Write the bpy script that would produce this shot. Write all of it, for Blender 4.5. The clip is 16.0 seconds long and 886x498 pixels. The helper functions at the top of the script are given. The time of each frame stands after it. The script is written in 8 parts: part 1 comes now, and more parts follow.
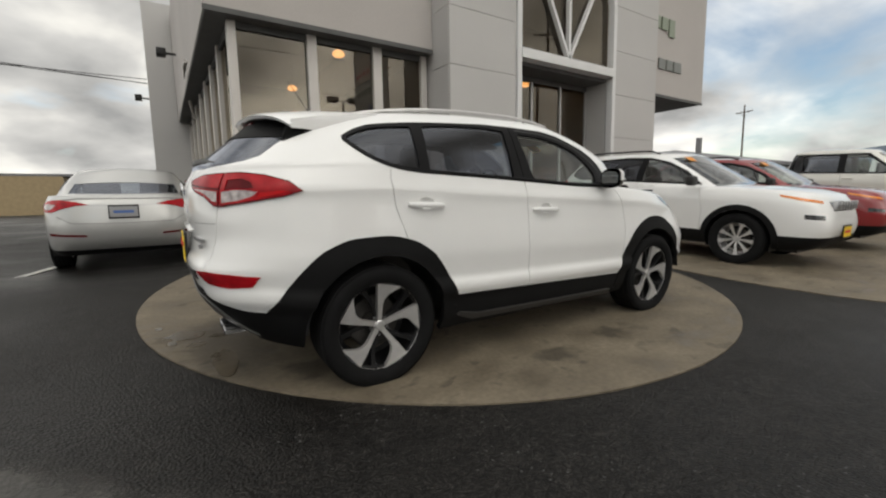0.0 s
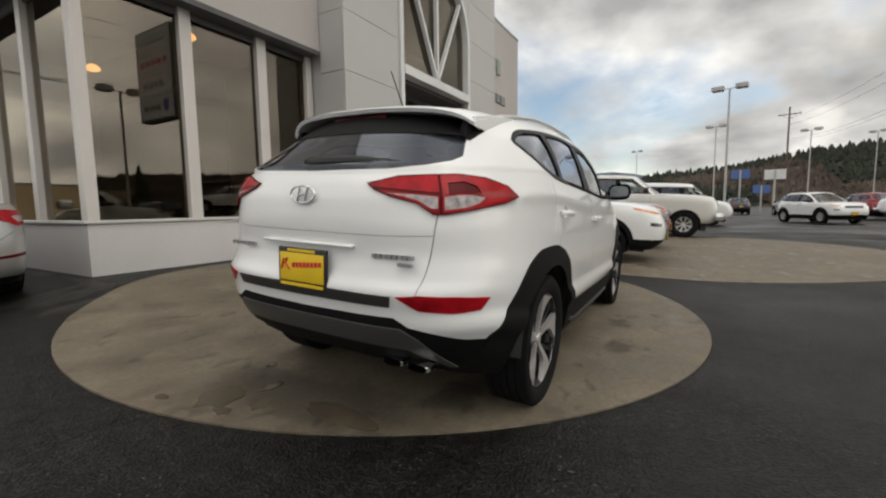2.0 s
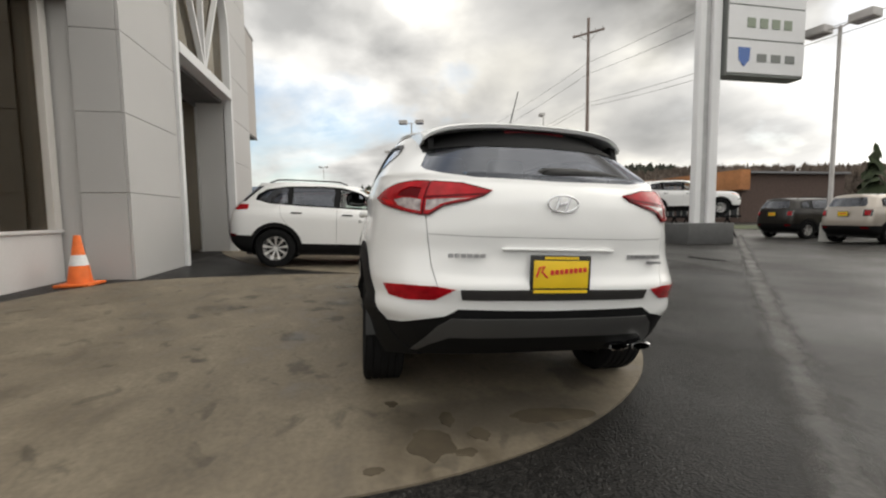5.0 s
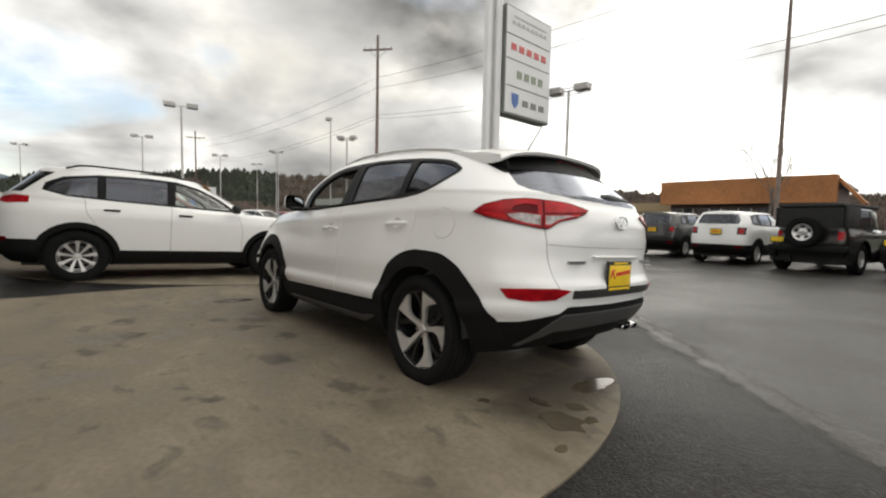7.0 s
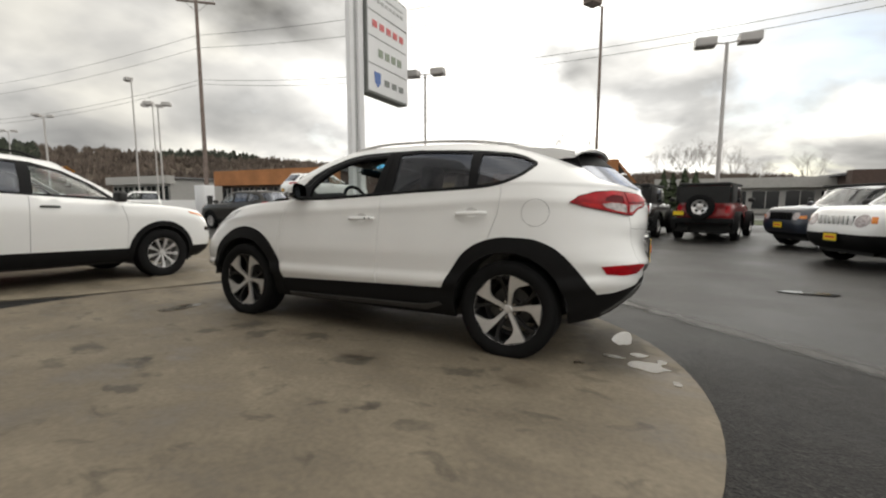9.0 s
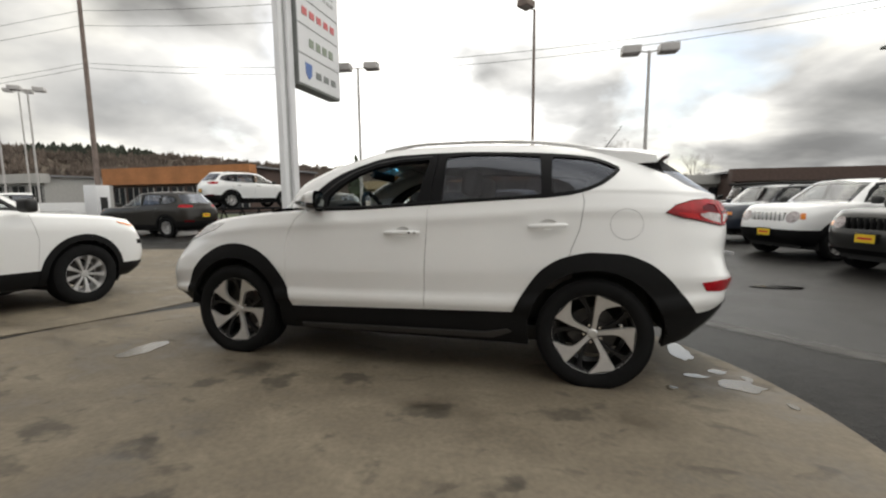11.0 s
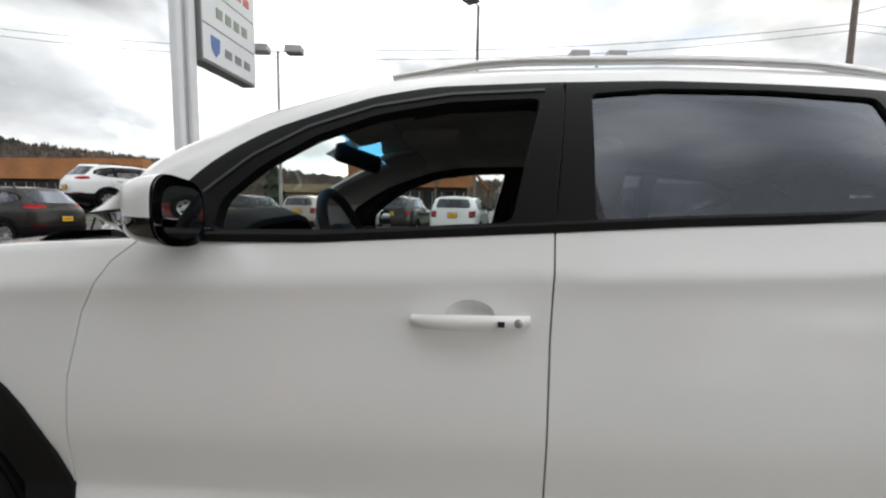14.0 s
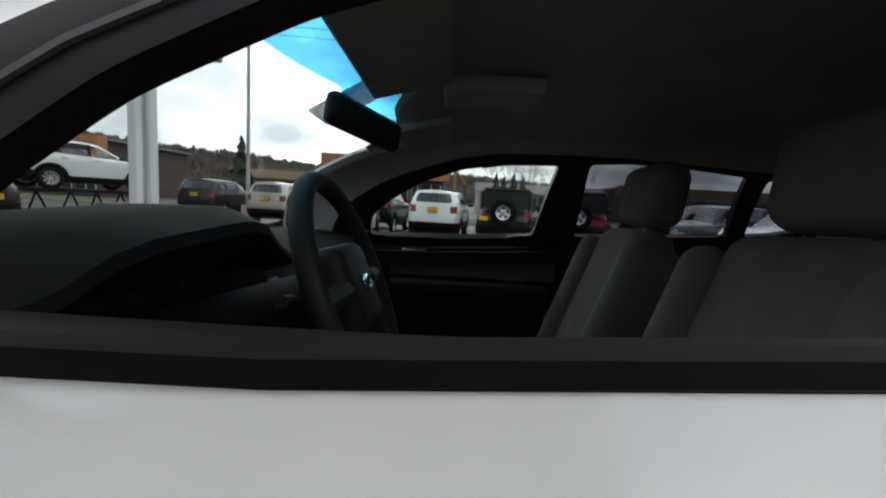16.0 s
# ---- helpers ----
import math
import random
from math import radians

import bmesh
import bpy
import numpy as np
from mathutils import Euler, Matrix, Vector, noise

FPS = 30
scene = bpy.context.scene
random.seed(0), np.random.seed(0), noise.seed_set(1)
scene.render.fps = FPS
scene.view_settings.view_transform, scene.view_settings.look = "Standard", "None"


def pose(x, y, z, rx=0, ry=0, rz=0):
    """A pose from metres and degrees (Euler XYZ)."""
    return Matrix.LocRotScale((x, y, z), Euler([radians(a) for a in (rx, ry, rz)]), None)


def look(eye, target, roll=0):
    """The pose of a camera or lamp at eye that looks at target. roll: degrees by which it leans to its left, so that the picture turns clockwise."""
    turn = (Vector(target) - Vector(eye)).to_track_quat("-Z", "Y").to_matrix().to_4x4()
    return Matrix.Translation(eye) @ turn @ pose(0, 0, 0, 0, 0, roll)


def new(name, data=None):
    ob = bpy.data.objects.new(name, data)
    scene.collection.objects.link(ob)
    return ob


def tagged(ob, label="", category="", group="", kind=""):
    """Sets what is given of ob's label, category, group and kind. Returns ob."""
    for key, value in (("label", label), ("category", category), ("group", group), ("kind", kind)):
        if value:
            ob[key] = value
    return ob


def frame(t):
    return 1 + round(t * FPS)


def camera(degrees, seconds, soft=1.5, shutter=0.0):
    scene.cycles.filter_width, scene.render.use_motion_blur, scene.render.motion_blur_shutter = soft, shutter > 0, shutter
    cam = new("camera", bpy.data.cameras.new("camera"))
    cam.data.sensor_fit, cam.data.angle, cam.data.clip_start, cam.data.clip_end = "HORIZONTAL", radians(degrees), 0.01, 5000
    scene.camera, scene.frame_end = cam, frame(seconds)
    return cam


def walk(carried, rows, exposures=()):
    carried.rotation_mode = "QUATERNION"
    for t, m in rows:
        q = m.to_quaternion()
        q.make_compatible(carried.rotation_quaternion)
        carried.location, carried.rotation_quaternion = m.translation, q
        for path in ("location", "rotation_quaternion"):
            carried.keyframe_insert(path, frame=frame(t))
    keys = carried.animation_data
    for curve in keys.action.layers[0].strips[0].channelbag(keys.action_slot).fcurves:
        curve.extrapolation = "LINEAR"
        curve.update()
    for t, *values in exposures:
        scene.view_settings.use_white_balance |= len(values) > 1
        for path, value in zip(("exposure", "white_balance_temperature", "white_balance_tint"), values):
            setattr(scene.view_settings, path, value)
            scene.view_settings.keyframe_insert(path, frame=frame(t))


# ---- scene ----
cam = camera(92.5, 16.0, soft=2.2)

PATH = [
    (0, (-2.316, -3.025, 1.038), (-1.228, -1.364, 0.793), -1.0),
    (0.5, (-2.652, -2.642, 1.03), (-1.392, -1.108, 0.789), -1.1),
    (1, (-3.015, -2.313, 1.02), (-1.599, -0.917, 0.802), -0.4),
    (1.5, (-3.301, -1.936, 1.015), (-1.671, -0.8, 0.785), -2.8),
    (2, (-3.558, -1.535, 1.037), (-1.832, -0.545, 0.843), -0.8),
    (2.5, (-3.793, -1.148, 1.059), (-1.92, -0.483, 0.837), -1.4),
    (3, (-3.914, -0.734, 1.059), (-1.989, -0.276, 0.77), -1.2),
    (3.5, (-4.074, -0.337, 1.048), (-2.095, -0.166, 0.819), -3.0),
    (3.7, (-4.12, -0.181, 1.052), (-2.135, -0.119, 0.811), -2.3),
    (5.8, (-3.942, 1.617, 1.064), (-2.118, 0.807, 0.935), -1.4),
    (6, (-3.903, 1.8, 1.088), (-2.153, 0.843, 0.943), -1.4),
    (6.5, (-3.699, 2.182, 1.079), (-2.115, 0.972, 0.92), -1.6),
    (7, (-3.462, 2.545, 1.094), (-1.97, 1.22, 0.962), 1.2),
    (7.5, (-3.232, 2.922, 1.11), (-1.933, 1.41, 0.939), 1.3),
    (8, (-2.89, 3.21, 1.133), (-1.728, 1.593, 0.943), 0.8),
    (8.5, (-2.564, 3.499, 1.137), (-1.52, 1.803, 0.952), 0.5),
    (9, (-2.222, 3.699, 1.156), (-1.349, 1.914, 0.933), 0.1),
    (9.2, (-2.052, 3.74, 1.175), (-1.221, 1.933, 0.965), -0.3),
    (11.3, (-0.998, 3.493, 1.244), (-0.509, 1.57, 0.988), 0.2),
    (11.5, (-0.913, 3.388, 1.224), (-0.417, 1.475, 0.919), 1.5),
    (12, (-0.669, 3.066, 1.246), (-0.316, 1.13, 0.892), 0.5),
    (12.5, (-0.507, 2.7, 1.237), (-0.223, 0.744, 0.932), 0.9),
    (13, (-0.344, 2.386, 1.244), (-0.092, 0.42, 0.971), 0.2),
    (13.5, (-0.153, 2.079, 1.263), (-0.029, 0.102, 0.987), -0.5),
    (14, (-0.083, 1.732, 1.257), (0.085, -0.251, 1.055), 0.9),
    (14.5, (-0.016, 1.509, 1.264), (0.187, -0.467, 1.033), 1.2),
    (15, (0.107, 1.291, 1.283), (0.19, -0.7, 1.109), 0.8),
    (15.5, (0.171, 1.169, 1.284), (0.179, -0.818, 1.051), 2.2),
    (16, (0.202, 1.014, 1.277), (0.236, -0.972, 1.049), 3.3),
]
walk(cam, [(t, look(eye, target, roll)) for t, eye, target, roll in PATH],
     [(0, -0.18, 6900, 8), (1, -0.18, 6900, 8), (2.5, -0.14, 6900, 9), (3.5, -0.02, 6950, 9), (6, 0.16, 6950, 8), (9, 0.17, 7000, 8), (12, 0.24, 6750, 8), (14, 0.30, 6450, 8), (15, 0.2, 6300, 8), (16, 0.22, 6200, 8)])

# ---- world and sun ----
SUN_AZ, SUN_EL = radians(-72), radians(32)          # heading from +x towards +y
world = bpy.data.worlds.new("sky")
scene.world = world
world.use_nodes = True


def build_world():
    nt = world.node_tree
    nt.nodes.clear()
    N, L = nt.nodes.new, nt.links.new
    out, bg = N("ShaderNodeOutputWorld"), N("ShaderNodeBackground")
    sky = N("ShaderNodeTexSky")
    sky.sky_type, sky.sun_disc = "NISHITA", False
    sky.sun_elevation, sky.sun_rotation = SUN_EL, radians(90) - SUN_AZ
    co = N("ShaderNodeTexCoord")
    sep = N("ShaderNodeSeparateXYZ")
    L(co.outputs["Generated"], sep.inputs[0])
    # flatten the dome so that clouds draw together towards the horizon
    den = N("ShaderNodeMath"); den.operation = "ADD"; den.inputs[1].default_value = 0.34
    mx = N("ShaderNodeMath"); mx.operation = "MAXIMUM"; mx.inputs[1].default_value = 0.0
    L(sep.outputs["Z"], mx.inputs[0]); L(mx.outputs[0], den.inputs[0])
    dx = N("ShaderNodeMath"); dx.operation = "DIVIDE"; L(sep.outputs["X"], dx.inputs[0]); L(den.outputs[0], dx.inputs[1])
    dy = N("ShaderNodeMath"); dy.operation = "DIVIDE"; L(sep.outputs["Y"], dy.inputs[0]); L(den.outputs[0], dy.inputs[1])
    cmb = N("ShaderNodeCombineXYZ"); L(dx.outputs[0], cmb.inputs[0]); L(dy.outputs[0], cmb.inputs[1])
    cover = N("ShaderNodeTexNoise"); cover.inputs["Scale"].default_value = 1.25; cover.inputs["Detail"].default_value = 6; cover.inputs["Roughness"].default_value = 0.52; cover.inputs["Distortion"].default_value = 0.35
    body = N("ShaderNodeTexNoise"); body.inputs["Scale"].default_value = 2.1; body.inputs["Detail"].default_value = 6; body.inputs["Roughness"].default_value = 0.46; body.inputs["Distortion"].default_value = 0.15
    off = N("ShaderNodeVectorMath"); off.operation = "ADD"; off.inputs[1].default_value = (3.7, 1.9, 0.4)
    L(cmb.outputs[0], cover.inputs["Vector"]); L(cmb.outputs[0], off.inputs[0]); L(off.outputs[0], body.inputs["Vector"])

    # cloud banks have ragged edges
    rag = N("ShaderNodeVectorMath"); rag.operation = "MULTIPLY_ADD"; rag.inputs[1].default_value = (0.36, 0.36, 0.36)
    back = N("ShaderNodeVectorMath"); back.operation = "SUBTRACT"; back.inputs[1].default_value = (0.18, 0.18, 0.18)
    L(body.outputs["Color"], rag.inputs[0]); L(co.outputs["Generated"], back.inputs[0]); L(back.outputs[0], rag.inputs[2])

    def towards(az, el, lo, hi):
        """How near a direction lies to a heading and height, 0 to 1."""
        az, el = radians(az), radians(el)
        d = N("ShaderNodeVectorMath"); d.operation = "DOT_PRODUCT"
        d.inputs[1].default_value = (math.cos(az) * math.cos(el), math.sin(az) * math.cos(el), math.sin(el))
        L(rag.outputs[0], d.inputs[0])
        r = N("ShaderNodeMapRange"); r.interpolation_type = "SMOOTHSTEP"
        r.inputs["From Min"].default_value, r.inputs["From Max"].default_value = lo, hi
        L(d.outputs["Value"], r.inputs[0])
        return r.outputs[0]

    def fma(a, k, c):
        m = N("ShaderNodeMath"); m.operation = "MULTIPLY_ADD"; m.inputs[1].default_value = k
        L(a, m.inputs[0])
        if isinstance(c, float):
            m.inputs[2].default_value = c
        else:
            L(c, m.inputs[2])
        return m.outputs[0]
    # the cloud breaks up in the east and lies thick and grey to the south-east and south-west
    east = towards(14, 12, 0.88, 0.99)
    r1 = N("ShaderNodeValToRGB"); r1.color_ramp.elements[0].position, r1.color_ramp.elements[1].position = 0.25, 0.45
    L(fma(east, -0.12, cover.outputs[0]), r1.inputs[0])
    r2 = N("ShaderNodeValToRGB")
    e = r2.color_ramp.elements
    e[0].position, e[0].color = 0.34, (0.50, 0.51, 0.53, 1)
    e[1].position, e[1].color = 0.66, (1.55, 1.54, 1.5, 1)
    m = e.new(0.5); m.color = (0.88, 0.885, 0.90, 1)
    L(body.outputs[0], r2.inputs[0])
    # the unseen western sky is raised by 0.35 to light the car's rear and sides
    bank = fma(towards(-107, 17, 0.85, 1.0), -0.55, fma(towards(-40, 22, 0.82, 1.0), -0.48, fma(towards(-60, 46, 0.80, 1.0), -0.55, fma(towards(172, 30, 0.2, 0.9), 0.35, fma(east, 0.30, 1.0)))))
    # glow of the veiled sun: broad brightening round its direction
    sd = (math.cos(SUN_AZ) * math.cos(SUN_EL), math.sin(SUN_AZ) * math.cos(SUN_EL), math.sin(SUN_EL))
    dot = N("ShaderNodeVectorMath"); dot.operation = "DOT_PRODUCT"; dot.inputs[1].default_value = sd
    L(co.outputs["Generated"], dot.inputs[0])
    gl = N("ShaderNodeMapRange"); gl.interpolation_type = "SMOOTHSTEP"
    gl.inputs["From Min"].default_value, gl.inputs["From Max"].default_value = 0.62, 1.0
    gl.inputs["To Min"].default_value, gl.inputs["To Max"].default_value = 0.0, 1.0
    L(dot.outputs["Value"], gl.inputs[0])
    add = N("ShaderNodeVectorMath"); add.operation = "SCALE"
    gs = N("ShaderNodeMath"); gs.operation = "MULTIPLY_ADD"; gs.inputs[1].default_value = GLOW; gs.inputs[2].default_value = 1.0
    L(gl.outputs[0], gs.inputs[0])
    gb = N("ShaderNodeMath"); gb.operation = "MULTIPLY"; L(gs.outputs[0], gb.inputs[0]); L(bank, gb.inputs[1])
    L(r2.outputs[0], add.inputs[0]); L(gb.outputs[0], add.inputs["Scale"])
    # an overcast dome is brighter overhead than low down
    zen = N("ShaderNodeMapRange"); zen.interpolation_type = "SMOOTHSTEP"
    zen.inputs["From Min"].default_value, zen.inputs["From Max"].default_value = 0.30, 1.0
    zen.inputs["To Min"].default_value, zen.inputs["To Max"].default_value = 1.0, 1.25
    L(sep.outputs["Z"], zen.inputs[0])
    lum = N("ShaderNodeVectorMath"); lum.operation = "SCALE"
    L(add.outputs[0], lum.inputs[0]); L(zen.outputs[0], lum.inputs["Scale"])
    # clouds stay at their own brightness, the gaps show the clear sky
    skyv = N("ShaderNodeVectorMath"); skyv.operation = "SCALE"; skyv.inputs["Scale"].default_value = 0.175
    L(sky.outputs[0], skyv.inputs[0])
    cl = N("ShaderNodeVectorMath"); cl.operation = "SCALE"; cl.inputs["Scale"].default_value = CLOUD
    L(lum.outputs[0], cl.inputs[0])
    mix = N("ShaderNodeMix"); mix.data_type = "RGBA"
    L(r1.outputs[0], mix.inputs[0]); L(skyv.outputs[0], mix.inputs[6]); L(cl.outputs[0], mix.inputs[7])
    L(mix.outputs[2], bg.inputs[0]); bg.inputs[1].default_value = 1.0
    L(bg.outputs[0], out.inputs[0])


GLOW, CLOUD = 1.85, 0.85
build_world()
sun = new("sun", bpy.data.lights.new("sun", "SUN"))
sun.data.energy, sun.data.angle, sun.data.color = 0.55, radians(80), (1.0, 0.96, 0.9)
sun.matrix_world = look((0, 0, 30), (-30 * math.cos(SUN_AZ) * math.cos(SUN_EL), -30 * math.sin(SUN_AZ) * math.cos(SUN_EL), 30 - 30 * math.sin(SUN_EL)))

# ---- materials ----
def mat(name, color, rough=0.5, metal=0.0, vary=0.0, scale=4.0, fine=0.0, fscale=60.0, bump=0.0, bscale=80.0, coat=0.0, rvary=0.0, spec=0.5, island=0.0):
    """A principled material with variation at two scales, in metres of the object's own space."""
    m = bpy.data.materials.new(name)
    m.use_nodes = True
    nt = m.node_tree
    N, L = nt.nodes.new, nt.links.new
    b = nt.nodes["Principled BSDF"]
    b.inputs["Base Color"].default_value = (*color, 1)
    b.inputs["Roughness"].default_value, b.inputs["Metallic"].default_value = rough, metal
    b.inputs["Specular IOR Level"].default_value = spec
    b.inputs["Coat Weight"].default_value = coat
    b.inputs["Coat Roughness"].default_value = 0.03
    co = N("ShaderNodeTexCoord")
    src = None
    if vary or fine or rvary or island:
        n1 = N("ShaderNodeTexNoise"); n1.inputs["Scale"].default_value = scale; n1.inputs["Detail"].default_value = 5
        n2 = N("ShaderNodeTexNoise"); n2.inputs["Scale"].default_value = fscale; n2.inputs["Detail"].default_value = 3
        for n in (n1, n2):
            L(co.outputs["Object"], n.inputs["Vector"])
        a = N("ShaderNodeMapRange"); a.inputs[1].default_value, a.inputs[2].default_value = 0.3, 0.7
        a.inputs[3].default_value, a.inputs[4].default_value = 1 - vary, 1 + vary
        c = N("ShaderNodeMapRange"); c.inputs[1].default_value, c.inputs[2].default_value = 0.3, 0.7
        c.inputs[3].default_value, c.inputs[4].default_value = 1 - fine, 1 + fine
        L(n1.outputs[0], a.inputs[0]); L(n2.outputs[0], c.inputs[0])
        mul = N("ShaderNodeMath"); mul.operation = "MULTIPLY"; L(a.outputs[0], mul.inputs[0]); L(c.outputs[0], mul.inputs[1])
        last = mul
        if island:
            oi = N("ShaderNodeObjectInfo")
            i = N("ShaderNodeMapRange"); i.inputs[3].default_value, i.inputs[4].default_value = 1 - island, 1 + island
            L(oi.outputs["Random"], i.inputs[0])
            mul2 = N("ShaderNodeMath"); mul2.operation = "MULTIPLY"; L(mul.outputs[0], mul2.inputs[0]); L(i.outputs[0], mul2.inputs[1])
            last = mul2
        sc = N("ShaderNodeVectorMath"); sc.operation = "SCALE"; sc.inputs[0].default_value = color
        L(last.outputs[0], sc.inputs["Scale"]); L(sc.outputs[0], b.inputs["Base Color"])
        if rvary:
            rr = N("ShaderNodeMapRange"); rr.inputs[1].default_value, rr.inputs[2].default_value = 0.35, 0.65
            rr.inputs[3].default_value, rr.inputs[4].default_value = max(0.02, rough - rvary), min(1, rough + rvary)
            L(n1.outputs[0], rr.inputs[0]); L(rr.outputs[0], b.inputs["Roughness"])
    if bump:
        n3 = N("ShaderNodeTexNoise"); n3.inputs["Scale"].default_value = bscale; n3.inputs["Detail"].default_value = 4
        L(co.outputs["Object"], n3.inputs["Vector"])
        bp = N("ShaderNodeBump"); bp.inputs["Strength"].default_value = bump; bp.inputs["Distance"].default_value = 0.01
        L(n3.outputs[0], bp.inputs["Height"]); L(bp.outputs[0], b.inputs["Normal"])
    return m


def glass(name, tint, rough=0.0, ior=1.45, mirror=(1.0, 1.0, 1.0)):
    """Thin clear sheet: what lies behind tinted, with a mirror's share by Fresnel."""
    m = bpy.data.materials.new(name)
    m.use_nodes = True
    nt = m.node_tree
    nt.nodes.clear()
    N, L = nt.nodes.new, nt.links.new
    out, tr, gl, mx = N("ShaderNodeOutputMaterial"), N("ShaderNodeBsdfTransparent"), N("ShaderNodeBsdfGlossy"), N("ShaderNodeMixShader")
    tr.inputs[0].default_value = (*tint, 1)
    gl.inputs["Roughness"].default_value = rough
    gl.inputs[0].default_value = (*mirror, 1)
    lw = N("ShaderNodeLayerWeight"); lw.inputs["Blend"].default_value = 0.5
    f0 = ((ior - 1) / (ior + 1)) ** 2 * 2.2
    pw = N("ShaderNodeMath"); pw.operation = "POWER"; pw.inputs[1].default_value = 3.6
    ma = N("ShaderNodeMath"); ma.operation = "MULTIPLY_ADD"; ma.inputs[1].default_value, ma.inputs[2].default_value = 1 - f0, f0
    L(lw.outputs["Facing"], pw.inputs[0]); L(pw.outputs[0], ma.inputs[0])
    L(ma.outputs[0], mx.inputs[0]); L(tr.outputs[0], mx.inputs[1]); L(gl.outputs[0], mx.inputs[2]); L(mx.outputs[0], out.inputs[0])
    return m


def glow(name, color, power):
    m = bpy.data.materials.new(name)
    m.use_nodes = True
    b = m.node_tree.nodes["Principled BSDF"]
    b.inputs["Base Color"].default_value = (*color, 1)
    b.inputs["Emission Color"].default_value = (*color, 1)
    b.inputs["Emission Strength"].default_value = power
    return m


M_PANEL = mat("grey metal panel", (0.50, 0.49, 0.48), 0.45, vary=0.03, scale=0.7, fine=0.01, island=0.02)
M_FASCIA = mat("beige render", (0.47, 0.44, 0.42), 0.7, vary=0.05, scale=0.5, fine=0.03, fscale=40, bump=0.1)
M_DARKGREY = mat("dark grey soffit", (0.10, 0.10, 0.10), 0.7, vary=0.1)
M_KNEE = mat("white painted wall", (0.62, 0.60, 0.59), 0.65, vary=0.05, scale=1.0, fine=0.03, bump=0.1)
M_MULL = mat("pale mullion paint", (0.62, 0.59, 0.56), 0.45, vary=0.04, scale=2)
M_WHITEFRAME = mat("white aluminium", (0.72, 0.72, 0.72), 0.35, vary=0.03, scale=2)
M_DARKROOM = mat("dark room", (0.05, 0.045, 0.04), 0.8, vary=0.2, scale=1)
M_PAINT = mat("white car paint", (0.86, 0.86, 0.855), 0.35, coat=1.0, vary=0.01, scale=3)
M_CLAD = mat("black cladding", (0.0075, 0.0075, 0.008), 0.65, vary=0.1, scale=8, bump=0.05, bscale=400, spec=0.16)
M_BLACK = mat("black", (0.012, 0.012, 0.012), 0.5, vary=0.1)
M_TYRE = mat("tyre rubber", (0.009, 0.009, 0.0095), 0.85, vary=0.15, scale=10, fine=0.1, bump=0.1, bscale=200, spec=0.15)
M_ALLOY = mat("machined alloy", (0.66, 0.65, 0.645), 0.30, metal=0.65, vary=0.06, scale=20)
M_ALLOYDARK = mat("gloss black alloy", (0.010, 0.010, 0.011), 0.3, spec=0.3, coat=0.2)
M_BRAKE = mat("brake iron", (0.07, 0.066, 0.063), 0.5, metal=0.7, vary=0.2, scale=30)
M_CHROME = mat("chrome", (0.75, 0.75, 0.77), 0.08, metal=1.0)
M_GLOSSBLACK = mat("gloss black trim", (0.010, 0.010, 0.011), 0.12, coat=0.8)
M_FRAME = mat("satin black window frame", (0.008, 0.008, 0.009), 0.4, spec=0.12, vary=0.05)
# grey for real panel gaps, and for the shade line drawn along the tailgate crease
M_SEAMSHADE = mat("panel gap", (0.22, 0.22, 0.22), 0.8)
M_REDLENS = mat("red lamp lens", (0.36, 0.006, 0.012), 0.24, spec=0.2, coat=0.15, vary=0.35, scale=14)
M_REDBRIGHT = mat("bright red lens", (0.55, 0.006, 0.01), 0.3, spec=0.2, coat=0.1)
M_REDDEEP = mat("deep red lamp lens", (0.10, 0.002, 0.005), 0.25, spec=0.12, coat=0.05, vary=0.2, scale=14)
M_CLEARLENS = mat("clear lamp lens", (0.42, 0.37, 0.37), 0.15, coat=0.6, vary=0.45, scale=30)
M_LAMPGREY = mat("headlamp reflector", (0.20, 0.19, 0.19), 0.15, metal=0.6, coat=1.0, vary=0.4, scale=16)
M_ORANGE = mat("orange lens", (0.75, 0.22, 0.02), 0.2, coat=0.8)
M_SKID = mat("grey skid trim", (0.065, 0.064, 0.063), 0.42, vary=0.08)
M_SILLGREY = mat("grey sill accent", (0.032, 0.03, 0.029), 0.5, vary=0.08, scale=6)
M_RUBBER = mat("grey rubber seal", (0.045, 0.045, 0.047), 0.5, vary=0.1)
M_GLASS = glass("clear window glass", (0.80, 0.86, 0.84))
M_PRIVACY = glass("privacy glass", (0.28, 0.295, 0.33), ior=1.52, mirror=(0.78, 0.82, 0.92))
M_SHADE = glass("blue sun shade band", (0.10, 0.42, 0.68))
M_SHOPGLASS = glass("shop window glass", (0.40, 0.36, 0.30), ior=1.54, mirror=(0.78, 0.72, 0.62))
M_HEADLINER = mat("grey headliner cloth", (0.46, 0.44, 0.41), 0.95, vary=0.08, scale=6, bump=0.1, bscale=300)
M_TRIM = mat("dark interior plastic", (0.016, 0.016, 0.017), 0.6, vary=0.1, scale=10, spec=0.3, bump=0.08, bscale=300)
M_CLOTH = mat("grey seat cloth", (0.19, 0.18, 0.165), 0.95, vary=0.12, scale=12, bump=0.25, bscale=250)
M_SENSOR = glass("grey dotted shade", (0.42, 0.43, 0.45))
M_DASH = mat("black dashboard skin", (0.007, 0.007, 0.0075), 0.8, vary=0.15, scale=10, spec=0.12, bump=0.1, bscale=250)
M_SILVERTRIM = mat("silver trim", (0.45, 0.45, 0.46), 0.3, metal=0.8)
M_YELLOW = mat("yellow plate", (0.82, 0.55, 0.02), 0.5, vary=0.05, scale=8)
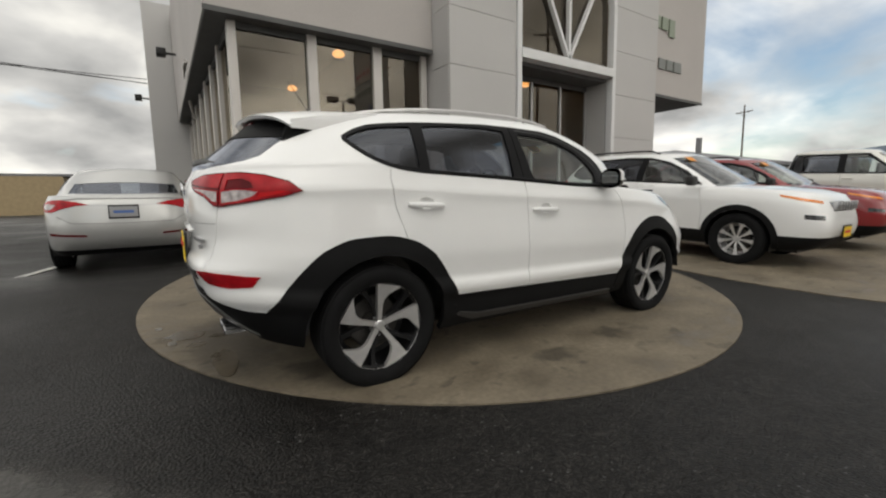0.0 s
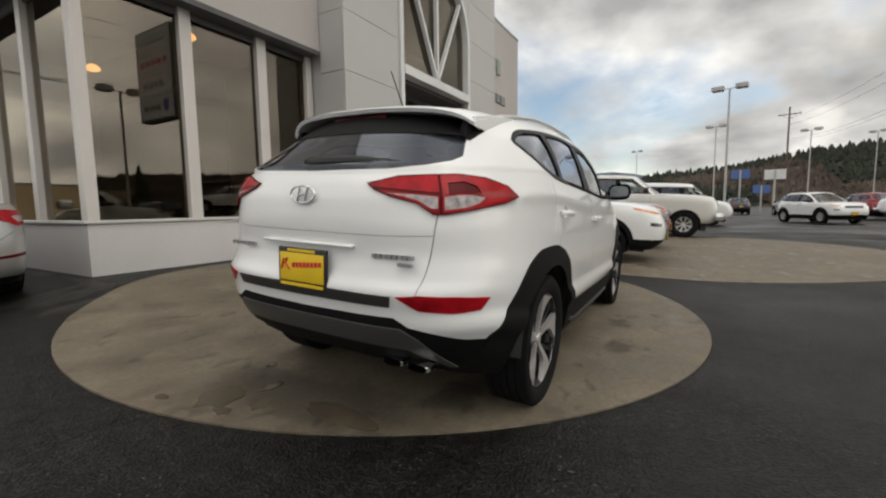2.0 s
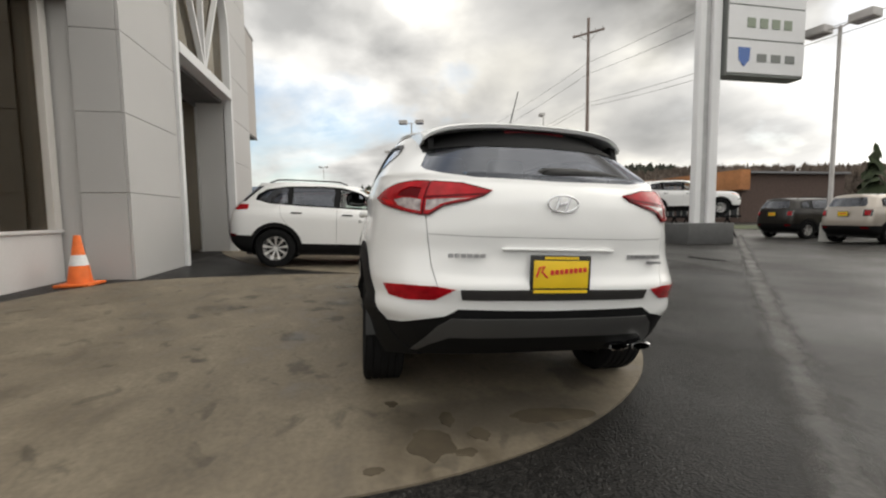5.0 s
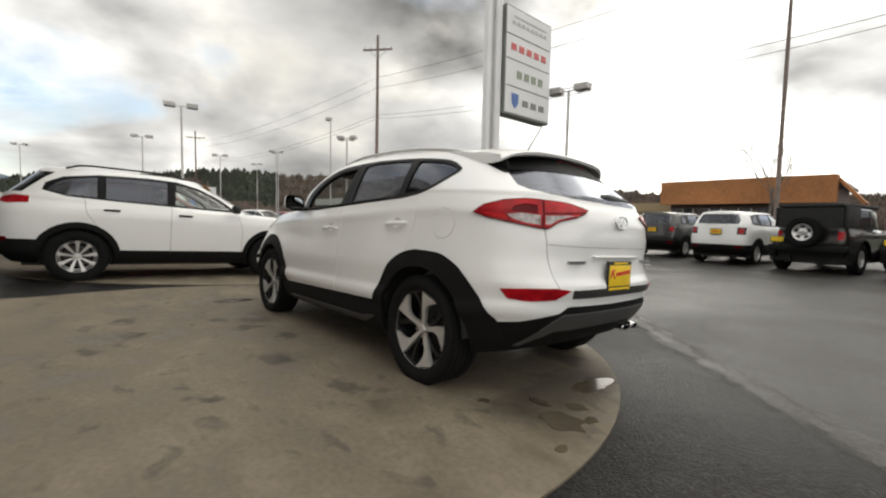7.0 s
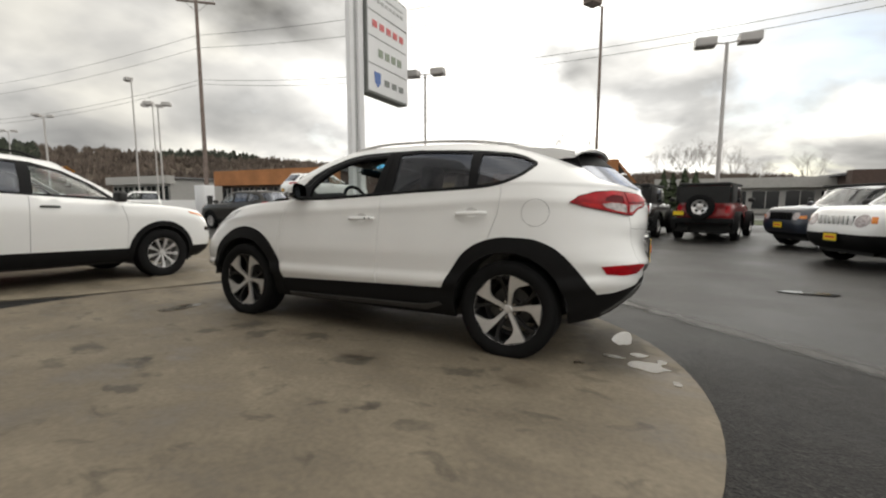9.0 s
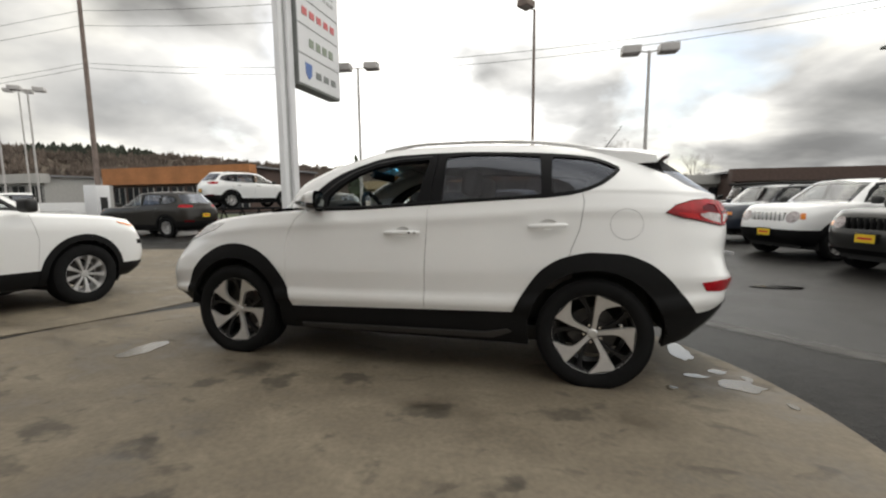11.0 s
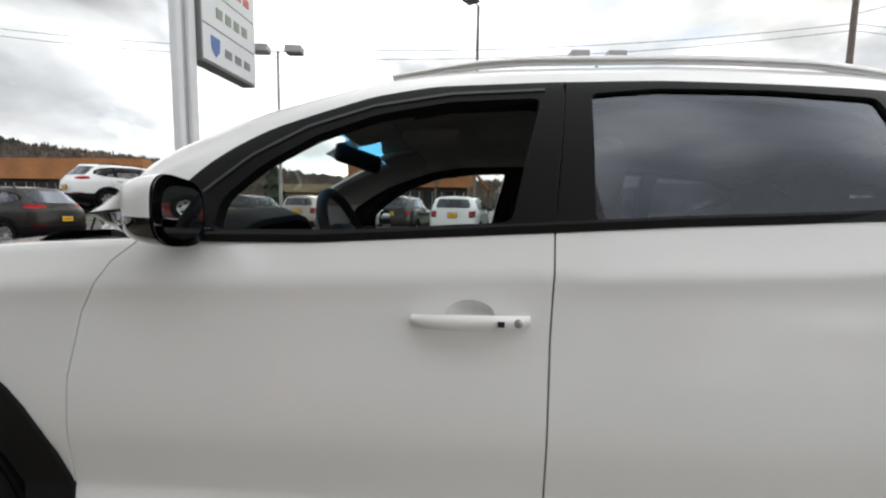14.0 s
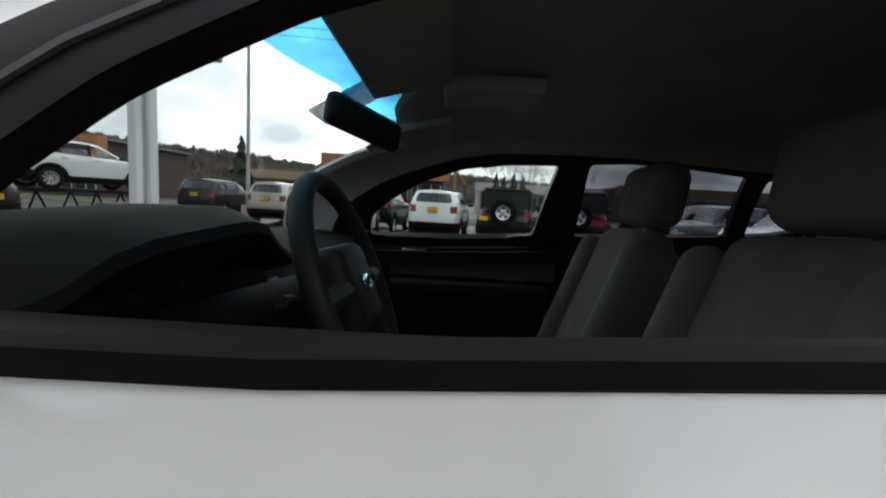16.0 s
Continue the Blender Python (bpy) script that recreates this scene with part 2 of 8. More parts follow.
M_REDINK = mat("red ink", (0.62, 0.03, 0.03), 0.5)
M_MIRROR = mat("mirror glass", (0.85, 0.87, 0.88), 0.02, metal=1.0)


def asphalt_material(name, base, rough, spec, bump):
    """Asphalt: coarse stones, pale flecks, damp smoother patches."""
    m = mat(name, base, 0.5)
    nt = m.node_tree
    N, L = nt.nodes.new, nt.links.new
    b = nt.nodes["Principled BSDF"]
    co = N("ShaderNodeTexCoord")
    big = N("ShaderNodeTexNoise"); big.inputs["Scale"].default_value = 0.35; big.inputs["Detail"].default_value = 6
    mid = N("ShaderNodeTexNoise"); mid.inputs["Scale"].default_value = 9; mid.inputs["Detail"].default_value = 6; mid.inputs["Roughness"].default_value = 0.7
    vor = N("ShaderNodeTexVoronoi"); vor.inputs["Scale"].default_value = 75
    fl = N("ShaderNodeTexVoronoi"); fl.inputs["Scale"].default_value = 24
    lump = N("ShaderNodeTexNoise"); lump.inputs["Scale"].default_value = 32; lump.inputs["Detail"].default_value = 5; lump.inputs["Roughness"].default_value = 0.75
    fn = N("ShaderNodeTexNoise"); fn.inputs["Scale"].default_value = 2.2; fn.inputs["Detail"].default_value = 4
    for n in (big, mid, vor, fl, fn, lump):
        L(co.outputs["Object"], n.inputs["Vector"])
    def ramp(src, a, c, lo, hi):
        r = N("ShaderNodeMapRange"); r.inputs[1].default_value, r.inputs[2].default_value, r.inputs[3].default_value, r.inputs[4].default_value = a, c, lo, hi
        L(src, r.inputs[0])
        return r.outputs[0]
    def mul(a, c, op="MULTIPLY"):
        x = N("ShaderNodeMath"); x.operation = op
        for i, s in enumerate((a, c)):
            if isinstance(s, float):
                x.inputs[i].default_value = s
            else:
                L(s, x.inputs[i])
        return x.outputs[0]
    tone = mul(mul(ramp(big.outputs[0], 0.3, 0.7, 0.65, 1.4), ramp(mid.outputs[0], 0.3, 0.7, 0.4, 1.7)), mul(ramp(vor.outputs["Distance"], 0.0, 0.7, 1.9, 0.35), ramp(lump.outputs[0], 0.36, 0.66, 0.35, 2.1)))
    # sparse pale stones
    spot = mul(mul(ramp(fl.outputs["Distance"], 0.08, 0.15, 1.0, 0.0), ramp(fn.outputs[0], 0.44, 0.66, 0.0, 1.0)), 0.13)
    sc = N("ShaderNodeVectorMath"); sc.operation = "SCALE"; sc.inputs[0].default_value = base
    L(tone, sc.inputs["Scale"])
    ad = N("ShaderNodeVectorMath"); ad.operation = "ADD"
    L(sc.outputs[0], ad.inputs[0]); L(spot, ad.inputs[1]); L(ad.outputs[0], b.inputs["Base Color"])
    b.inputs["Specular IOR Level"].default_value = spec
    L(ramp(big.outputs[0], 0.38, 0.62, rough - 0.11, rough + 0.11), b.inputs["Roughness"])
    bp = N("ShaderNodeBump"); bp.inputs["Strength"].default_value = bump; bp.inputs["Distance"].default_value = 0.008
    L(mul(mul(vor.outputs["Distance"], mid.outputs[0], "ADD"), mul(lump.outputs[0], 1.6), "ADD"), bp.inputs["Height"]); L(bp.outputs[0], b.inputs["Normal"])
    return m


def pad_material():
    """Old concrete: mottled, with dark oily stains and a brushed grain."""
    m = mat("stained concrete", (0.25, 0.225, 0.185), 0.7)
    nt = m.node_tree
    N, L = nt.nodes.new, nt.links.new
    b = nt.nodes["Principled BSDF"]
    co = N("ShaderNodeTexCoord")
    mp = N("ShaderNodeMapping"); mp.inputs["Scale"].default_value = (1.0, 1.4, 1.0)
    L(co.outputs["Object"], mp.inputs[0])
    st = N("ShaderNodeTexNoise"); st.inputs["Scale"].default_value = 2.3; st.inputs["Detail"].default_value = 5; st.inputs["Roughness"].default_value = 0.6; st.inputs["Distortion"].default_value = 0.15
    gr = N("ShaderNodeTexNoise"); gr.inputs["Scale"].default_value = 34; gr.inputs["Detail"].default_value = 5
    bl = N("ShaderNodeTexNoise"); bl.inputs["Scale"].default_value = 0.6; bl.inputs["Detail"].default_value = 3
    for n in (st, bl):
        L(mp.outputs[0], n.inputs["Vector"])
    L(co.outputs["Object"], gr.inputs["Vector"])
    r = N("ShaderNodeValToRGB")
    e = r.color_ramp.elements
    e[0].position, e[0].color = 0.32, (0.108, 0.088, 0.062, 1)
    e[1].position, e[1].color = 0.68, (0.198, 0.165, 0.118, 1)
    k = e.new(0.46); k.color = (0.150, 0.123, 0.087, 1)
    L(st.outputs[0], r.inputs[0])
    a = N("ShaderNodeMapRange"); a.inputs[1].default_value, a.inputs[2].default_value, a.inputs[3].default_value, a.inputs[4].default_value = 0.3, 0.7, 0.86, 1.14
    c = N("ShaderNodeMapRange"); c.inputs[1].default_value, c.inputs[2].default_value, c.inputs[3].default_value, c.inputs[4].default_value = 0.3, 0.7, 0.85, 1.12
    L(gr.outputs[0], a.inputs[0]); L(bl.outputs[0], c.inputs[0])
    mu = N("ShaderNodeMath"); mu.operation = "MULTIPLY"; L(a.outputs[0], mu.inputs[0]); L(c.outputs[0], mu.inputs[1])
    sc = N("ShaderNodeVectorMath"); sc.operation = "SCALE"; L(r.outputs[0], sc.inputs[0]); L(mu.outputs[0], sc.inputs["Scale"])
    # small damp spots
    dv = N("ShaderNodeTexNoise"); dv.inputs["Scale"].default_value = 4.5; dv.inputs["Detail"].default_value = 4; dv.inputs["Distortion"].default_value = 0.5
    L(mp.outputs[0], dv.inputs["Vector"])
    dm = N("ShaderNodeMapRange"); dm.inputs[1].default_value, dm.inputs[2].default_value, dm.inputs[3].default_value, dm.inputs[4].default_value = 0.60, 0.70, 1.0, 0.60
    L(dv.outputs[0], dm.inputs[0])
    sd = N("ShaderNodeVectorMath"); sd.operation = "SCALE"; L(sc.outputs[0], sd.inputs[0]); L(dm.outputs[0], sd.inputs["Scale"])
    # damp footprints where feet and tyres have tracked rain over the pad
    wob = N("ShaderNodeTexNoise"); wob.inputs["Scale"].default_value = 7; wob.inputs["Detail"].default_value = 4
    L(co.outputs["Object"], wob.inputs["Vector"])
    wv = N("ShaderNodeVectorMath"); wv.operation = "MULTIPLY_ADD"; wv.inputs[1].default_value, wv.inputs[2].default_value = (0.34, 0.34, 0), (-0.17, -0.17, 0)
    L(wob.outputs["Color"], wv.inputs[0])
    at = N("ShaderNodeVectorMath"); at.operation = "ADD"; L(co.outputs["Object"], at.inputs[0]); L(wv.outputs[0], at.inputs[1])
    tone = None
    for x, y, rx, ry in ((0.92, 1.16, 0.13, 0.2), (0.62, 1.30, 0.1, 0.14), (1.05, 1.46, 0.1, 0.08), (0.16, 1.12, 0.12, 0.09), (0.78, 2.17, 0.13, 0.07), (-0.92, 2.0, 0.1, 0.08), (0.35, 2.45, 0.12, 0.06), (1.35, 2.15, 0.16, 0.08), (-0.45, 1.45, 0.16, 0.09), (-1.2, 1.30, 0.14, 0.09), (-2.0, 0.2, 0.3, 0.75), (-1.55, -0.45, 0.28, 0.16), (-0.2, -1.15, 0.22, 0.12), (0.5, -1.05, 0.16, 0.1)):
        df = N("ShaderNodeVectorMath"); df.operation = "SUBTRACT"; df.inputs[1].default_value = (x, y, 0); L(at.outputs[0], df.inputs[0])
        sq = N("ShaderNodeVectorMath"); sq.operation = "MULTIPLY"; sq.inputs[1].default_value = (1 / rx, 1 / ry, 0); L(df.outputs[0], sq.inputs[0])
        ln = N("ShaderNodeVectorMath"); ln.operation = "LENGTH"; L(sq.outputs[0], ln.inputs[0])
        if tone is None:
            tone = ln.outputs["Value"]
        else:
            mi = N("ShaderNodeMath"); mi.operation = "MINIMUM"; L(tone, mi.inputs[0]); L(ln.outputs["Value"], mi.inputs[1]); tone = mi.outputs[0]
    ft = N("ShaderNodeMapRange"); ft.interpolation_type = "SMOOTHSTEP"
    ft.inputs[1].default_value, ft.inputs[2].default_value, ft.inputs[3].default_value, ft.inputs[4].default_value = 0.45, 1.25, 0.48, 1.0
    L(tone, ft.inputs[0])
    wet = N("ShaderNodeVectorMath"); wet.operation = "SCALE"; L(sd.outputs[0], wet.inputs[0]); L(ft.outputs[0], wet.inputs["Scale"])
    L(wet.outputs[0], b.inputs["Base Color"])
    rr = N("ShaderNodeMapRange"); rr.inputs[1].default_value, rr.inputs[2].default_value, rr.inputs[3].default_value, rr.inputs[4].default_value = 0.32, 0.5, 0.42, 0.72
    L(st.outputs[0], rr.inputs[0]); L(rr.outputs[0], b.inputs["Roughness"])
    bp = N("ShaderNodeBump"); bp.inputs["Strength"].default_value = 0.2; bp.inputs["Distance"].default_value = 0.004
    L(gr.outputs[0], bp.inputs["Height"]); L(bp.outputs[0], b.inputs["Normal"])
    return m


M_ASPHALT = asphalt_material("fresh black asphalt", (0.0110, 0.0101, 0.0093), 0.49, 0.22, 0.6)
M_LOT = asphalt_material("old grey asphalt", (0.020, 0.0187, 0.017), 0.46, 0.36, 0.50)
M_CONCRETE = pad_material()
M_PUDDLE = mat("film of rain water", (0.090, 0.074, 0.053), 0.16, vary=0.3, scale=5, spec=0.5)
M_WATER = mat("standing water", (0.008, 0.007, 0.006), 0.10, vary=0.1, spec=0.3)
M_LINE = mat("worn road paint", (0.50, 0.49, 0.47), 0.6, vary=0.4, scale=6, fine=0.3)
M_LAWN = mat("roadside grass", (0.06, 0.075, 0.03), 0.9, vary=0.4, scale=0.4, fine=0.3, fscale=8)
M_STEEL = mat("galvanised steel", (0.45, 0.45, 0.45), 0.45, metal=0.4, vary=0.1, scale=3)
M_POLEGREY = mat("grey painted pole", (0.48, 0.46, 0.45), 0.5, vary=0.1, scale=2)
M_BROWNPOLE = mat("rust brown pole", (0.20, 0.155, 0.135), 0.8, vary=0.2, scale=3, fine=0.2)
M_WOODPOLE = mat("timber pole", (0.11, 0.085, 0.065), 0.85, vary=0.2, scale=2, fine=0.25, fscale=25)
M_SIGNWHITE = mat("white sign face", (0.74, 0.74, 0.75), 0.35, vary=0.03, scale=1)
M_SIGNBLUE = mat("sign blue", (0.08, 0.16, 0.42), 0.4)
M_STICKER = mat("orange window sticker", (0.75, 0.28, 0.02), 0.5)
M_SIGNRED = mat("sign red", (0.60, 0.12, 0.12), 0.4)
M_SIGNGREY = mat("sign grey", (0.20, 0.21, 0.20), 0.4)
M_SIGNGREEN = mat("sign olive", (0.25, 0.29, 0.22), 0.4)
M_CONE = mat("orange cone plastic", (0.85, 0.17, 0.03), 0.5, vary=0.15, scale=8)
M_CONEBAND = mat("reflective white band", (0.75, 0.75, 0.75), 0.35, vary=0.1, scale=20)
M_CEDAR = mat("orange cedar boards", (0.40, 0.165, 0.06), 0.7, vary=0.2, scale=0.5, fine=0.15, fscale=6)
M_BROWNWALL = mat("dark brown wall", (0.085, 0.055, 0.045), 0.8, vary=0.15)
M_PALEWALL = mat("pale wall", (0.42, 0.41, 0.39), 0.7, vary=0.08)
M_TANWALL = mat("tan wall", (0.38, 0.29, 0.17), 0.75, vary=0.1)
M_ROOFGREY = mat("grey roof", (0.20, 0.20, 0.21), 0.7, vary=0.1)
M_DARKGLASS = mat("far dark glass", (0.02, 0.022, 0.025), 0.1)
M_BARK = mat("bark", (0.15, 0.125, 0.105), 0.9, vary=0.25, scale=3)
M_CONIFER = mat("conifer needles", (0.024, 0.030, 0.018), 0.9, vary=0.45, scale=0.05, fine=0.3, fscale=1.0)
M_BARE = mat("bare winter wood", (0.145, 0.115, 0.095), 0.95, vary=0.35, scale=0.06, fine=0.3, fscale=0.8)
M_HILL = mat("hillside brush", (0.125, 0.10, 0.075), 0.95, vary=0.35, scale=0.03, fine=0.3, fscale=0.4)
# blue-grey of the air's haze is put into this base colour
M_FARHILL = mat("distant hazed forest", (0.13, 0.16, 0.20), 0.95, vary=0.2, scale=0.02, fine=0.2, fscale=0.1)
M_HEDGE = mat("evergreen hedge", (0.030, 0.042, 0.018), 0.9, vary=0.35, scale=3)
M_WARM = glow("warm lamp", (1.0, 0.55, 0.24), 9.0)
M_SILVERPAINT = mat("silver car paint", (0.50, 0.50, 0.49), 0.32, metal=0.5, coat=1.0, vary=0.02)
M_BLACKPAINT = mat("black car paint", (0.012, 0.012, 0.012), 0.3, coat=1.0)
M_OLIVEPAINT = mat("dark bronze car paint", (0.016, 0.013, 0.010), 0.35, spec=0.3, coat=0.35)
M_REDPAINT = mat("red car paint", (0.24, 0.010, 0.014), 0.3, coat=1.0)
M_BLUEPAINT = mat("dark blue car paint", (0.018, 0.024, 0.040), 0.3, coat=1.0)
M_TANPAINT = mat("pale bronze car paint", (0.42, 0.37, 0.32), 0.32, metal=0.3, coat=1.0)
M_CREAMPAINT = mat("white truck paint", (0.72, 0.71, 0.67), 0.35, coat=1.0)
M_CANVAS = mat("black canvas top", (0.018, 0.018, 0.018), 0.85, vary=0.15, bump=0.2, bscale=150)

# ---- building tools ----
def obj(name, bm, material, parent=None, label="", smooth=None):
    """Links a bmesh as one mesh object. smooth: the angle in degrees under which edges are shaded round."""
    me = bpy.data.meshes.new(name)
    bm.to_mesh(me)
    bm.free()
    if smooth is not None:
        for p in me.polygons:
            p.use_smooth = True
        me.set_sharp_from_angle(angle=radians(smooth))
    ob = new(name, me)
    if material is not None:
        me.materials.append(material)
    if parent is not None:
        ob.parent = parent
    if label:
        ob["label"] = label
    return ob


def part(name, bm, material, parent, label="", smooth=35):
    return obj(name, bm, material, parent, label, smooth)


def empty(name, m=None):
    ob = new(name)
    ob.empty_display_size = 0.2
    if m is not None:
        ob.matrix_world = m
    return ob


def box(bm, x0, x1, y0, y1, z0, z1, bevel=0.0, m=None):
    r = bmesh.ops.create_cube(bm, size=1.0)
    vs = r["verts"]
    t = Matrix.Translation(((x0 + x1) / 2, (y0 + y1) / 2, (z0 + z1) / 2)) @ Matrix.Diagonal((abs(x1 - x0), abs(y1 - y0), abs(z1 - z0), 1))
    bmesh.ops.transform(bm, matrix=t, verts=vs)
    if bevel:
        es = list({e for v in vs for e in v.link_edges})
        r = bmesh.ops.bevel(bm, geom=es, offset=bevel, segments=2, affect="EDGES", profile=0.5)
        vs = list({v for f in r["faces"] for v in f.verts} | {v for v in vs if v.is_valid})
    if m is not None:
        bmesh.ops.transform(bm, matrix=m, verts=[v for v in vs if v.is_valid])
    return bm


def boxes(*rows, bevel=0.0):
    bm = bmesh.new()
    for r in rows:
        box(bm, *r, bevel=bevel)
    return bm


def tube(bm, path, radius, sides=8, cap=True):
    """A round bar along a polyline; radius is one number or one a point."""
    path = [Vector(p) for p in path]
    rad = radius if isinstance(radius, (list, tuple)) else [radius] * len(path)
    rings = []
    side = None
    for i, p in enumerate(path):
        d = (path[min(i + 1, len(path) - 1)] - path[max(i - 1, 0)]).normalized()
        if side is None:
            side = d.orthogonal().normalized()
        side = (side - d * side.dot(d)).normalized()
        up = d.cross(side)
        rings.append([bm.verts.new(p + (side * math.cos(a) + up * math.sin(a)) * rad[i]) for a in (2 * math.pi * k / sides for k in range(sides))])
    for a, b in zip(rings, rings[1:]):
        for k in range(sides):
            bm.faces.new((a[k], a[(k + 1) % sides], b[(k + 1) % sides], b[k]))
    if cap:
        bm.faces.new(rings[0][::-1])
        bm.faces.new(rings[-1])
    return bm


def lathe(bm, profile, sides=32, axis="y", close=True):
    """Turns a profile of (radius, along) round an axis."""
    rings = []
    for r, h in profile:
        ring = []
        for k in range(sides):
            a = 2 * math.pi * k / sides
            c, s = r * math.cos(a), r * math.sin(a)
            ring.append(bm.verts.new((c, h, s) if axis == "y" else ((c, s, h) if axis == "z" else (h, c, s))))
        rings.append(ring)
    for a, b in zip(rings, rings[1:]):
        for k in range(sides):
            bm.faces.new((a[k], a[(k + 1) % sides], b[(k + 1) % sides], b[k]))
    bmesh.ops.recalc_face_normals(bm, faces=bm.faces)
    return bm


def prism(bm, poly, y0, y1, plane="xz"):
    """A polygon drawn in a plane, thickened along the third axis."""
    def put(a, b, c):
        return {"xz": (a, c, b), "xy": (a, b, c), "yz": (c, a, b)}[plane]
    lo = [bm.verts.new(put(a, b, y0)) for a, b in poly]
    hi = [bm.verts.new(put(a, b, y1)) for a, b in poly]
    f = [bm.faces.new(lo[::-1]), bm.faces.new(hi)]
    n = len(poly)
    for i in range(n):
        f.append(bm.faces.new((lo[i], lo[(i + 1) % n], hi[(i + 1) % n], hi[i])))
    bmesh.ops.recalc_face_normals(bm, faces=f)
    return bm


def lerp(a, b, t):
    return a + (b - a) * t


def curve(rows, x):
    """Smooth value at x from rows of (x, value), monotone between the rows."""
    if x <= rows[0][0]:
        return rows[0][1]
    if x >= rows[-1][0]:
        return rows[-1][1]
    n = len(rows)
    for i in range(n - 1):
        if rows[i][0] <= x <= rows[i + 1][0]:
            break
    h = rows[i + 1][0] - rows[i][0]
    d = (rows[i + 1][1] - rows[i][1]) / h

    def slope(k):
        if k <= 0 or k >= n - 1:
            return d
        a = (rows[k][1] - rows[k - 1][1]) / (rows[k][0] - rows[k - 1][0])
        b = (rows[k + 1][1] - rows[k][1]) / (rows[k + 1][0] - rows[k][0])
        return 0 if a * b <= 0 else 2 * a * b / (a + b)
    t = (x - rows[i][0]) / h
    m0, m1 = slope(i) * h, slope(i + 1) * h
    return (2 * t ** 3 - 3 * t * t + 1) * rows[i][1] + (t ** 3 - 2 * t * t + t) * m0 + (-2 * t ** 3 + 3 * t * t) * rows[i + 1][1] + (t ** 3 - t * t) * m1


GROUND = [(-200, -0.077), (-2.2, -0.077), (-1.6, -0.066), (2.2, 0.0945), (2.8, 0.125), (4.0, 0.245), (4.4, 0.25), (200, 0.25)]


def gz(y, x=0.0):
    """Height of the ground; beside the building, past its corner, it lies a little lower."""
    dip = 0.13 * float(np.interp(x, (-2.3, -1.4), (1, 0))) * float(np.interp(y, (3.0, 4.4), (0, 1)))
    return float(np.interp(y, [r[0] for r in GROUND], [r[1] for r in GROUND])) - dip

# ---- vehicles: a shell of rings round the car, cut into panels ----
def superhalf(th, x0, xr, xf, w, nr, nf):
    c, s = math.cos(th), math.sin(th)
    n = nr if c > 0 else nf
    a = (x0 - xr) if c > 0 else (xf - x0)
    return x0 - math.copysign(a * abs(c) ** (2 / n), c), w * max(s, 0.0) ** (2 / n)


def table(rows, v):
    """Rows of (v, w, xr, xf, nr, nf, x0), each column smooth in v."""
    return [curve([(r[0], r[k]) for r in rows], v) for k in range(1, 7)]


def ring_angles(row, n):
    w, xr, xf, nr, nf, x0 = row
    fine = 900
    pts = [superhalf(math.pi * k / fine, x0, xr, xf, w, nr, nf) for k in range(fine + 1)]
    acc = [0.0]
    for a, b in zip(pts, pts[1:]):
        acc.append(acc[-1] + math.hypot(b[0] - a[0], b[1] - a[1]))
    return [math.pi * float(np.interp(acc[-1] * k / n, acc, range(fine + 1))) / fine for k in range(n + 1)]


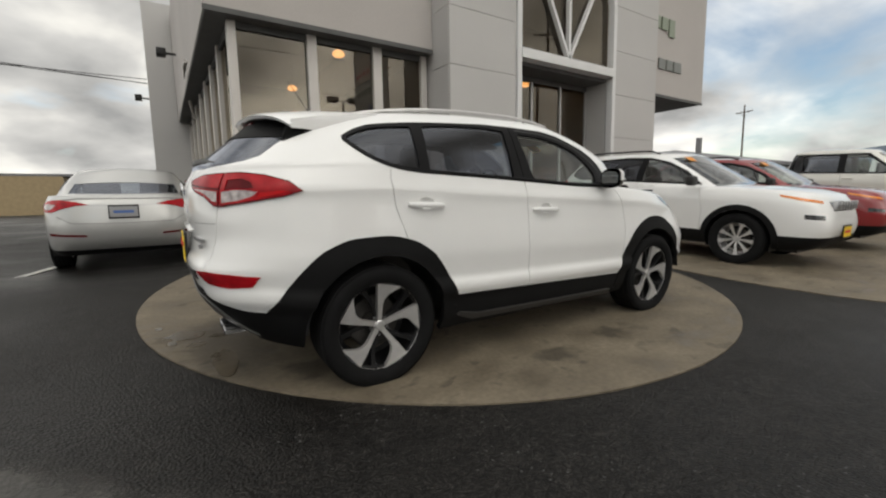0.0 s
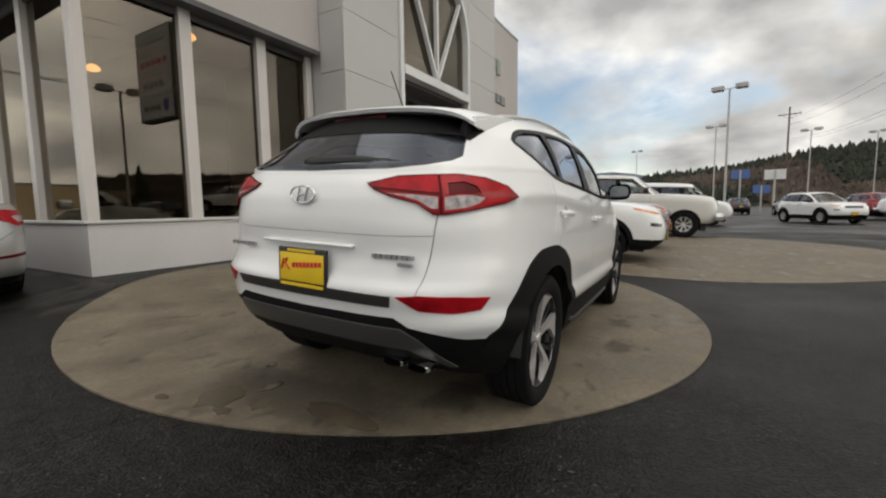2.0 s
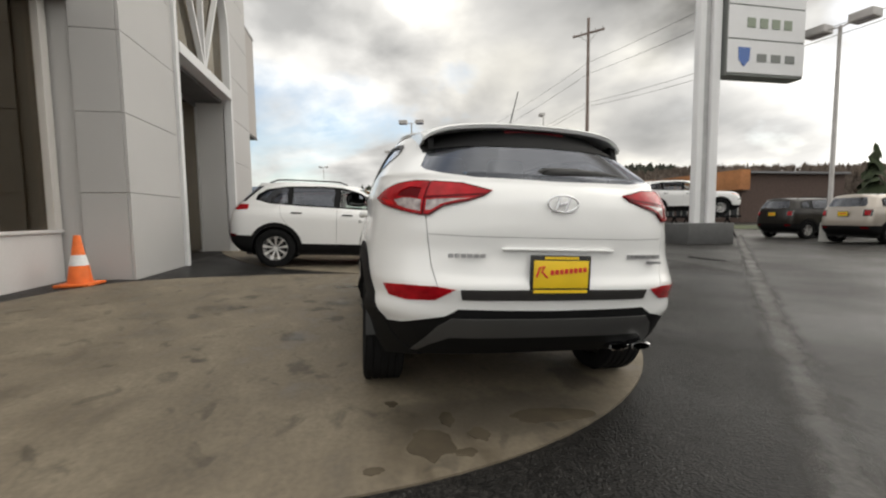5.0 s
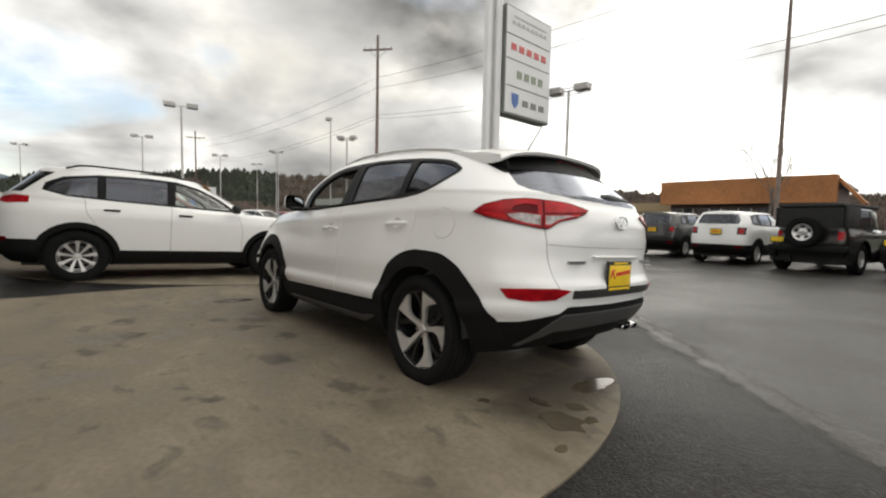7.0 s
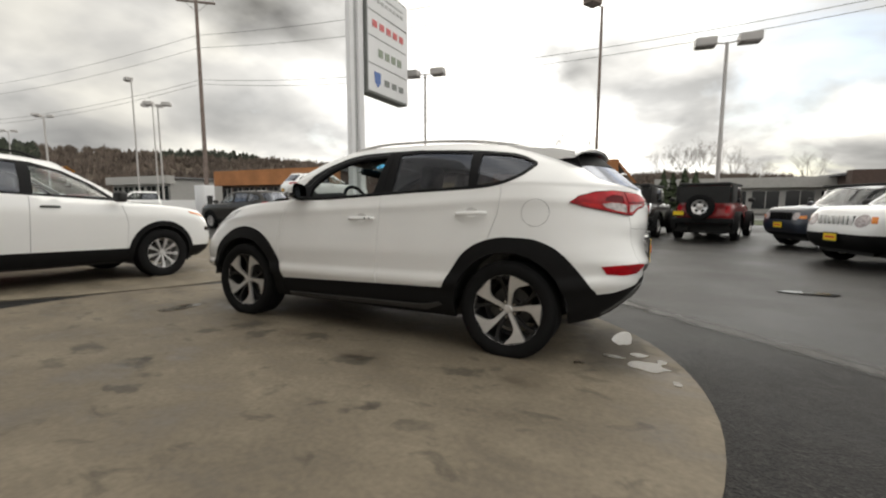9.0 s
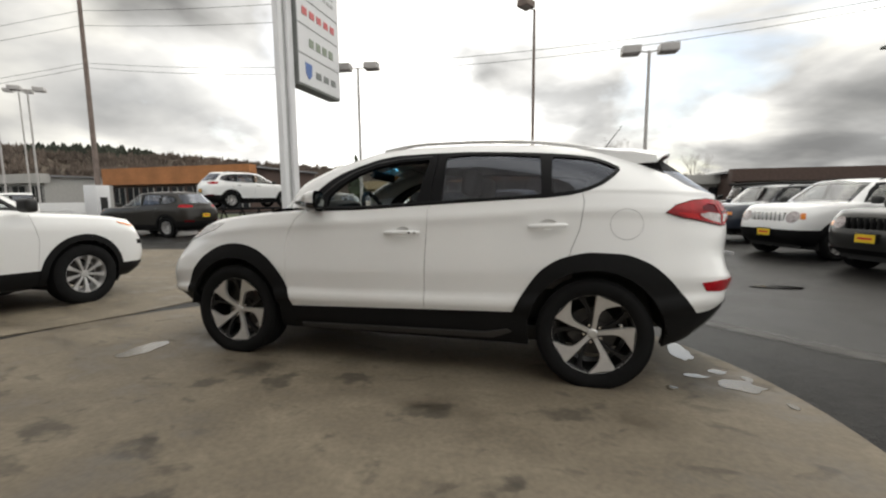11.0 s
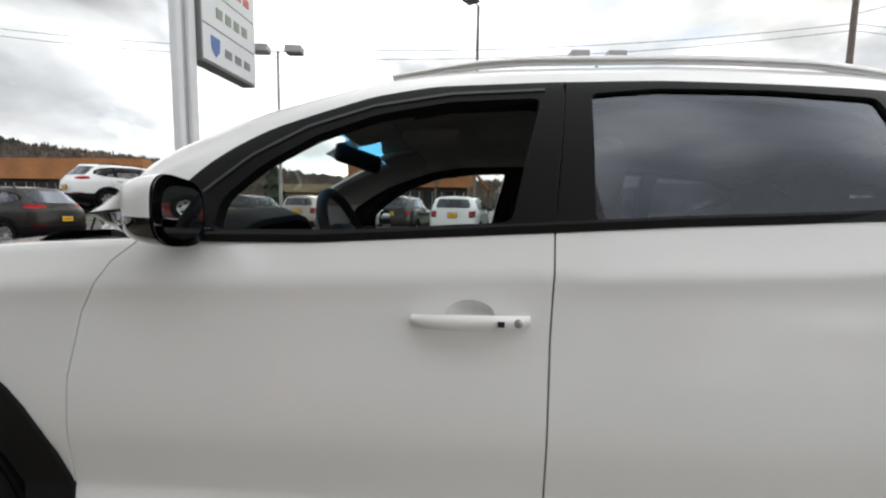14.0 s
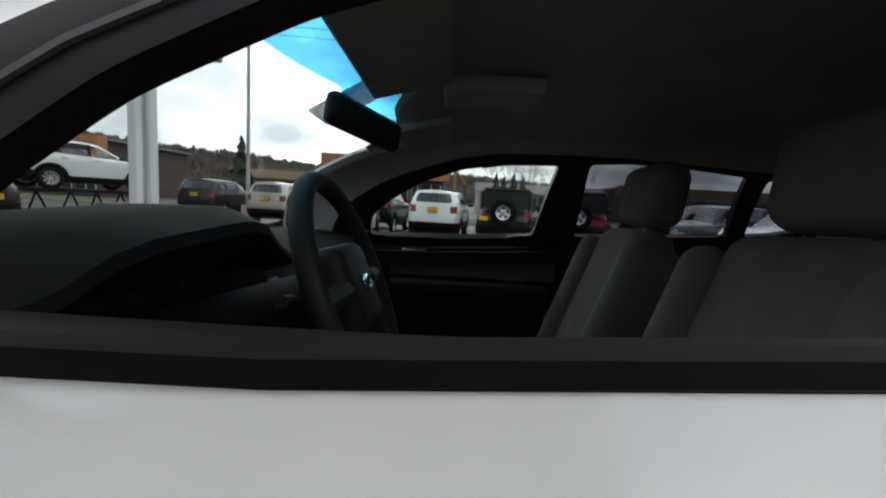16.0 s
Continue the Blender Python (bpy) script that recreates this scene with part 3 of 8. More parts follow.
def car_shell(sp):
    """Half the outer skin (y >= 0) as a bmesh, with the smooth normals kept on the vertices."""
    n = sp.get("around", 84)
    low, up = sp["low"], sp["up"]
    zb, zt = sp["zb"], sp["belt"]
    th = ring_angles(table(low, 0.8), n)
    rings = []
    lv, gv, hv, rv = sp.get("levels", (24, 14, 7, 8))
    for k in range(lv + 1):
        v = k / lv
        w, xr, xf, nr, nf, x0 = table(low, v)
        ring = []
        for t in th:
            x, y = superhalf(t, x0, xr, xf, w, nr, nf)
            b = curve(zb, x)
            ring.append((x, y, b + v * (curve(zt, x) - b)))
        rings.append(ring)
    top = rings[-1]
    wtop = table(low, 1.0)
    gw, gxr, gxf, gnr, gnf, gx0 = table(up, 0.0)
    base = []
    for i, t in enumerate(th):
        x, y = superhalf(t, gx0, gxr, gxf, gw, gnr, gnf)
        base.append((x, y))

    def hood(x, y):
        return curve(zt, x) + curve(sp["crown"], x) * max(0.0, 1 - (abs(y) / wtop[0]) ** 2.2)
    for k in range(1, hv + 1):
        s = k / hv
        ring = []
        for i in range(n + 1):
            x, y = lerp(top[i][0], base[i][0], s), lerp(top[i][1], base[i][1], s)
            ring.append((x, y, hood(x, y)))
        rings.append(ring)
    g0 = rings[-1]
    ze, zc = sp["edge"], sp["ridge"]
    tw = table(up, 1.0)
    roof = []
    for t in th:
        x, y = superhalf(t, tw[5], tw[1], tw[2], tw[0], tw[3], tw[4])
        roof.append((x, y, lerp(curve(zc, x), curve(ze, x), min(1, y / tw[0]) ** 2.0)))
    for k in range(1, gv + 1):
        v = k / gv
        w, xr, xf, nr, nf, x0 = table(up, v)
        ring = []
        for i, t in enumerate(th):
            x, y = superhalf(t, x0, xr, xf, w, nr, nf)
            ring.append((x, y, lerp(g0[i][2], roof[i][2], v)))
        rings.append(ring)
    xm = sp.get("roof_mid", (tw[1] + tw[2]) / 2)
    last = rings[-1]
    span = lambda x: max(0.2, table(up, 1.0)[0])
    for k in range(1, rv + 1):
        f = 1 - (k / rv)
        ring = []
        for (x, y, z) in last:
            # draw the roof in towards its middle line
            xx, yy = lerp(xm, x, f) if k < rv else lerp(xm, x, 0.0), y * f
            xx = lerp(x, xm, (k / rv) ** 1.0) if abs(x - xm) > 0 else x
            e = curve(ze, xx)
            ring.append((xx, yy, lerp(curve(zc, xx), e, min(1.0, yy / tw[0]) ** 2.0)))
        rings.append(ring)
    bm = bmesh.new()
    grid = [[bm.verts.new(p) for p in r] for r in rings]
    for a, b in zip(grid, grid[1:]):
        for i in range(n):
            try:
                bm.faces.new((a[i], a[i + 1], b[i + 1], b[i]))
            except ValueError:
                pass
    bmesh.ops.remove_doubles(bm, verts=bm.verts, dist=0.0004)
    bmesh.ops.dissolve_degenerate(bm, edges=bm.edges, dist=0.0004)
    bad = [f for f in bm.faces if f.calc_area() < 2e-6]
    bmesh.ops.delete(bm, geom=bad, context="FACES")
    loose = [v for v in bm.verts if not v.link_faces]
    bmesh.ops.delete(bm, geom=loose, context="VERTS")
    bm.normal_update()
    up_v = Vector((0, 0, 1))
    # outward: away from the middle of the car
    flip = [f for f in bm.faces if f.normal.dot(f.calc_center_median() - Vector((sp.get("mid", -0.1), 0, 0.85))) < 0]
    bmesh.ops.reverse_faces(bm, faces=flip)
    bm.normal_update()
    lay = bm.verts.layers.float_vector.new("nrm")
    for v in bm.verts:
        nn = v.normal.copy()
        if abs(v.co.y) < 1e-4:
            nn.y = 0
            nn.normalize()
        v[lay] = nn
    return bm


VIEWS = {"side": (lambda p: (p.x, p.z), Vector((0, 1, 0)), lambda f: f.normal.y > 0.12),
         "rear": (lambda p: (p.y, p.z), Vector((1, 0, 0)), lambda f: f.normal.x < -0.12),
         "front": (lambda p: (p.y, p.z), Vector((1, 0, 0)), lambda f: f.normal.x > 0.12),
         "rearq": (lambda p: (p.x + p.y, p.z), Vector((1, -1, 0)).normalized(), lambda f: f.normal.y - f.normal.x > 0.1 and f.calc_center_median().x < 0),
         "frontq": (lambda p: (p.y - p.x, p.z), Vector((1, 1, 0)).normalized(), lambda f: f.normal.y + f.normal.x > 0.1 and f.calc_center_median().x > 0),
         "top": (lambda p: (p.x, p.y), Vector((0, 0, 1)), lambda f: f.normal.z > 0.2)}


def axis_vec(view, a, b):
    if view == "side":
        return Vector((a, 0, b))
    if view in ("rear", "front"):
        return Vector((0, a, b))
    if view == "rearq":
        return Vector((a / 2, a / 2, b))
    if view == "frontq":
        return Vector((-a / 2, a / 2, b))
    return Vector((a, b, 0))


def cut(bm, view, poly, closed=True):
    """Cuts the skin along a polygon drawn in one of the views."""
    proj, d, ok = VIEWS[view]
    n = len(poly)
    for i in range(n if closed else n - 1):
        a, b = poly[i], poly[(i + 1) % n]
        ax, az = axis_vec(view, *a), axis_vec(view, *b)
        no = (az - ax).cross(d)
        if no.length < 1e-7:
            continue
        no.normalize()
        x0, x1 = min(a[0], b[0]) - 1e-4, max(a[0], b[0]) + 1e-4
        z0, z1 = min(a[1], b[1]) - 1e-4, max(a[1], b[1]) + 1e-4
        fs = []
        for f in bm.faces:
            q = [proj(v.co) for v in f.verts]
            if max(p[0] for p in q) < x0 or min(p[0] for p in q) > x1 or max(p[1] for p in q) < z0 or min(p[1] for p in q) > z1:
                continue
            if ok(f):
                fs.append(f)
        if not fs:
            continue
        geom = list(fs) + list({e for f in fs for e in f.edges}) + list({v for f in fs for v in f.verts})
        bmesh.ops.bisect_plane(bm, geom=geom, dist=1e-5, plane_co=ax, plane_no=no)


def inside(poly, p):
    x, y = p
    r = False
    j = len(poly) - 1
    for i in range(len(poly)):
        xi, yi = poly[i]
        xj, yj = poly[j]
        if (yi > y) != (yj > y) and x < (xj - xi) * (y - yi) / (yj - yi) + xi:
            r = not r
        j = i
    return r


def strip(line, width):
    """A thin polygon along a polyline."""
    l, r = [], []
    for i, p in enumerate(line):
        a, b = line[max(0, i - 1)], line[min(len(line) - 1, i + 1)]
        dx, dz = b[0] - a[0], b[1] - a[1]
        k = math.hypot(dx, dz) or 1
        l.append((p[0] - dz / k * width / 2, p[1] + dx / k * width / 2))
        r.append((p[0] + dz / k * width / 2, p[1] - dx / k * width / 2))
    return l + r[::-1]


def soften(poly, reach=0.03, times=2):
    """Cuts the corners of a polygon so that its outline runs round."""
    for _ in range(times):
        out = []
        for i, p in enumerate(poly):
            q = poly[(i + 1) % len(poly)]
            d = math.hypot(q[0] - p[0], q[1] - p[1])
            u = min(0.25, reach / d)
            out += [(lerp(p[0], q[0], u), lerp(p[1], q[1], u)), (lerp(p[0], q[0], 1 - u), lerp(p[1], q[1], 1 - u))]
        poly = out
    return poly


def arc(cx, cz, r, a0, a1, n=20, rz=None):
    rz = rz or r
    return [(cx + r * math.cos(radians(lerp(a0, a1, k / n))), cz + rz * math.sin(radians(lerp(a0, a1, k / n)))) for k in range(n + 1)]


def regions(bm, cuts, rest):
    """Cuts all polygons in, then names each face by the first polygon that holds it; cuts: (region, view, polygon, test)."""
    for name, view, poly, *_ in cuts:
        cut(bm, view, poly)
    bm.normal_update()
    out = {}
    for f in bm.faces:
        c = f.calc_center_median()
        for name, view, poly, *test in cuts:
            proj, d, ok = VIEWS[view]
            if ok(f) and (not test or test[0](c)) and inside(poly, proj(c)):
                out.setdefault(name, []).append(f)
                break
        else:
            out.setdefault(rest(c, f) if callable(rest) else rest, []).append(f)
    return out


def panel(name, bm, faces, material, parent, side=0, lift=0.0, rim=0.012, label="", closed_y=True):
    """One panel of the skin: side +1 or -1 for a half, 0 for both halves joined over the middle. lift moves it out along the
    normals; rim turns its edges inwards by that much."""
    lay = bm.verts.layers.float_vector["nrm"]
    verts, norms, polys = [], [], []
    sides = (1, -1) if side == 0 else (side,)
    count = {}
    for f in faces:
        for e in f.edges:
            count[e] = count.get(e, 0) + 1
    for s in sides:
        idx = {}
        for f in faces:
            row = []
            for v in f.verts:
                if v not in idx:
                    nn = v[lay]
                    nn = nn.normalized() if nn.length > 1e-6 else v.normal
                    p = v.co + nn * lift
                    if abs(v.co.y) < 1e-4:
                        p.y = 0.0
                    idx[v] = len(verts)
                    verts.append((p.x, p.y * s, p.z))
                    norms.append((nn.x, nn.y * s, nn.z))
                row.append(idx[v])
            polys.append(row if s == 1 else row[::-1])
        if rim:
            for f in faces:
                for l in f.loops:
                    if count[l.edge] != 1:
                        continue
                    a, b = l.vert, l.link_loop_next.vert
                    if side == 0 and abs(a.co.y) < 1e-4 and abs(b.co.y) < 1e-4:
                        continue
                    pa, pb = Vector(verts[idx[a]]), Vector(verts[idx[b]])
                    na, nb = Vector(norms[idx[a]]), Vector(norms[idx[b]])
                    out = (pb - pa).cross((na + nb) * 0.5)
                    out = out.normalized() * s if out.length > 1e-9 else na
                    k = len(verts)
                    for p, m in ((pa, 0), (pb, 0), (pb - nb * rim, 1), (pa - na * rim, 1)):
                        verts.append(tuple(p))
                        norms.append(tuple(out))
                    polys.append([k + 1, k, k + 3, k + 2] if s == 1 else [k, k + 1, k + 2, k + 3])
    me = bpy.data.meshes.new(name)
    me.from_pydata(verts, [], polys)
    for p in me.polygons:
        p.use_smooth = True
    me.normals_split_custom_set_from_vertices(norms)
    me.materials.append(material)
    ob = new(name, me)
    ob.parent = parent
    if label:
        ob["label"] = label
    return ob

# ---- ground ----
def ground_sheet():
    bm = bmesh.new()
    ys = [-1500, -300, -60, -20, -8, -4, -3, -2.2, -1.6, -1, 0, 1, 2.2, 2.8, 3.2, 3.6, 4.0, 4.4, 6, 12, 40, 300, 1500]
    xs = [-1500, -300, -60, -20, -8, -4, -2.3, -1.4, 0, 4, 8, 20, 60, 300, 1500]
    g = [[bm.verts.new((x, y, gz(y, x))) for x in xs] for y in ys]
    for a, b in zip(g, g[1:]):
        for i in range(len(xs) - 1):
            bm.faces.new((a[i], a[i + 1], b[i + 1], b[i]))
    return tagged(obj("ground", bm, M_LOT), "damp worn grey asphalt of the car lot", "ground", kind="structure")


def apron():
    """Newer black asphalt laid round the pads, up to the worn seam."""
    bm = bmesh.new()
    rows = []
    for k in range(76):
        y = lerp(-7.0, 15.5, k / 75)
        x0 = -3.78 - y if y > -6.2 else -3.78 - y + (-6.2 - y) * 6
        rows.append([bm.verts.new((x, y, gz(y, x) + 0.004)) for x in (lerp(x0, 16.0, (j / 90) ** 1.25) for j in range(91))])
    for a, b in zip(rows, rows[1:]):
        for j in range(90):
            bm.faces.new((a[j], a[j + 1], b[j + 1], b[j]))
    bmesh.ops.recalc_face_normals(bm, faces=bm.faces)
    return tagged(obj("pavement_4", bm, M_ASPHALT), "newer black asphalt round the display pads", "asphalt", kind="structure")


def flat(name, outline, lift, material, label, rings=1, kind="structure", category=""):
    """A thin sheet on the ground with the given outline, fanned from its middle and following the slope."""
    bm = bmesh.new()
    cx, cy = sum(p[0] for p in outline) / len(outline), sum(p[1] for p in outline) / len(outline)
    rows = [[bm.verts.new((lerp(cx, x, k / rings), lerp(cy, y, k / rings), gz(lerp(cy, y, k / rings), lerp(cx, x, k / rings)) + lift)) for x, y in outline] for k in range(1, rings + 1)]
    mid = bm.verts.new((cx, cy, gz(cy, cx) + lift))
    n = len(outline)
    for i in range(n):
        bm.faces.new((mid, rows[0][i], rows[0][(i + 1) % n]))
    for a, b in zip(rows, rows[1:]):
        for i in range(n):
            bm.faces.new((a[i], b[i], b[(i + 1) % n], a[(i + 1) % n]))
    low = [bm.verts.new((x, y, gz(y, x) - 0.05)) for x, y in outline]
    for i in range(n):
        bm.faces.new((rows[-1][i], low[i], low[(i + 1) % n], rows[-1][(i + 1) % n]))
    bmesh.ops.recalc_face_normals(bm, faces=bm.faces)
    return tagged(obj(name, bm, material, smooth=40), label, category, kind=kind)


def circle(cx, cy, r, n=96, wob=0.0, seed=0):
    return [(cx + r * (1 + wob * noise.noise((math.cos(a) * 1.3 + seed, math.sin(a) * 1.3, seed * 0.7))) * math.cos(a),
             cy + r * (1 + wob * noise.noise((math.cos(a) * 1.3 + seed, math.sin(a) * 1.3, seed * 0.7))) * math.sin(a)) for a in (2 * math.pi * k / n for k in range(n))]


ground_sheet()
apron()
flat("pavement_1", circle(0.48, 1.31, 3.06), 0.014, M_CONCRETE, "round stained concrete display pad", 14, category="pad")
flat("pavement_2", circle(8.35, -0.7, 5.0), 0.014, M_CONCRETE, "second round concrete display pad", 14, category="pad")
# worn pale band across the lot: a ragged scuffed strip
def seam_material():
    """Worn pale asphalt that thins out unevenly towards both edges."""
    m = mat("worn pale asphalt", (0.062, 0.059, 0.055), 0.5, vary=0.45, scale=2.5, fine=0.45, fscale=30, bump=0.5, bscale=75, rvary=0.15, spec=0.3)
    nt = m.node_tree
    N, L = nt.nodes.new, nt.links.new
    co, tx = N("ShaderNodeTexCoord"), N("ShaderNodeTexNoise")
    tx.inputs["Scale"].default_value, tx.inputs["Detail"].default_value, tx.inputs["Roughness"].default_value = 3.0, 8, 0.7
    L(co.outputs["Object"], tx.inputs["Vector"])
    d = N("ShaderNodeVectorMath"); d.operation = "DOT_PRODUCT"; d.inputs[1].default_value = (0.7103, 0.7040, 0)
    L(co.outputs["Object"], d.inputs[0])
    o = N("ShaderNodeMath"); o.operation = "ADD"; o.inputs[1].default_value = 2.694; L(d.outputs["Value"], o.inputs[0])
    a = N("ShaderNodeMath"); a.operation = "ABSOLUTE"; L(o.outputs[0], a.inputs[0])
    w = N("ShaderNodeMath"); w.operation = "MULTIPLY_ADD"; w.inputs[1].default_value = 0.35; L(tx.outputs[0], w.inputs[0]); L(a.outputs[0], w.inputs[2])
    r = N("ShaderNodeMapRange"); r.interpolation_type = "SMOOTHSTEP"
    r.inputs[1].default_value, r.inputs[2].default_value, r.inputs[3].default_value, r.inputs[4].default_value = 0.19, 0.38, 0.95, 0.0
    L(w.outputs[0], r.inputs[0]); L(r.outputs[0], nt.nodes["Principled BSDF"].inputs["Alpha"])
    return m


def worn_band():
    a, b = Vector((-9.6, 5.86)), Vector((14.0, -17.95))
    d = (b - a).normalized()
    n = Vector((-d.y, d.x))
    bm = bmesh.new()
    prev = None
    steps = 420
    for k in range(steps + 1):
        p = a.lerp(b, k / steps) + n * 0.02 * noise.noise((k * 0.02, 3, 0))
        row = []
        for s, q in ((-1, 0.0), (1, 9.0)):
            w = 0.26 + 0.04 * noise.noise((k * 0.05, q, 0)) + 0.035 * noise.noise((k * 0.23, q, 4)) + 0.02 * noise.noise((k * 0.9, q, 8))
            c = p + n * s * w
            row.append(bm.verts.new((c.x, c.y, gz(c.y, c.x) + 0.009)))
        if prev:
            bm.faces.new((prev[0], prev[1], row[1], row[0]))
        prev = row
    bmesh.ops.recalc_face_normals(bm, faces=bm.faces)
    tagged(obj("pavement_3", bm, seam_material()), "worn pale seam across the asphalt", "seam", kind="structure")


worn_band()
for k, (x, y, rx, ry, s) in enumerate(((-2.06, -0.06, 0.08, 0.22, 1), (-2.25, 0.60, 0.13, 0.10, 2), (-2.03, 0.48, 0.07, 0.035, 3), (-1.82, 0.74, 0.035, 0.03, 4), (-2.20, 0.36, 0.06, 0.05, 5), (-2.34, 0.46, 0.03, 0.05, 5.5), (-2.42, 0.86, 0.025, 0.04, 5.8), (2.10, 1.02, 0.10, 0.22, 5.9),
                                       (6.5, -7.05, 0.85, 0.13, 6), (4.75, -7.4, 0.55, 0.10, 7), (7.6, -6.85, 0.3, 0.06, 8), (-4.17, -3.5, 0.34, 0.10, 9))):
    pts = [(x + rx * (1 + 0.45 * noise.noise((math.cos(a) * 1.8, math.sin(a) * 1.8, s * 3.1))) * math.cos(a), y + ry * (1 + 0.45 * noise.noise((math.cos(a) * 1.8, math.sin(a) * 1.8, s * 5.7))) * math.sin(a)) for a in (2 * math.pi * i / 36 for i in range(36))]
    flat("puddle", pts, 0.018, M_PUDDLE if s < 6 else M_WATER, "shallow rain puddle lying on the ground", 2, kind="", category="puddle")
for a, b in (((-4.0, 3.4), (-3.62, 5.3)), ((-4.6, 3.5), (-6.2, 2.6))):
    d = Vector((b[0] - a[0], b[1] - a[1])).normalized() * 0.05
    flat("parking_line", [(a[0] - d.y, a[1] + d.x), (a[0] + d.y, a[1] - d.x), (b[0] + d.y, b[1] - d.x), (b[0] - d.y, b[1] + d.x)], 0.010, M_LINE, "worn white parking line", kind="structure")
flat("verge", [(-30, -24.0), (70, -24.0), (70, -31.0), (-30, -31.0)], 0.03, M_LAWN, "strip of roadside grass", kind="structure")

# ---- the dealer's building ----
Z0 = 0.05


def tower():
    t = empty("wall_tower")
    tagged(t, "grey metal panelled entrance tower with a tall arch", "building", kind="structure")
    # core behind the panels, with the portal left open
    core = bmesh.new()
    for r in ((2.47, 4.13, 3.92, 8.9, Z0, 9.2), (7.45, 9.28, 3.92, 8.9, Z0, 9.2), (4.13, 7.45, 3.96, 8.9, 7.15, 9.2)):
        box(core, *r)
    part("core", core, M_PANEL, t, smooth=None)
    # rounded head of the arch: spandrels between the square opening and the curve
    sb = bmesh.new()
    cx, cz, r = 5.79, 5.42, 1.62
    pts = [(cx + r * math.cos(a), cz + r * math.sin(a)) for a in (math.pi * k / 28 for k in range(29))]
    for s, rng in ((1, pts[:15]), (-1, pts[14:])):
        poly = list(rng) + ([(cx, 7.2), (cx + s * 1.68, 7.2), (cx + s * 1.68, 5.42)] if s > 0 else [(cx - 1.68, 5.42), (cx - 1.68, 7.2), (cx, 7.2)])
        prism(sb, poly, 3.885, 4.4)
    part("spandrel", sb, M_PANEL, t, smooth=None)
    zs = [0.2, 1.42, 2.48, 3.54, 4.60, 5.66, 6.72, 7.78, 8.84, 9.2]
    mesh = {}
    for x0, x1 in ((2.43, 4.12), (7.46, 9.32)):
        for a, b in zip(zs, zs[1:]):
            part("panel", boxes((x0 + 0.004, x1 - 0.004, 3.88, 3.92, a + 0.004, b - 0.004), bevel=0.004), M_PANEL, t, smooth=None)
    for a, b in zip(zs[7:], zs[8:]):
        part("panel", boxes((4.128, 7.452, 3.88, 3.92, a + 0.004, b - 0.004), bevel=0.004), M_PANEL, t, smooth=None)
    part("panel", boxes((4.128, 7.452, 3.88, 3.92, 7.204, 7.776), bevel=0.004), M_PANEL, t, smooth=None)
    for a, b in zip(zs, zs[1:]):
        part("panel", boxes((2.43, 2.47, 3.925, 4.468, a + 0.004, b - 0.004), bevel=0.004), M_PANEL, t, smooth=None)
        part("panel", boxes((9.28, 9.32, 3.925, 4.468, a + 0.004, b - 0.004), bevel=0.004), M_PANEL, t, smooth=None)
    # white frame round the portal and arch
    fr = bmesh.new()
    for s in (-1, 1):
        box(fr, cx + s * 1.54, cx + s * 1.66, 3.83, 4.02, Z0, 5.42)
    n = 32
    rows = []
    for k in range(n + 1):
        a = math.pi * k / n
        rows.append([fr.verts.new((cx + q * math.cos(a), y, cz + q * math.sin(a))) for q, y in ((1.54, 3.83), (1.66, 3.83), (1.66, 4.02), (1.54, 4.02))])
    for a, b in zip(rows, rows[1:]):
        for j in range(4):
            fr.faces.new((a[j], a[(j + 1) % 4], b[(j + 1) % 4], b[j]))
    bmesh.ops.recalc_face_normals(fr, faces=fr.faces)
    part("arch_frame", fr, M_WHITEFRAME, t, "white arched frame", 40)
    part("transom", boxes((4.24, 7.34, 3.80, 4.05, 3.92, 4.12), bevel=0.006), M_WHITEFRAME, t, "white transom", None)
    for a in (90, 118, 62):
        d = Vector((math.cos(radians(a)), 0, math.sin(radians(a))))
        o = Vector((5.79, 3.93, 4.12))
        L = 2.92 if a == 90 else 2.62
        mb = boxes((-0.035, 0.035, -0.05, 0.05, 0, L))
        bmesh.ops.transform(mb, matrix=Matrix.Translation(o) @ Matrix.Rotation(radians(90 - a), 4, "Y"), verts=mb.verts)
        part("arch_mullion", mb, M_WHITEFRAME, t, smooth=None)
    gp = [(cx + 1.55 * math.cos(a), cz + 1.55 * math.sin(a)) for a in (math.pi * k / 24 for k in range(25))]
    part("arch_glass", prism(bmesh.new(), [(4.25, 4.1), (7.33, 4.1)] + gp, 4.0, 4.02), M_SHOPGLASS, t, "dark arch glazing", None)
    # recessed entrance
    part("porch_wall", boxes((4.13, 4.25, 4.0, 4.7, Z0, 4.0), (7.33, 7.45, 4.0, 4.7, Z0, 4.0)), M_PANEL, t, smooth=None)
    part("porch_ceiling", boxes((4.13, 7.45, 4.05, 4.7, 3.84, 3.92)), M_DARKGREY, t, smooth=None)
    part("porch_lintel", boxes((4.25, 7.33, 4.62, 4.70, 3.72, 3.84)), M_DARKGREY, t, smooth=None)
    for x in (4.27, 5.28, 6.28, 7.25):
        part("door_frame", boxes((x, x + 0.06, 4.6, 4.68, Z0, 3.72)), M_STEEL, t, smooth=None)
    for x in (4.33, 5.34, 6.34):
        part("door_glass", boxes((x, x + 0.94, 4.635, 4.645, 0.3, 3.72)), M_SHOPGLASS, t, smooth=None)
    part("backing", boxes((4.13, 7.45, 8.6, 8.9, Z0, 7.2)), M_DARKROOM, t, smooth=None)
    return t


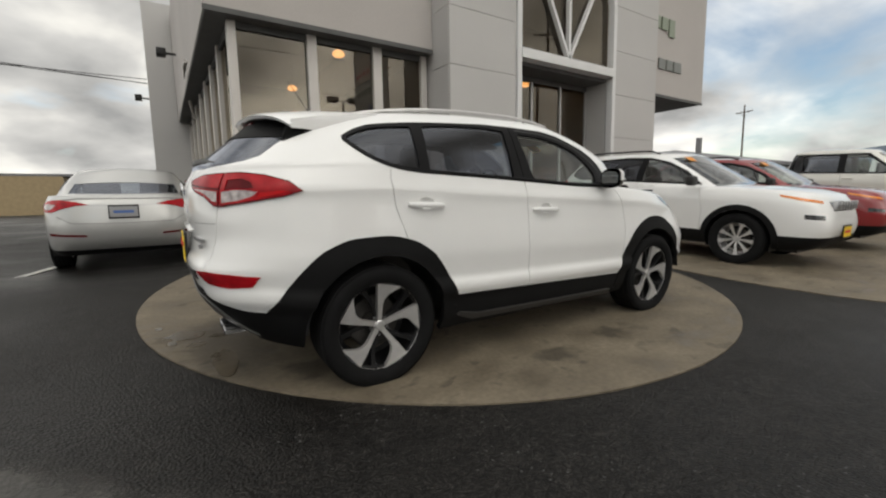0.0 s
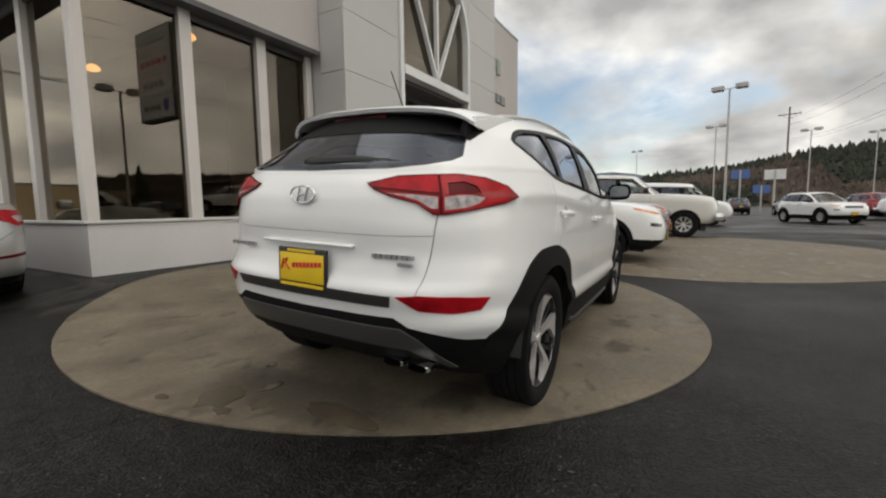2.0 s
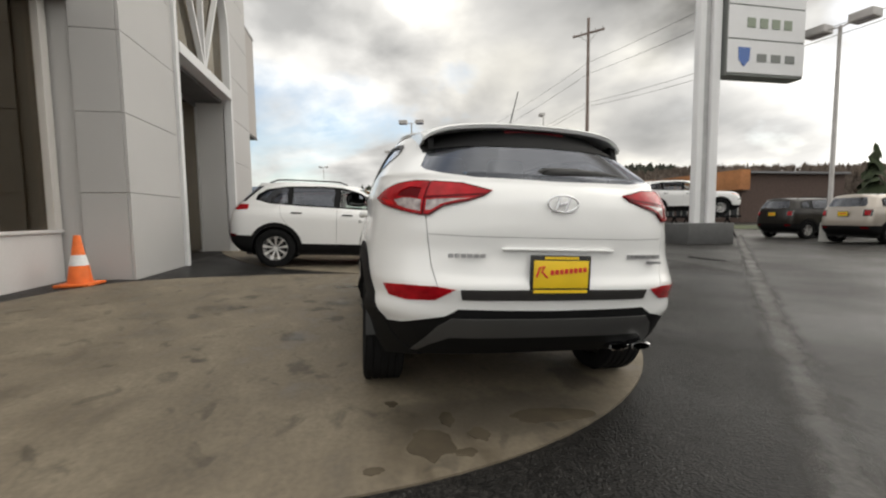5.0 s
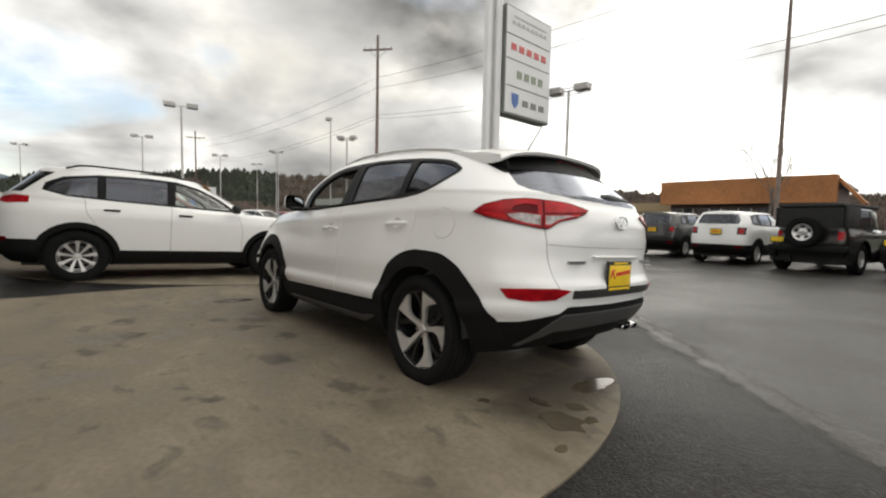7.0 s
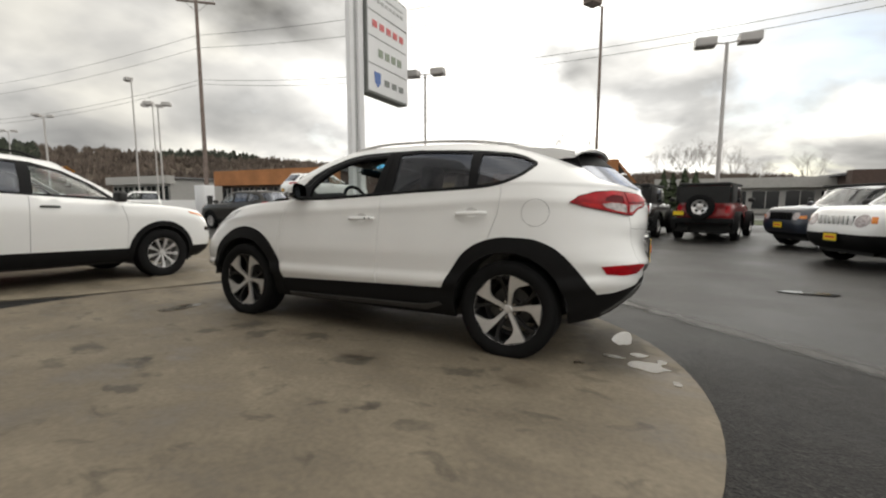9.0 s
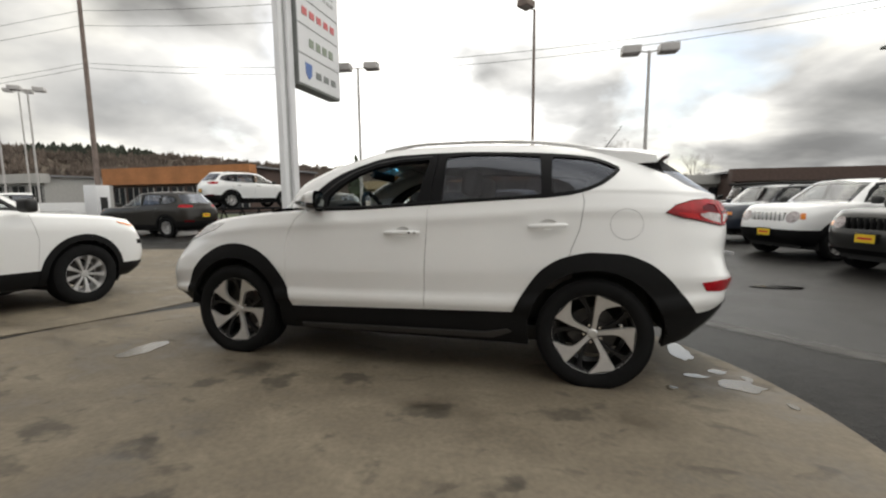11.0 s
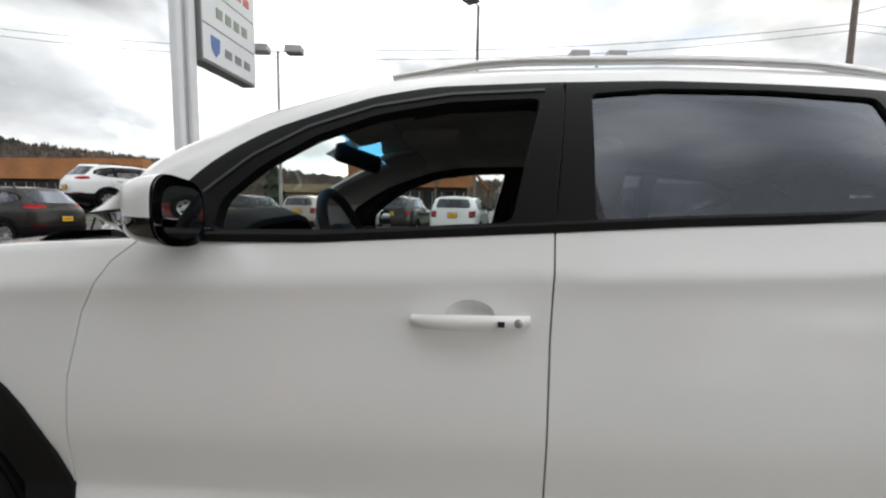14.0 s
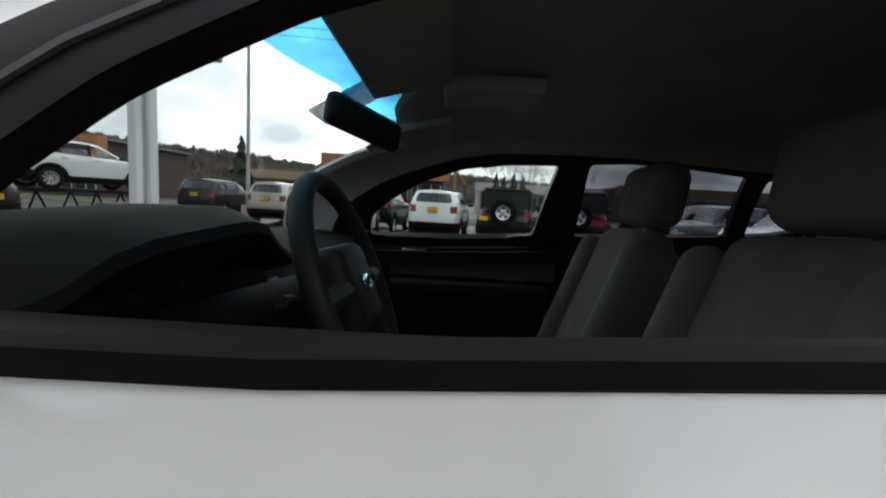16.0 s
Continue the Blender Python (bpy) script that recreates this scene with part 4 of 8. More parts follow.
def wing(name, x0, x1, y0, y1, zbot, ztop):
    w = empty(name)
    tagged(w, "beige rendered upper wall over dark soffit", "building", kind="structure")
    part("upper_wall", boxes((x0, x1, y0, y0 + 0.28, zbot + 0.03, ztop), (x0, x0 + 0.28, y0 + 0.28, y1, zbot + 0.03, ztop), (x1 - 0.28, x1, y0 + 0.28, y1, zbot + 0.03, ztop)), M_FASCIA, w, smooth=None)
    part("roof", boxes((x0 + 0.28, x1 - 0.28, y0 + 0.28, y1, ztop - 0.3, ztop - 0.05)), M_ROOFGREY, w, smooth=None)
    x2 = x1 - 0.02 if x1 < 9 else x1 - 0.05
    part("soffit", boxes((x0 + 0.02, x2, y0 + 0.02, y0 + 0.44, zbot, zbot + 0.028), (x0 + 0.02, x0 + 0.5, y0 + 0.44, y1, zbot, zbot + 0.028)) if x1 < 9 else boxes((x0 + 0.02, x2, y0 + 0.02, y1, zbot, zbot + 0.028)), M_DARKGREY, w, smooth=None)
    part("drip_edge", boxes((x0 - 0.012, x1 if x1 < 9 else x1 + 0.012, y0 - 0.012, y0 - 0.001, zbot - 0.01, zbot + 0.07)), M_DARKGREY, w, smooth=None)
    part("coping", boxes((x0 - 0.03, x1, y0 - 0.03, y0 + 0.2, ztop, ztop + 0.06)), M_STEEL, w, smooth=None)
    return w


def storefront():
    k = empty("wall_front")
    tagged(k, "white knee wall under tall showroom windows", "wall", kind="structure")
    part("knee_wall", boxes((-1.25, 2.43, 4.72, 4.92, Z0, 0.90)), M_KNEE, k, smooth=None)
    part("knee_wall", boxes((-1.25, -1.05, 4.92, 15.4, Z0, 0.90)), M_KNEE, k, smooth=None)
    part("sill", boxes((-1.29, 2.43, 4.68, 4.92, 0.902, 0.94), bevel=0.006), M_KNEE, k, smooth=None)
    part("sill", boxes((-1.29, -1.05, 4.922, 15.4, 0.902, 0.94), bevel=0.006), M_KNEE, k, smooth=None)
    for x0, x1 in ((-1.25, -1.12), (0.0, 0.17), (1.24, 1.42), (2.29, 2.425)):
        part("mullion", boxes((x0, x1, 4.70, 4.86, 0.94, 3.87), bevel=0.006), M_MULL, k, smooth=None)
    for y in (6.05, 7.4, 8.85, 10.3, 11.9, 13.5, 15.2):
        part("mullion", boxes((-1.27, -1.12, y, y + 0.15, 0.94, 3.87), bevel=0.006), M_MULL, k, smooth=None)
    for x0, x1 in ((-1.12, 0.0), (0.17, 1.24), (1.42, 2.29)):
        part("pane", boxes((x0, x1, 4.785, 4.797, 0.94, 3.77)), M_SHOPGLASS, k, smooth=None)
        part("pane_head", boxes((x0, x1, 4.75, 4.83, 3.77, 3.87)), M_DARKGREY, k, smooth=None)
    ys = [4.86, 6.05, 7.4, 8.85, 10.3, 11.9, 13.5, 15.2]
    for a, b in zip(ys, ys[1:]):
        a2 = a if a < 5 else a + 0.15
        part("pane", boxes((-1.195, -1.183, a2, b, 0.94, 3.77)), M_SHOPGLASS, k, smooth=None)
        part("pane_head", boxes((-1.23, -1.15, a2, b, 3.77, 3.87)), M_DARKGREY, k, smooth=None)
    # the showroom behind the glass
    part("floor", boxes((-1.05, 9.2, 4.92, 15.4, 0.0, 0.26)), M_DARKGREY, k, smooth=None)
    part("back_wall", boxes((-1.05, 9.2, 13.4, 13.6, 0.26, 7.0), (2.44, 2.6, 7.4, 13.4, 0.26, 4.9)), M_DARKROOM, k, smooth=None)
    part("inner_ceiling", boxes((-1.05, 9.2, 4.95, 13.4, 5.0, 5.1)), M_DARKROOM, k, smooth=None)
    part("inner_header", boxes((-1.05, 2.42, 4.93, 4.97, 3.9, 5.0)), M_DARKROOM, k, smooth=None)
    return k


tower()
wing("fascia_1", -1.58, 2.425, 4.47, 15.45, 3.87, 7.5)
wing("fascia_2", 9.325, 13.05, 4.47, 12.0, 3.93, 7.5)
storefront()
tagged(obj("wall_rear_wing", boxes((-2.4, 8.0, 15.5, 33.5, Z0, 7.9)), M_PANEL), "grey rear wing of the building", "building", kind="structure")
tagged(obj("wall_right", boxes((9.33, 12.6, 7.5, 12.0, Z0, 3.92), (9.35, 9.6, 4.6, 7.5, Z0, 3.92)), M_PANEL), "grey wall under the overhang", "wall", kind="structure")
w = empty("workshop_wing")
tagged(w, "low pale workshop wing with a grey metal roof", "building")
part("wall", boxes((13.1, 27, 9.5, 22, Z0, 2.9)), M_PALEWALL, w, smooth=None)
part("roof", prism(bmesh.new(), [(9.2, 2.9), (22.3, 2.9), (15.7, 4.0)], 13.05, 27.3, "yz"), M_ROOFGREY, w, smooth=None)
part("flue", boxes((20, 20.25, 12.0, 12.25, 3.4, 4.4)), M_STEEL, w, smooth=None)


def raised_marks(name, x, y, z, cells, material, label):
    """Flat raised marks on a wall, in place of a trade name."""
    e = empty(name, pose(x, y, z))
    tagged(e, label, "sign")
    for a, b, c, d in cells:
        part("mark", boxes((a, b, -0.05, 0.0, c, d), bevel=0.01), material, e, smooth=None)
    return e


raised_marks("wall_sign", 9.75, 4.47, 6.05, [(0, 0.22, -0.25, 0.35), (0.30, 0.62, -0.2, 0.15), (0.70, 1.02, -0.2, 0.15), (1.10, 1.4, -0.35, 0.15)], M_SIGNGREEN, "olive green raised lettering fixed to the beige wall")
raised_marks("wall_sign", 9.75, 4.47, 4.95, [(0, 0.42, -0.32, 0.32), (0.62, 0.95, -0.22, 0.08), (1.03, 1.36, -0.22, 0.08), (1.44, 1.85, -0.22, 0.08)], M_SIGNGREY, "dark grey raised lettering fixed to the beige wall")
for x, y, z in ((1.32, 6.75, 4.30), (4.1, 6.9, 4.30), (6.35, 5.9, 4.07), (1.15, 10.2, 4.26), (3.9, 10.2, 4.30), (6.75, 10.4, 4.30)):
    e = empty("pendant_lamp", pose(x, y, z))
    tagged(e, "warm round pendant lamp hanging in the showroom", "lamp")
    part("bulb", lathe(bmesh.new(), [(0.0, -0.05), (0.09, -0.045), (0.145, -0.01), (0.13, 0.04), (0.06, 0.10), (0.0, 0.11)], 16, "z"), M_WARM, e)
    part("cable", tube(bmesh.new(), [(0, 0, 0.1), (0, 0, 5.3 - z)], 0.008, 6), M_BLACK, e)
for x, y in ((0.6, 9.5), (2.0, 10.8)):
    e = empty("showroom_counter", pose(x, y, 0.26))
    tagged(e, "dark showroom counter standing behind the window", "counter")
    part("body", boxes((-0.6, 0.6, -0.4, 0.4, 0, 1.0), bevel=0.02), M_DARKGREY, e)
    part("top", boxes((-0.65, 0.65, -0.45, 0.45, 1.0, 1.05), bevel=0.01), M_WOODPOLE, e)
for y, z in ((13.2, 5.6), (19.5, 5.4)):
    e = empty("wall_lamp", pose(-1.6 if y < 15 else -2.42, y, z))
    tagged(e, "small black flood lamp on the side wall", "lamp")
    part("arm", boxes((-0.25, 0.02, -0.03, 0.03, -0.03, 0.03)), M_BLACK, e)
    part("head", boxes((-0.5, -0.25, -0.18, 0.18, -0.1, 0.12), bevel=0.02), M_BLACK, e)
# curved pipe stay at the end of the soffit
tagged(obj("pipe_stay", tube(bmesh.new(), [(-1.3, 12.0, 3.5), (-1.5, 11.0, 4.1), (-1.62, 9.2, 4.25), (-1.62, 8.6, 4.2)], 0.04, 8), M_MULL, smooth=60), "pale bent pipe fixed under the soffit", "pipe")
# traffic cone by the wall
cone = empty("traffic_cone", pose(1.95, 4.28, gz(4.28) + 0.005))
tagged(cone, "faded orange traffic cone with a white band by the wall", "cone")
part("base", boxes((-0.19, 0.19, -0.19, 0.19, 0.0, 0.035), bevel=0.012), M_CONE, cone)
part("body", lathe(bmesh.new(), [(0.13, 0.03), (0.10, 0.24), (0.098, 0.25)], 24, "z"), M_CONE, cone)
part("band", lathe(bmesh.new(), [(0.100, 0.25), (0.072, 0.38)], 24, "z"), M_CONEBAND, cone)
part("tip", lathe(bmesh.new(), [(0.0715, 0.38), (0.035, 0.62), (0.0, 0.625)], 24, "z"), M_CONE, cone)

# ---- the car on the pad ----
TILT = pose(0, 0, 0, 2.46)
P_ROOF_MID = -0.75
SUBJECT = dict(
    zb=[(-2.3, 0.345), (-2.0, 0.34), (-1.88, 0.322), (-1.75, 0.292), (-1.64, 0.265), (-1.5, 0.26), (1.6, 0.25), (1.74, 0.29), (1.95, 0.30), (2.3, 0.31)],
    belt=[(-2.25, 1.20), (-1.8, 1.235), (-1.4, 1.25), (-1.06, 1.238), (-0.83, 1.218), (-0.4, 1.19), (-0.15, 1.178), (0.31, 1.152), (0.7, 1.135), (1.0, 1.115), (1.4, 1.075), (1.9, 0.985), (2.1, 0.92), (2.3, 0.86)],
    crown=[(0.7, 0.03), (0.95, 0.05), (1.5, 0.055), (2.0, 0.035), (2.2, 0.0)],
    edge=[(-1.85, 1.452), (-1.6, 1.493), (-1.3, 1.535), (-0.9, 1.575), (-0.5, 1.590), (-0.2, 1.589), (0.1, 1.575), (0.46, 1.512)],
    ridge=[(-1.85, 1.545), (-1.4, 1.60), (-1.0, 1.64), (-0.6, 1.652), (-0.3, 1.645), (0.0, 1.625), (0.43, 1.56)],
    low=[(0.0, 0.835, -2.0, 2.02, 4.4, 5.0, -0.9), (0.086, 0.872, -2.09, 2.12, 4.2, 5.2, -0.9), (0.204, 0.892, -2.165, 2.19, 4.2, 5.5, -0.9),
         (0.265, 0.916, -2.19, 2.215, 4.2, 6, -0.9), (0.30, 0.914, -2.195, 2.22, 4.2, 6, -0.9), (0.345, 0.898, -2.205, 2.228, 4.2, 6, -0.9), (0.43, 0.902, -2.225, 2.235, 4.2, 6, -0.9), (0.495, 0.906, -2.20, 2.235, 4.1, 6, -0.9),
         (0.60, 0.898, -2.19, 2.225, 3.9, 6, -0.9), (0.742, 0.882, -2.205, 2.18, 3.75, 5.6, -0.9), (0.84, 0.875, -2.203, 2.12, 3.65, 5.35, -0.9), (0.88, 0.878, -2.20, 2.09, 3.6, 5.27, -0.9),
         (0.892, 0.874, -2.196, 2.08, 3.58, 5.24, -0.9), (0.94, 0.858, -2.182, 2.04, 3.5, 5.13, -0.9), (1.0, 0.838, -2.15, 1.98, 3.35, 5, -0.9)],
    up=[(0.0, 0.838, -2.15, 1.14, 3.35, 5.4, -0.9), (0.15, 0.816, -2.09, 1.07, 3.3, 5.8, -0.82), (0.5, 0.762, -1.96, 0.94, 3.15, 6.4, -0.6),
        (0.82, 0.70, -1.84, 0.67, 2.85, 6.2, -0.5), (1.0, 0.642, -1.775, 0.46, 2.75, 5.4, -0.5)],
    around=96, levels=(44, 18, 8, 9), roof_mid=P_ROOF_MID)

DLO = [(0.725, 1.128), (0.29, 1.134), (0.03, 1.150), (-0.29, 1.170), (-0.57, 1.188), (-0.87, 1.202), (-1.05, 1.211), (-1.18, 1.226), (-1.27, 1.246), (-1.36, 1.284), (-1.43, 1.332), (-1.492, 1.398), (-1.40, 1.451), (-1.31, 1.482), (-1.19, 1.497),
       (-1.05, 1.510), (-0.90, 1.519), (-0.75, 1.526), (-0.5, 1.538), (-0.24, 1.537), (0.04, 1.528), (0.19, 1.502), (0.33, 1.456), (0.45, 1.414), (0.54, 1.366), (0.61, 1.318), (0.675, 1.262), (0.72, 1.17)]
PANE_F = [(0.56, 1.158), (0.547, 1.236), (0.45, 1.320), (0.322, 1.396), (0.172, 1.450), (-0.01, 1.482), (-0.225, 1.491), (-0.185, 1.33), (-0.155, 1.188), (0.2, 1.164)]
PANE_R = [(-0.335, 1.196), (-0.345, 1.502), (-0.5, 1.514), (-0.75, 1.507), (-0.985, 1.488), (-1.0, 1.233), (-0.83, 1.222)]
PANE_Q = [(-1.06, 1.484), (-1.065, 1.238), (-1.17, 1.248), (-1.26, 1.267), (-1.345, 1.302), (-1.41, 1.347), (-1.462, 1.397), (-1.38, 1.438), (-1.29, 1.464), (-1.18, 1.476)]
CHANNEL = [(0.602, 1.250), (0.484, 1.342), (0.347, 1.418), (0.184, 1.472), (-0.01, 1.503), (-0.235, 1.512)]
GAP_FENDER = [(0.825, 0.40), (0.85, 0.53), (0.87, 0.81), (0.85, 0.96), (0.79, 1.08), (0.71, 1.15)]
GAP_B = [(-0.232, 0.42), (-0.232, 0.60), (-0.238, 0.94), (-0.25, 1.21)]
GAP_R = [(-1.252, 1.232), (-1.262, 1.18), (-1.24, 1.02), (-1.16, 0.80)]
LAMP = [(-1.835, 1.155), (-1.66, 1.186), (-1.468, 1.195), (-1.32, 1.20), (-1.15, 1.19), (-0.99, 1.16), (-0.90, 1.115), (-1.02, 1.085), (-1.25, 1.055), (-1.42, 1.035), (-1.49, 1.036), (-1.58, 1.078), (-1.72, 1.103), (-1.80, 1.128)]
LAMP_WHITE = [(-1.76, 1.117), (-1.60, 1.112), (-1.462, 1.106), (-1.462, 1.060), (-1.50, 1.060), (-1.57, 1.090), (-1.66, 1.107)]
LAMP_WHITE_B = [(-1.425, 1.106), (-1.34, 1.114), (-1.26, 1.116), (-1.17, 1.108), (-1.21, 1.086), (-1.30, 1.066), (-1.425, 1.053)]
LAMP_BRIGHT = [(-1.155, 1.108), (-1.02, 1.117), (-0.98, 1.114), (-1.06, 1.096), (-1.18, 1.080)]
LAMP_DARK = [(-1.40, 1.160), (-1.30, 1.168), (-1.22, 1.150), (-1.20, 1.124), (-1.26, 1.120), (-1.34, 1.118), (-1.40, 1.112)]
LAMP_BAND = [(-1.80, 1.135), (-1.60, 1.122), (-1.445, 1.116)]
FENDER_F = [(0.80, 0.30)] + arc(1.335, 0.35, 0.525, 170, 8, 22) + [(1.88, 0.30), (1.9, 0.1), (0.80, 0.1)]
FENDER_EDGE = [(-0.83, 0.475), (-0.92, 0.635), (-1.02, 0.762), (-1.165, 0.842), (-1.315, 0.870), (-1.48, 0.865), (-1.64, 0.812), (-1.755, 0.72), (-1.855, 0.60), (-1.92, 0.52)][::-1]
FENDER_R = [(-0.80, 0.10)] + [(x, curve(FENDER_EDGE, x)) for x in (lerp(-0.83, -1.92, k / 32) for k in range(33))] + [(-1.95, 0.1)]
SILL = [(0.84, 0.42), (0.26, 0.44), (-0.32, 0.459), (-0.86, 0.475), (-0.86, 0.1), (0.84, 0.1)]
BUMPER_LOW_R = [(-0.95, 0.53), (-1.10, 0.505), (-1.3, 0.518), (-1.5, 0.552), (-1.62, 0.570), (-1.70, 0.607), (-2.3, 0.596), (-2.4, 0.1), (-0.9, 0.1)]
BUMPER_LOW_F = [(-0.2, 0.44), (-0.9, 0.44), (-1.3, 0.46), (-2.4, 0.48), (-2.4, 0.1), (-0.2, 0.1)]
SKID = [(-0.01, 0.560), (0.505, 0.564), (0.56, 0.52), (0.62, 0.43), (0.66, 0.365), (0.63, 0.365), (0.585, 0.412), (0.50, 0.462), (-0.01, 0.460)]
REFLECTOR = [(-1.70, 0.702), (-1.58, 0.714), (-1.35, 0.710), (-1.14, 0.698), (-1.20, 0.646), (-1.37, 0.638), (-1.57, 0.648)]
TOP_STRIP = [(-0.01, 0.652), (0.465, 0.655), (0.475, 0.702), (-0.01, 0.704)]
REAR_GLASS = [(-0.01, 1.213), (0.40, 1.220), (0.54, 1.238), (0.61, 1.262), (0.628, 1.288), (0.57, 1.396), (-0.01, 1.405)]
VISOR = [(-2.2, 1.402), (-1.40, 1.388), (-1.16, 1.37), (-1.04, 1.42), (-0.96, 1.455), (-1.02, 1.50), (-1.2, 1.54), (-2.2, 1.56)]
HEADLAMP = [(-0.74, 1.035), (-0.97, 1.02), (-1.40, 0.975), (-1.70, 0.93), (-1.78, 0.86), (-1.60, 0.83), (-1.08, 0.905), (-0.82, 0.975)]
HEADLAMP_CORE = [(-0.98, 0.985), (-1.40, 0.950), (-1.62, 0.915), (-1.62, 0.86), (-1.15, 0.915)]
WINDSCREEN = [(-0.01, 1.157), (0.30, 1.151), (0.55, 1.136), (0.76, 1.11), (0.71, 1.17), (0.625, 1.38), (0.535, 1.54), (-0.01, 1.58)]
GRILLE = [(-0.01, 0.58), (0.42, 0.60), (0.52, 0.80), (-0.01, 0.84)]


def tyre(bm, r, rim, w):
    h = w / 2
    prof = [(rim - 0.006, -h * 0.80), (rim + 0.01, -h * 0.92), (lerp(rim, r, 0.45), -h), (lerp(rim, r, 0.8), -h * 0.96), (r - 0.008, -h * 0.86)]
    for k in range(5):
        c = lerp(-h * 0.72, h * 0.72, k / 4)
        prof += [(r, c - h * 0.13), (r, c + h * 0.13), (r - 0.008, c + h * 0.15), (r - 0.008, c + h * 0.20)]
    prof += [(r - 0.008, h * 0.86), (lerp(rim, r, 0.8), h * 0.96), (lerp(rim, r, 0.45), h), (rim + 0.012, h * 0.92), (rim - 0.006, h * 0.80)]
    return lathe(bm, prof, 56)


def polar(bm, rows, depth, back):
    """A spoke: rows of (radius, angle from, angle to, face y) in degrees, with its thickness going back."""
    f, b = [], []
    for r, a0, a1, y in rows:
        f.append([bm.verts.new((r * math.sin(radians(a)), y, r * math.cos(radians(a)))) for a in (a0, a1)])
        b.append([bm.verts.new((r * math.sin(radians(a)), y - depth, r * math.cos(radians(a)))) for a in (a0 - back, a1 + back)])
    faces = []
    for i in range(len(rows) - 1):
        faces.append(bm.faces.new((f[i][0], f[i][1], f[i + 1][1], f[i + 1][0])))
        faces.append(bm.faces.new((f[i][0], f[i + 1][0], b[i + 1][0], b[i][0])))
        faces.append(bm.faces.new((f[i][1], b[i][1], b[i + 1][1], f[i + 1][1])))
    faces.append(bm.faces.new((f[0][0], b[0][0], b[0][1], f[0][1])))
    faces.append(bm.faces.new((f[-1][0], f[-1][1], b[-1][1], b[-1][0])))
    bmesh.ops.recalc_face_normals(bm, faces=faces)
    return bm


def subject_wheel(parent, x, s, turn):
    """Five broad machined blades over a black rim."""
    w = part("wheel", lathe(bmesh.new(), [(0.20, -0.09), (0.24, -0.095), (0.24, 0.075), (0.254, 0.088), (0.259, 0.094), (0.2565, 0.098), (0.250, 0.092), (0.241, 0.072), (0.234, 0.03), (0.230, -0.08), (0.20, -0.09)], 56), M_ALLOYDARK, parent, smooth=40)
    w.matrix_local = pose(x, s * 0.772, 0.352, 0, turn, 0) @ (pose(0, 0, 0, 0, 0, 180) if s < 0 else Matrix())
    part("tyre", tyre(bmesh.new(), 0.352, 0.256, 0.235), M_TYRE, w, "black rubber tyre", 50)
    part("brake_disc", lathe(bmesh.new(), [(0.0, 0.005), (0.075, 0.005), (0.078, -0.02), (0.155, -0.02), (0.155, -0.045), (0.0, -0.045)], 36), M_BRAKE, w)
    bm = boxes((0.07, 0.15, -0.06, 0.005, -0.07, 0.07), bevel=0.012)
    bmesh.ops.transform(bm, matrix=pose(0, 0, 0, 0, 35 - turn, 0), verts=bm.verts)
    part("brake_caliper", bm, M_BRAKE, w)
    rim = part("rim_edge", lathe(bmesh.new(), [(0.249, 0.093), (0.2565, 0.0985), (0.2595, 0.095), (0.249, 0.093)], 56), M_ALLOY, w)
    for k in range(5):
        a = 72 * k
        bm = polar(bmesh.new(), [(0.028, a - 42, a + 28, 0.066), (0.045, a - 24, a + 11, 0.068), (0.08, a - 16, a + 4, 0.072), (0.125, a - 12.5, a + 2, 0.080), (0.155, a - 15, a + 1, 0.084), (0.185, a - 21, a + 0.5, 0.087), (0.205, a - 27, a, 0.0895), (0.232, a - 33, a - 0.5, 0.092), (0.252, a - 37, a - 1, 0.0945)], 0.022, 1.0)
        part("spoke", bm, M_ALLOY, w, "machined silver spoke", 30)
        bm = polar(bmesh.new(), [(0.05, a + 6, a + 24, 0.05), (0.11, a + 8, a + 17, 0.060), (0.17, a + 12, a + 19, 0.068), (0.222, a + 16, a + 23, 0.076), (0.25, a + 14, a + 30, 0.082)], 0.03, 1)
        part("spoke", bm, M_ALLOYDARK, w, "black spoke", 30)
        bm = polar(bmesh.new(), [(0.240, a + 1, a + 20, 0.086), (0.252, a + 1, a + 35, 0.091)], 0.03, 1)
        part("spoke", bm, M_ALLOYDARK, w, "black spoke", 30)
        bm = lathe(bmesh.new(), [(0.0, 0.066), (0.009, 0.066), (0.011, 0.06), (0.011, 0.04)], 8)
        bmesh.ops.transform(bm, matrix=Matrix.Translation((0.056 * math.sin(radians(a + 28)), 0, 0.056 * math.cos(radians(a + 28)))), verts=bm.verts)
        part("wheel_nut", bm, M_CHROME, w)
    part("hub_cap", lathe(bmesh.new(), [(0.0, 0.076), (0.024, 0.075), (0.030, 0.070), (0.031, 0.05)], 24), M_ALLOY, w)
    return w


def liner(parent, x, s, r=0.418):
    """The dark wheel well behind an arch."""
    bm = bmesh.new()
    rows = []
    for k in range(19):
        a = radians(lerp(4, 176, k / 18))
        rows.append([bm.verts.new((x + r * math.cos(a), s * y, 0.352 + r * math.sin(a))) for y in (0.42, 0.885)])
    for a, b in zip(rows, rows[1:]):
        bm.faces.new((a[0], a[1], b[1], b[0]))
    bm.faces.new([r0[0] for r0 in rows])
    part("wheel_well", bm, M_BLACK, parent, smooth=60)


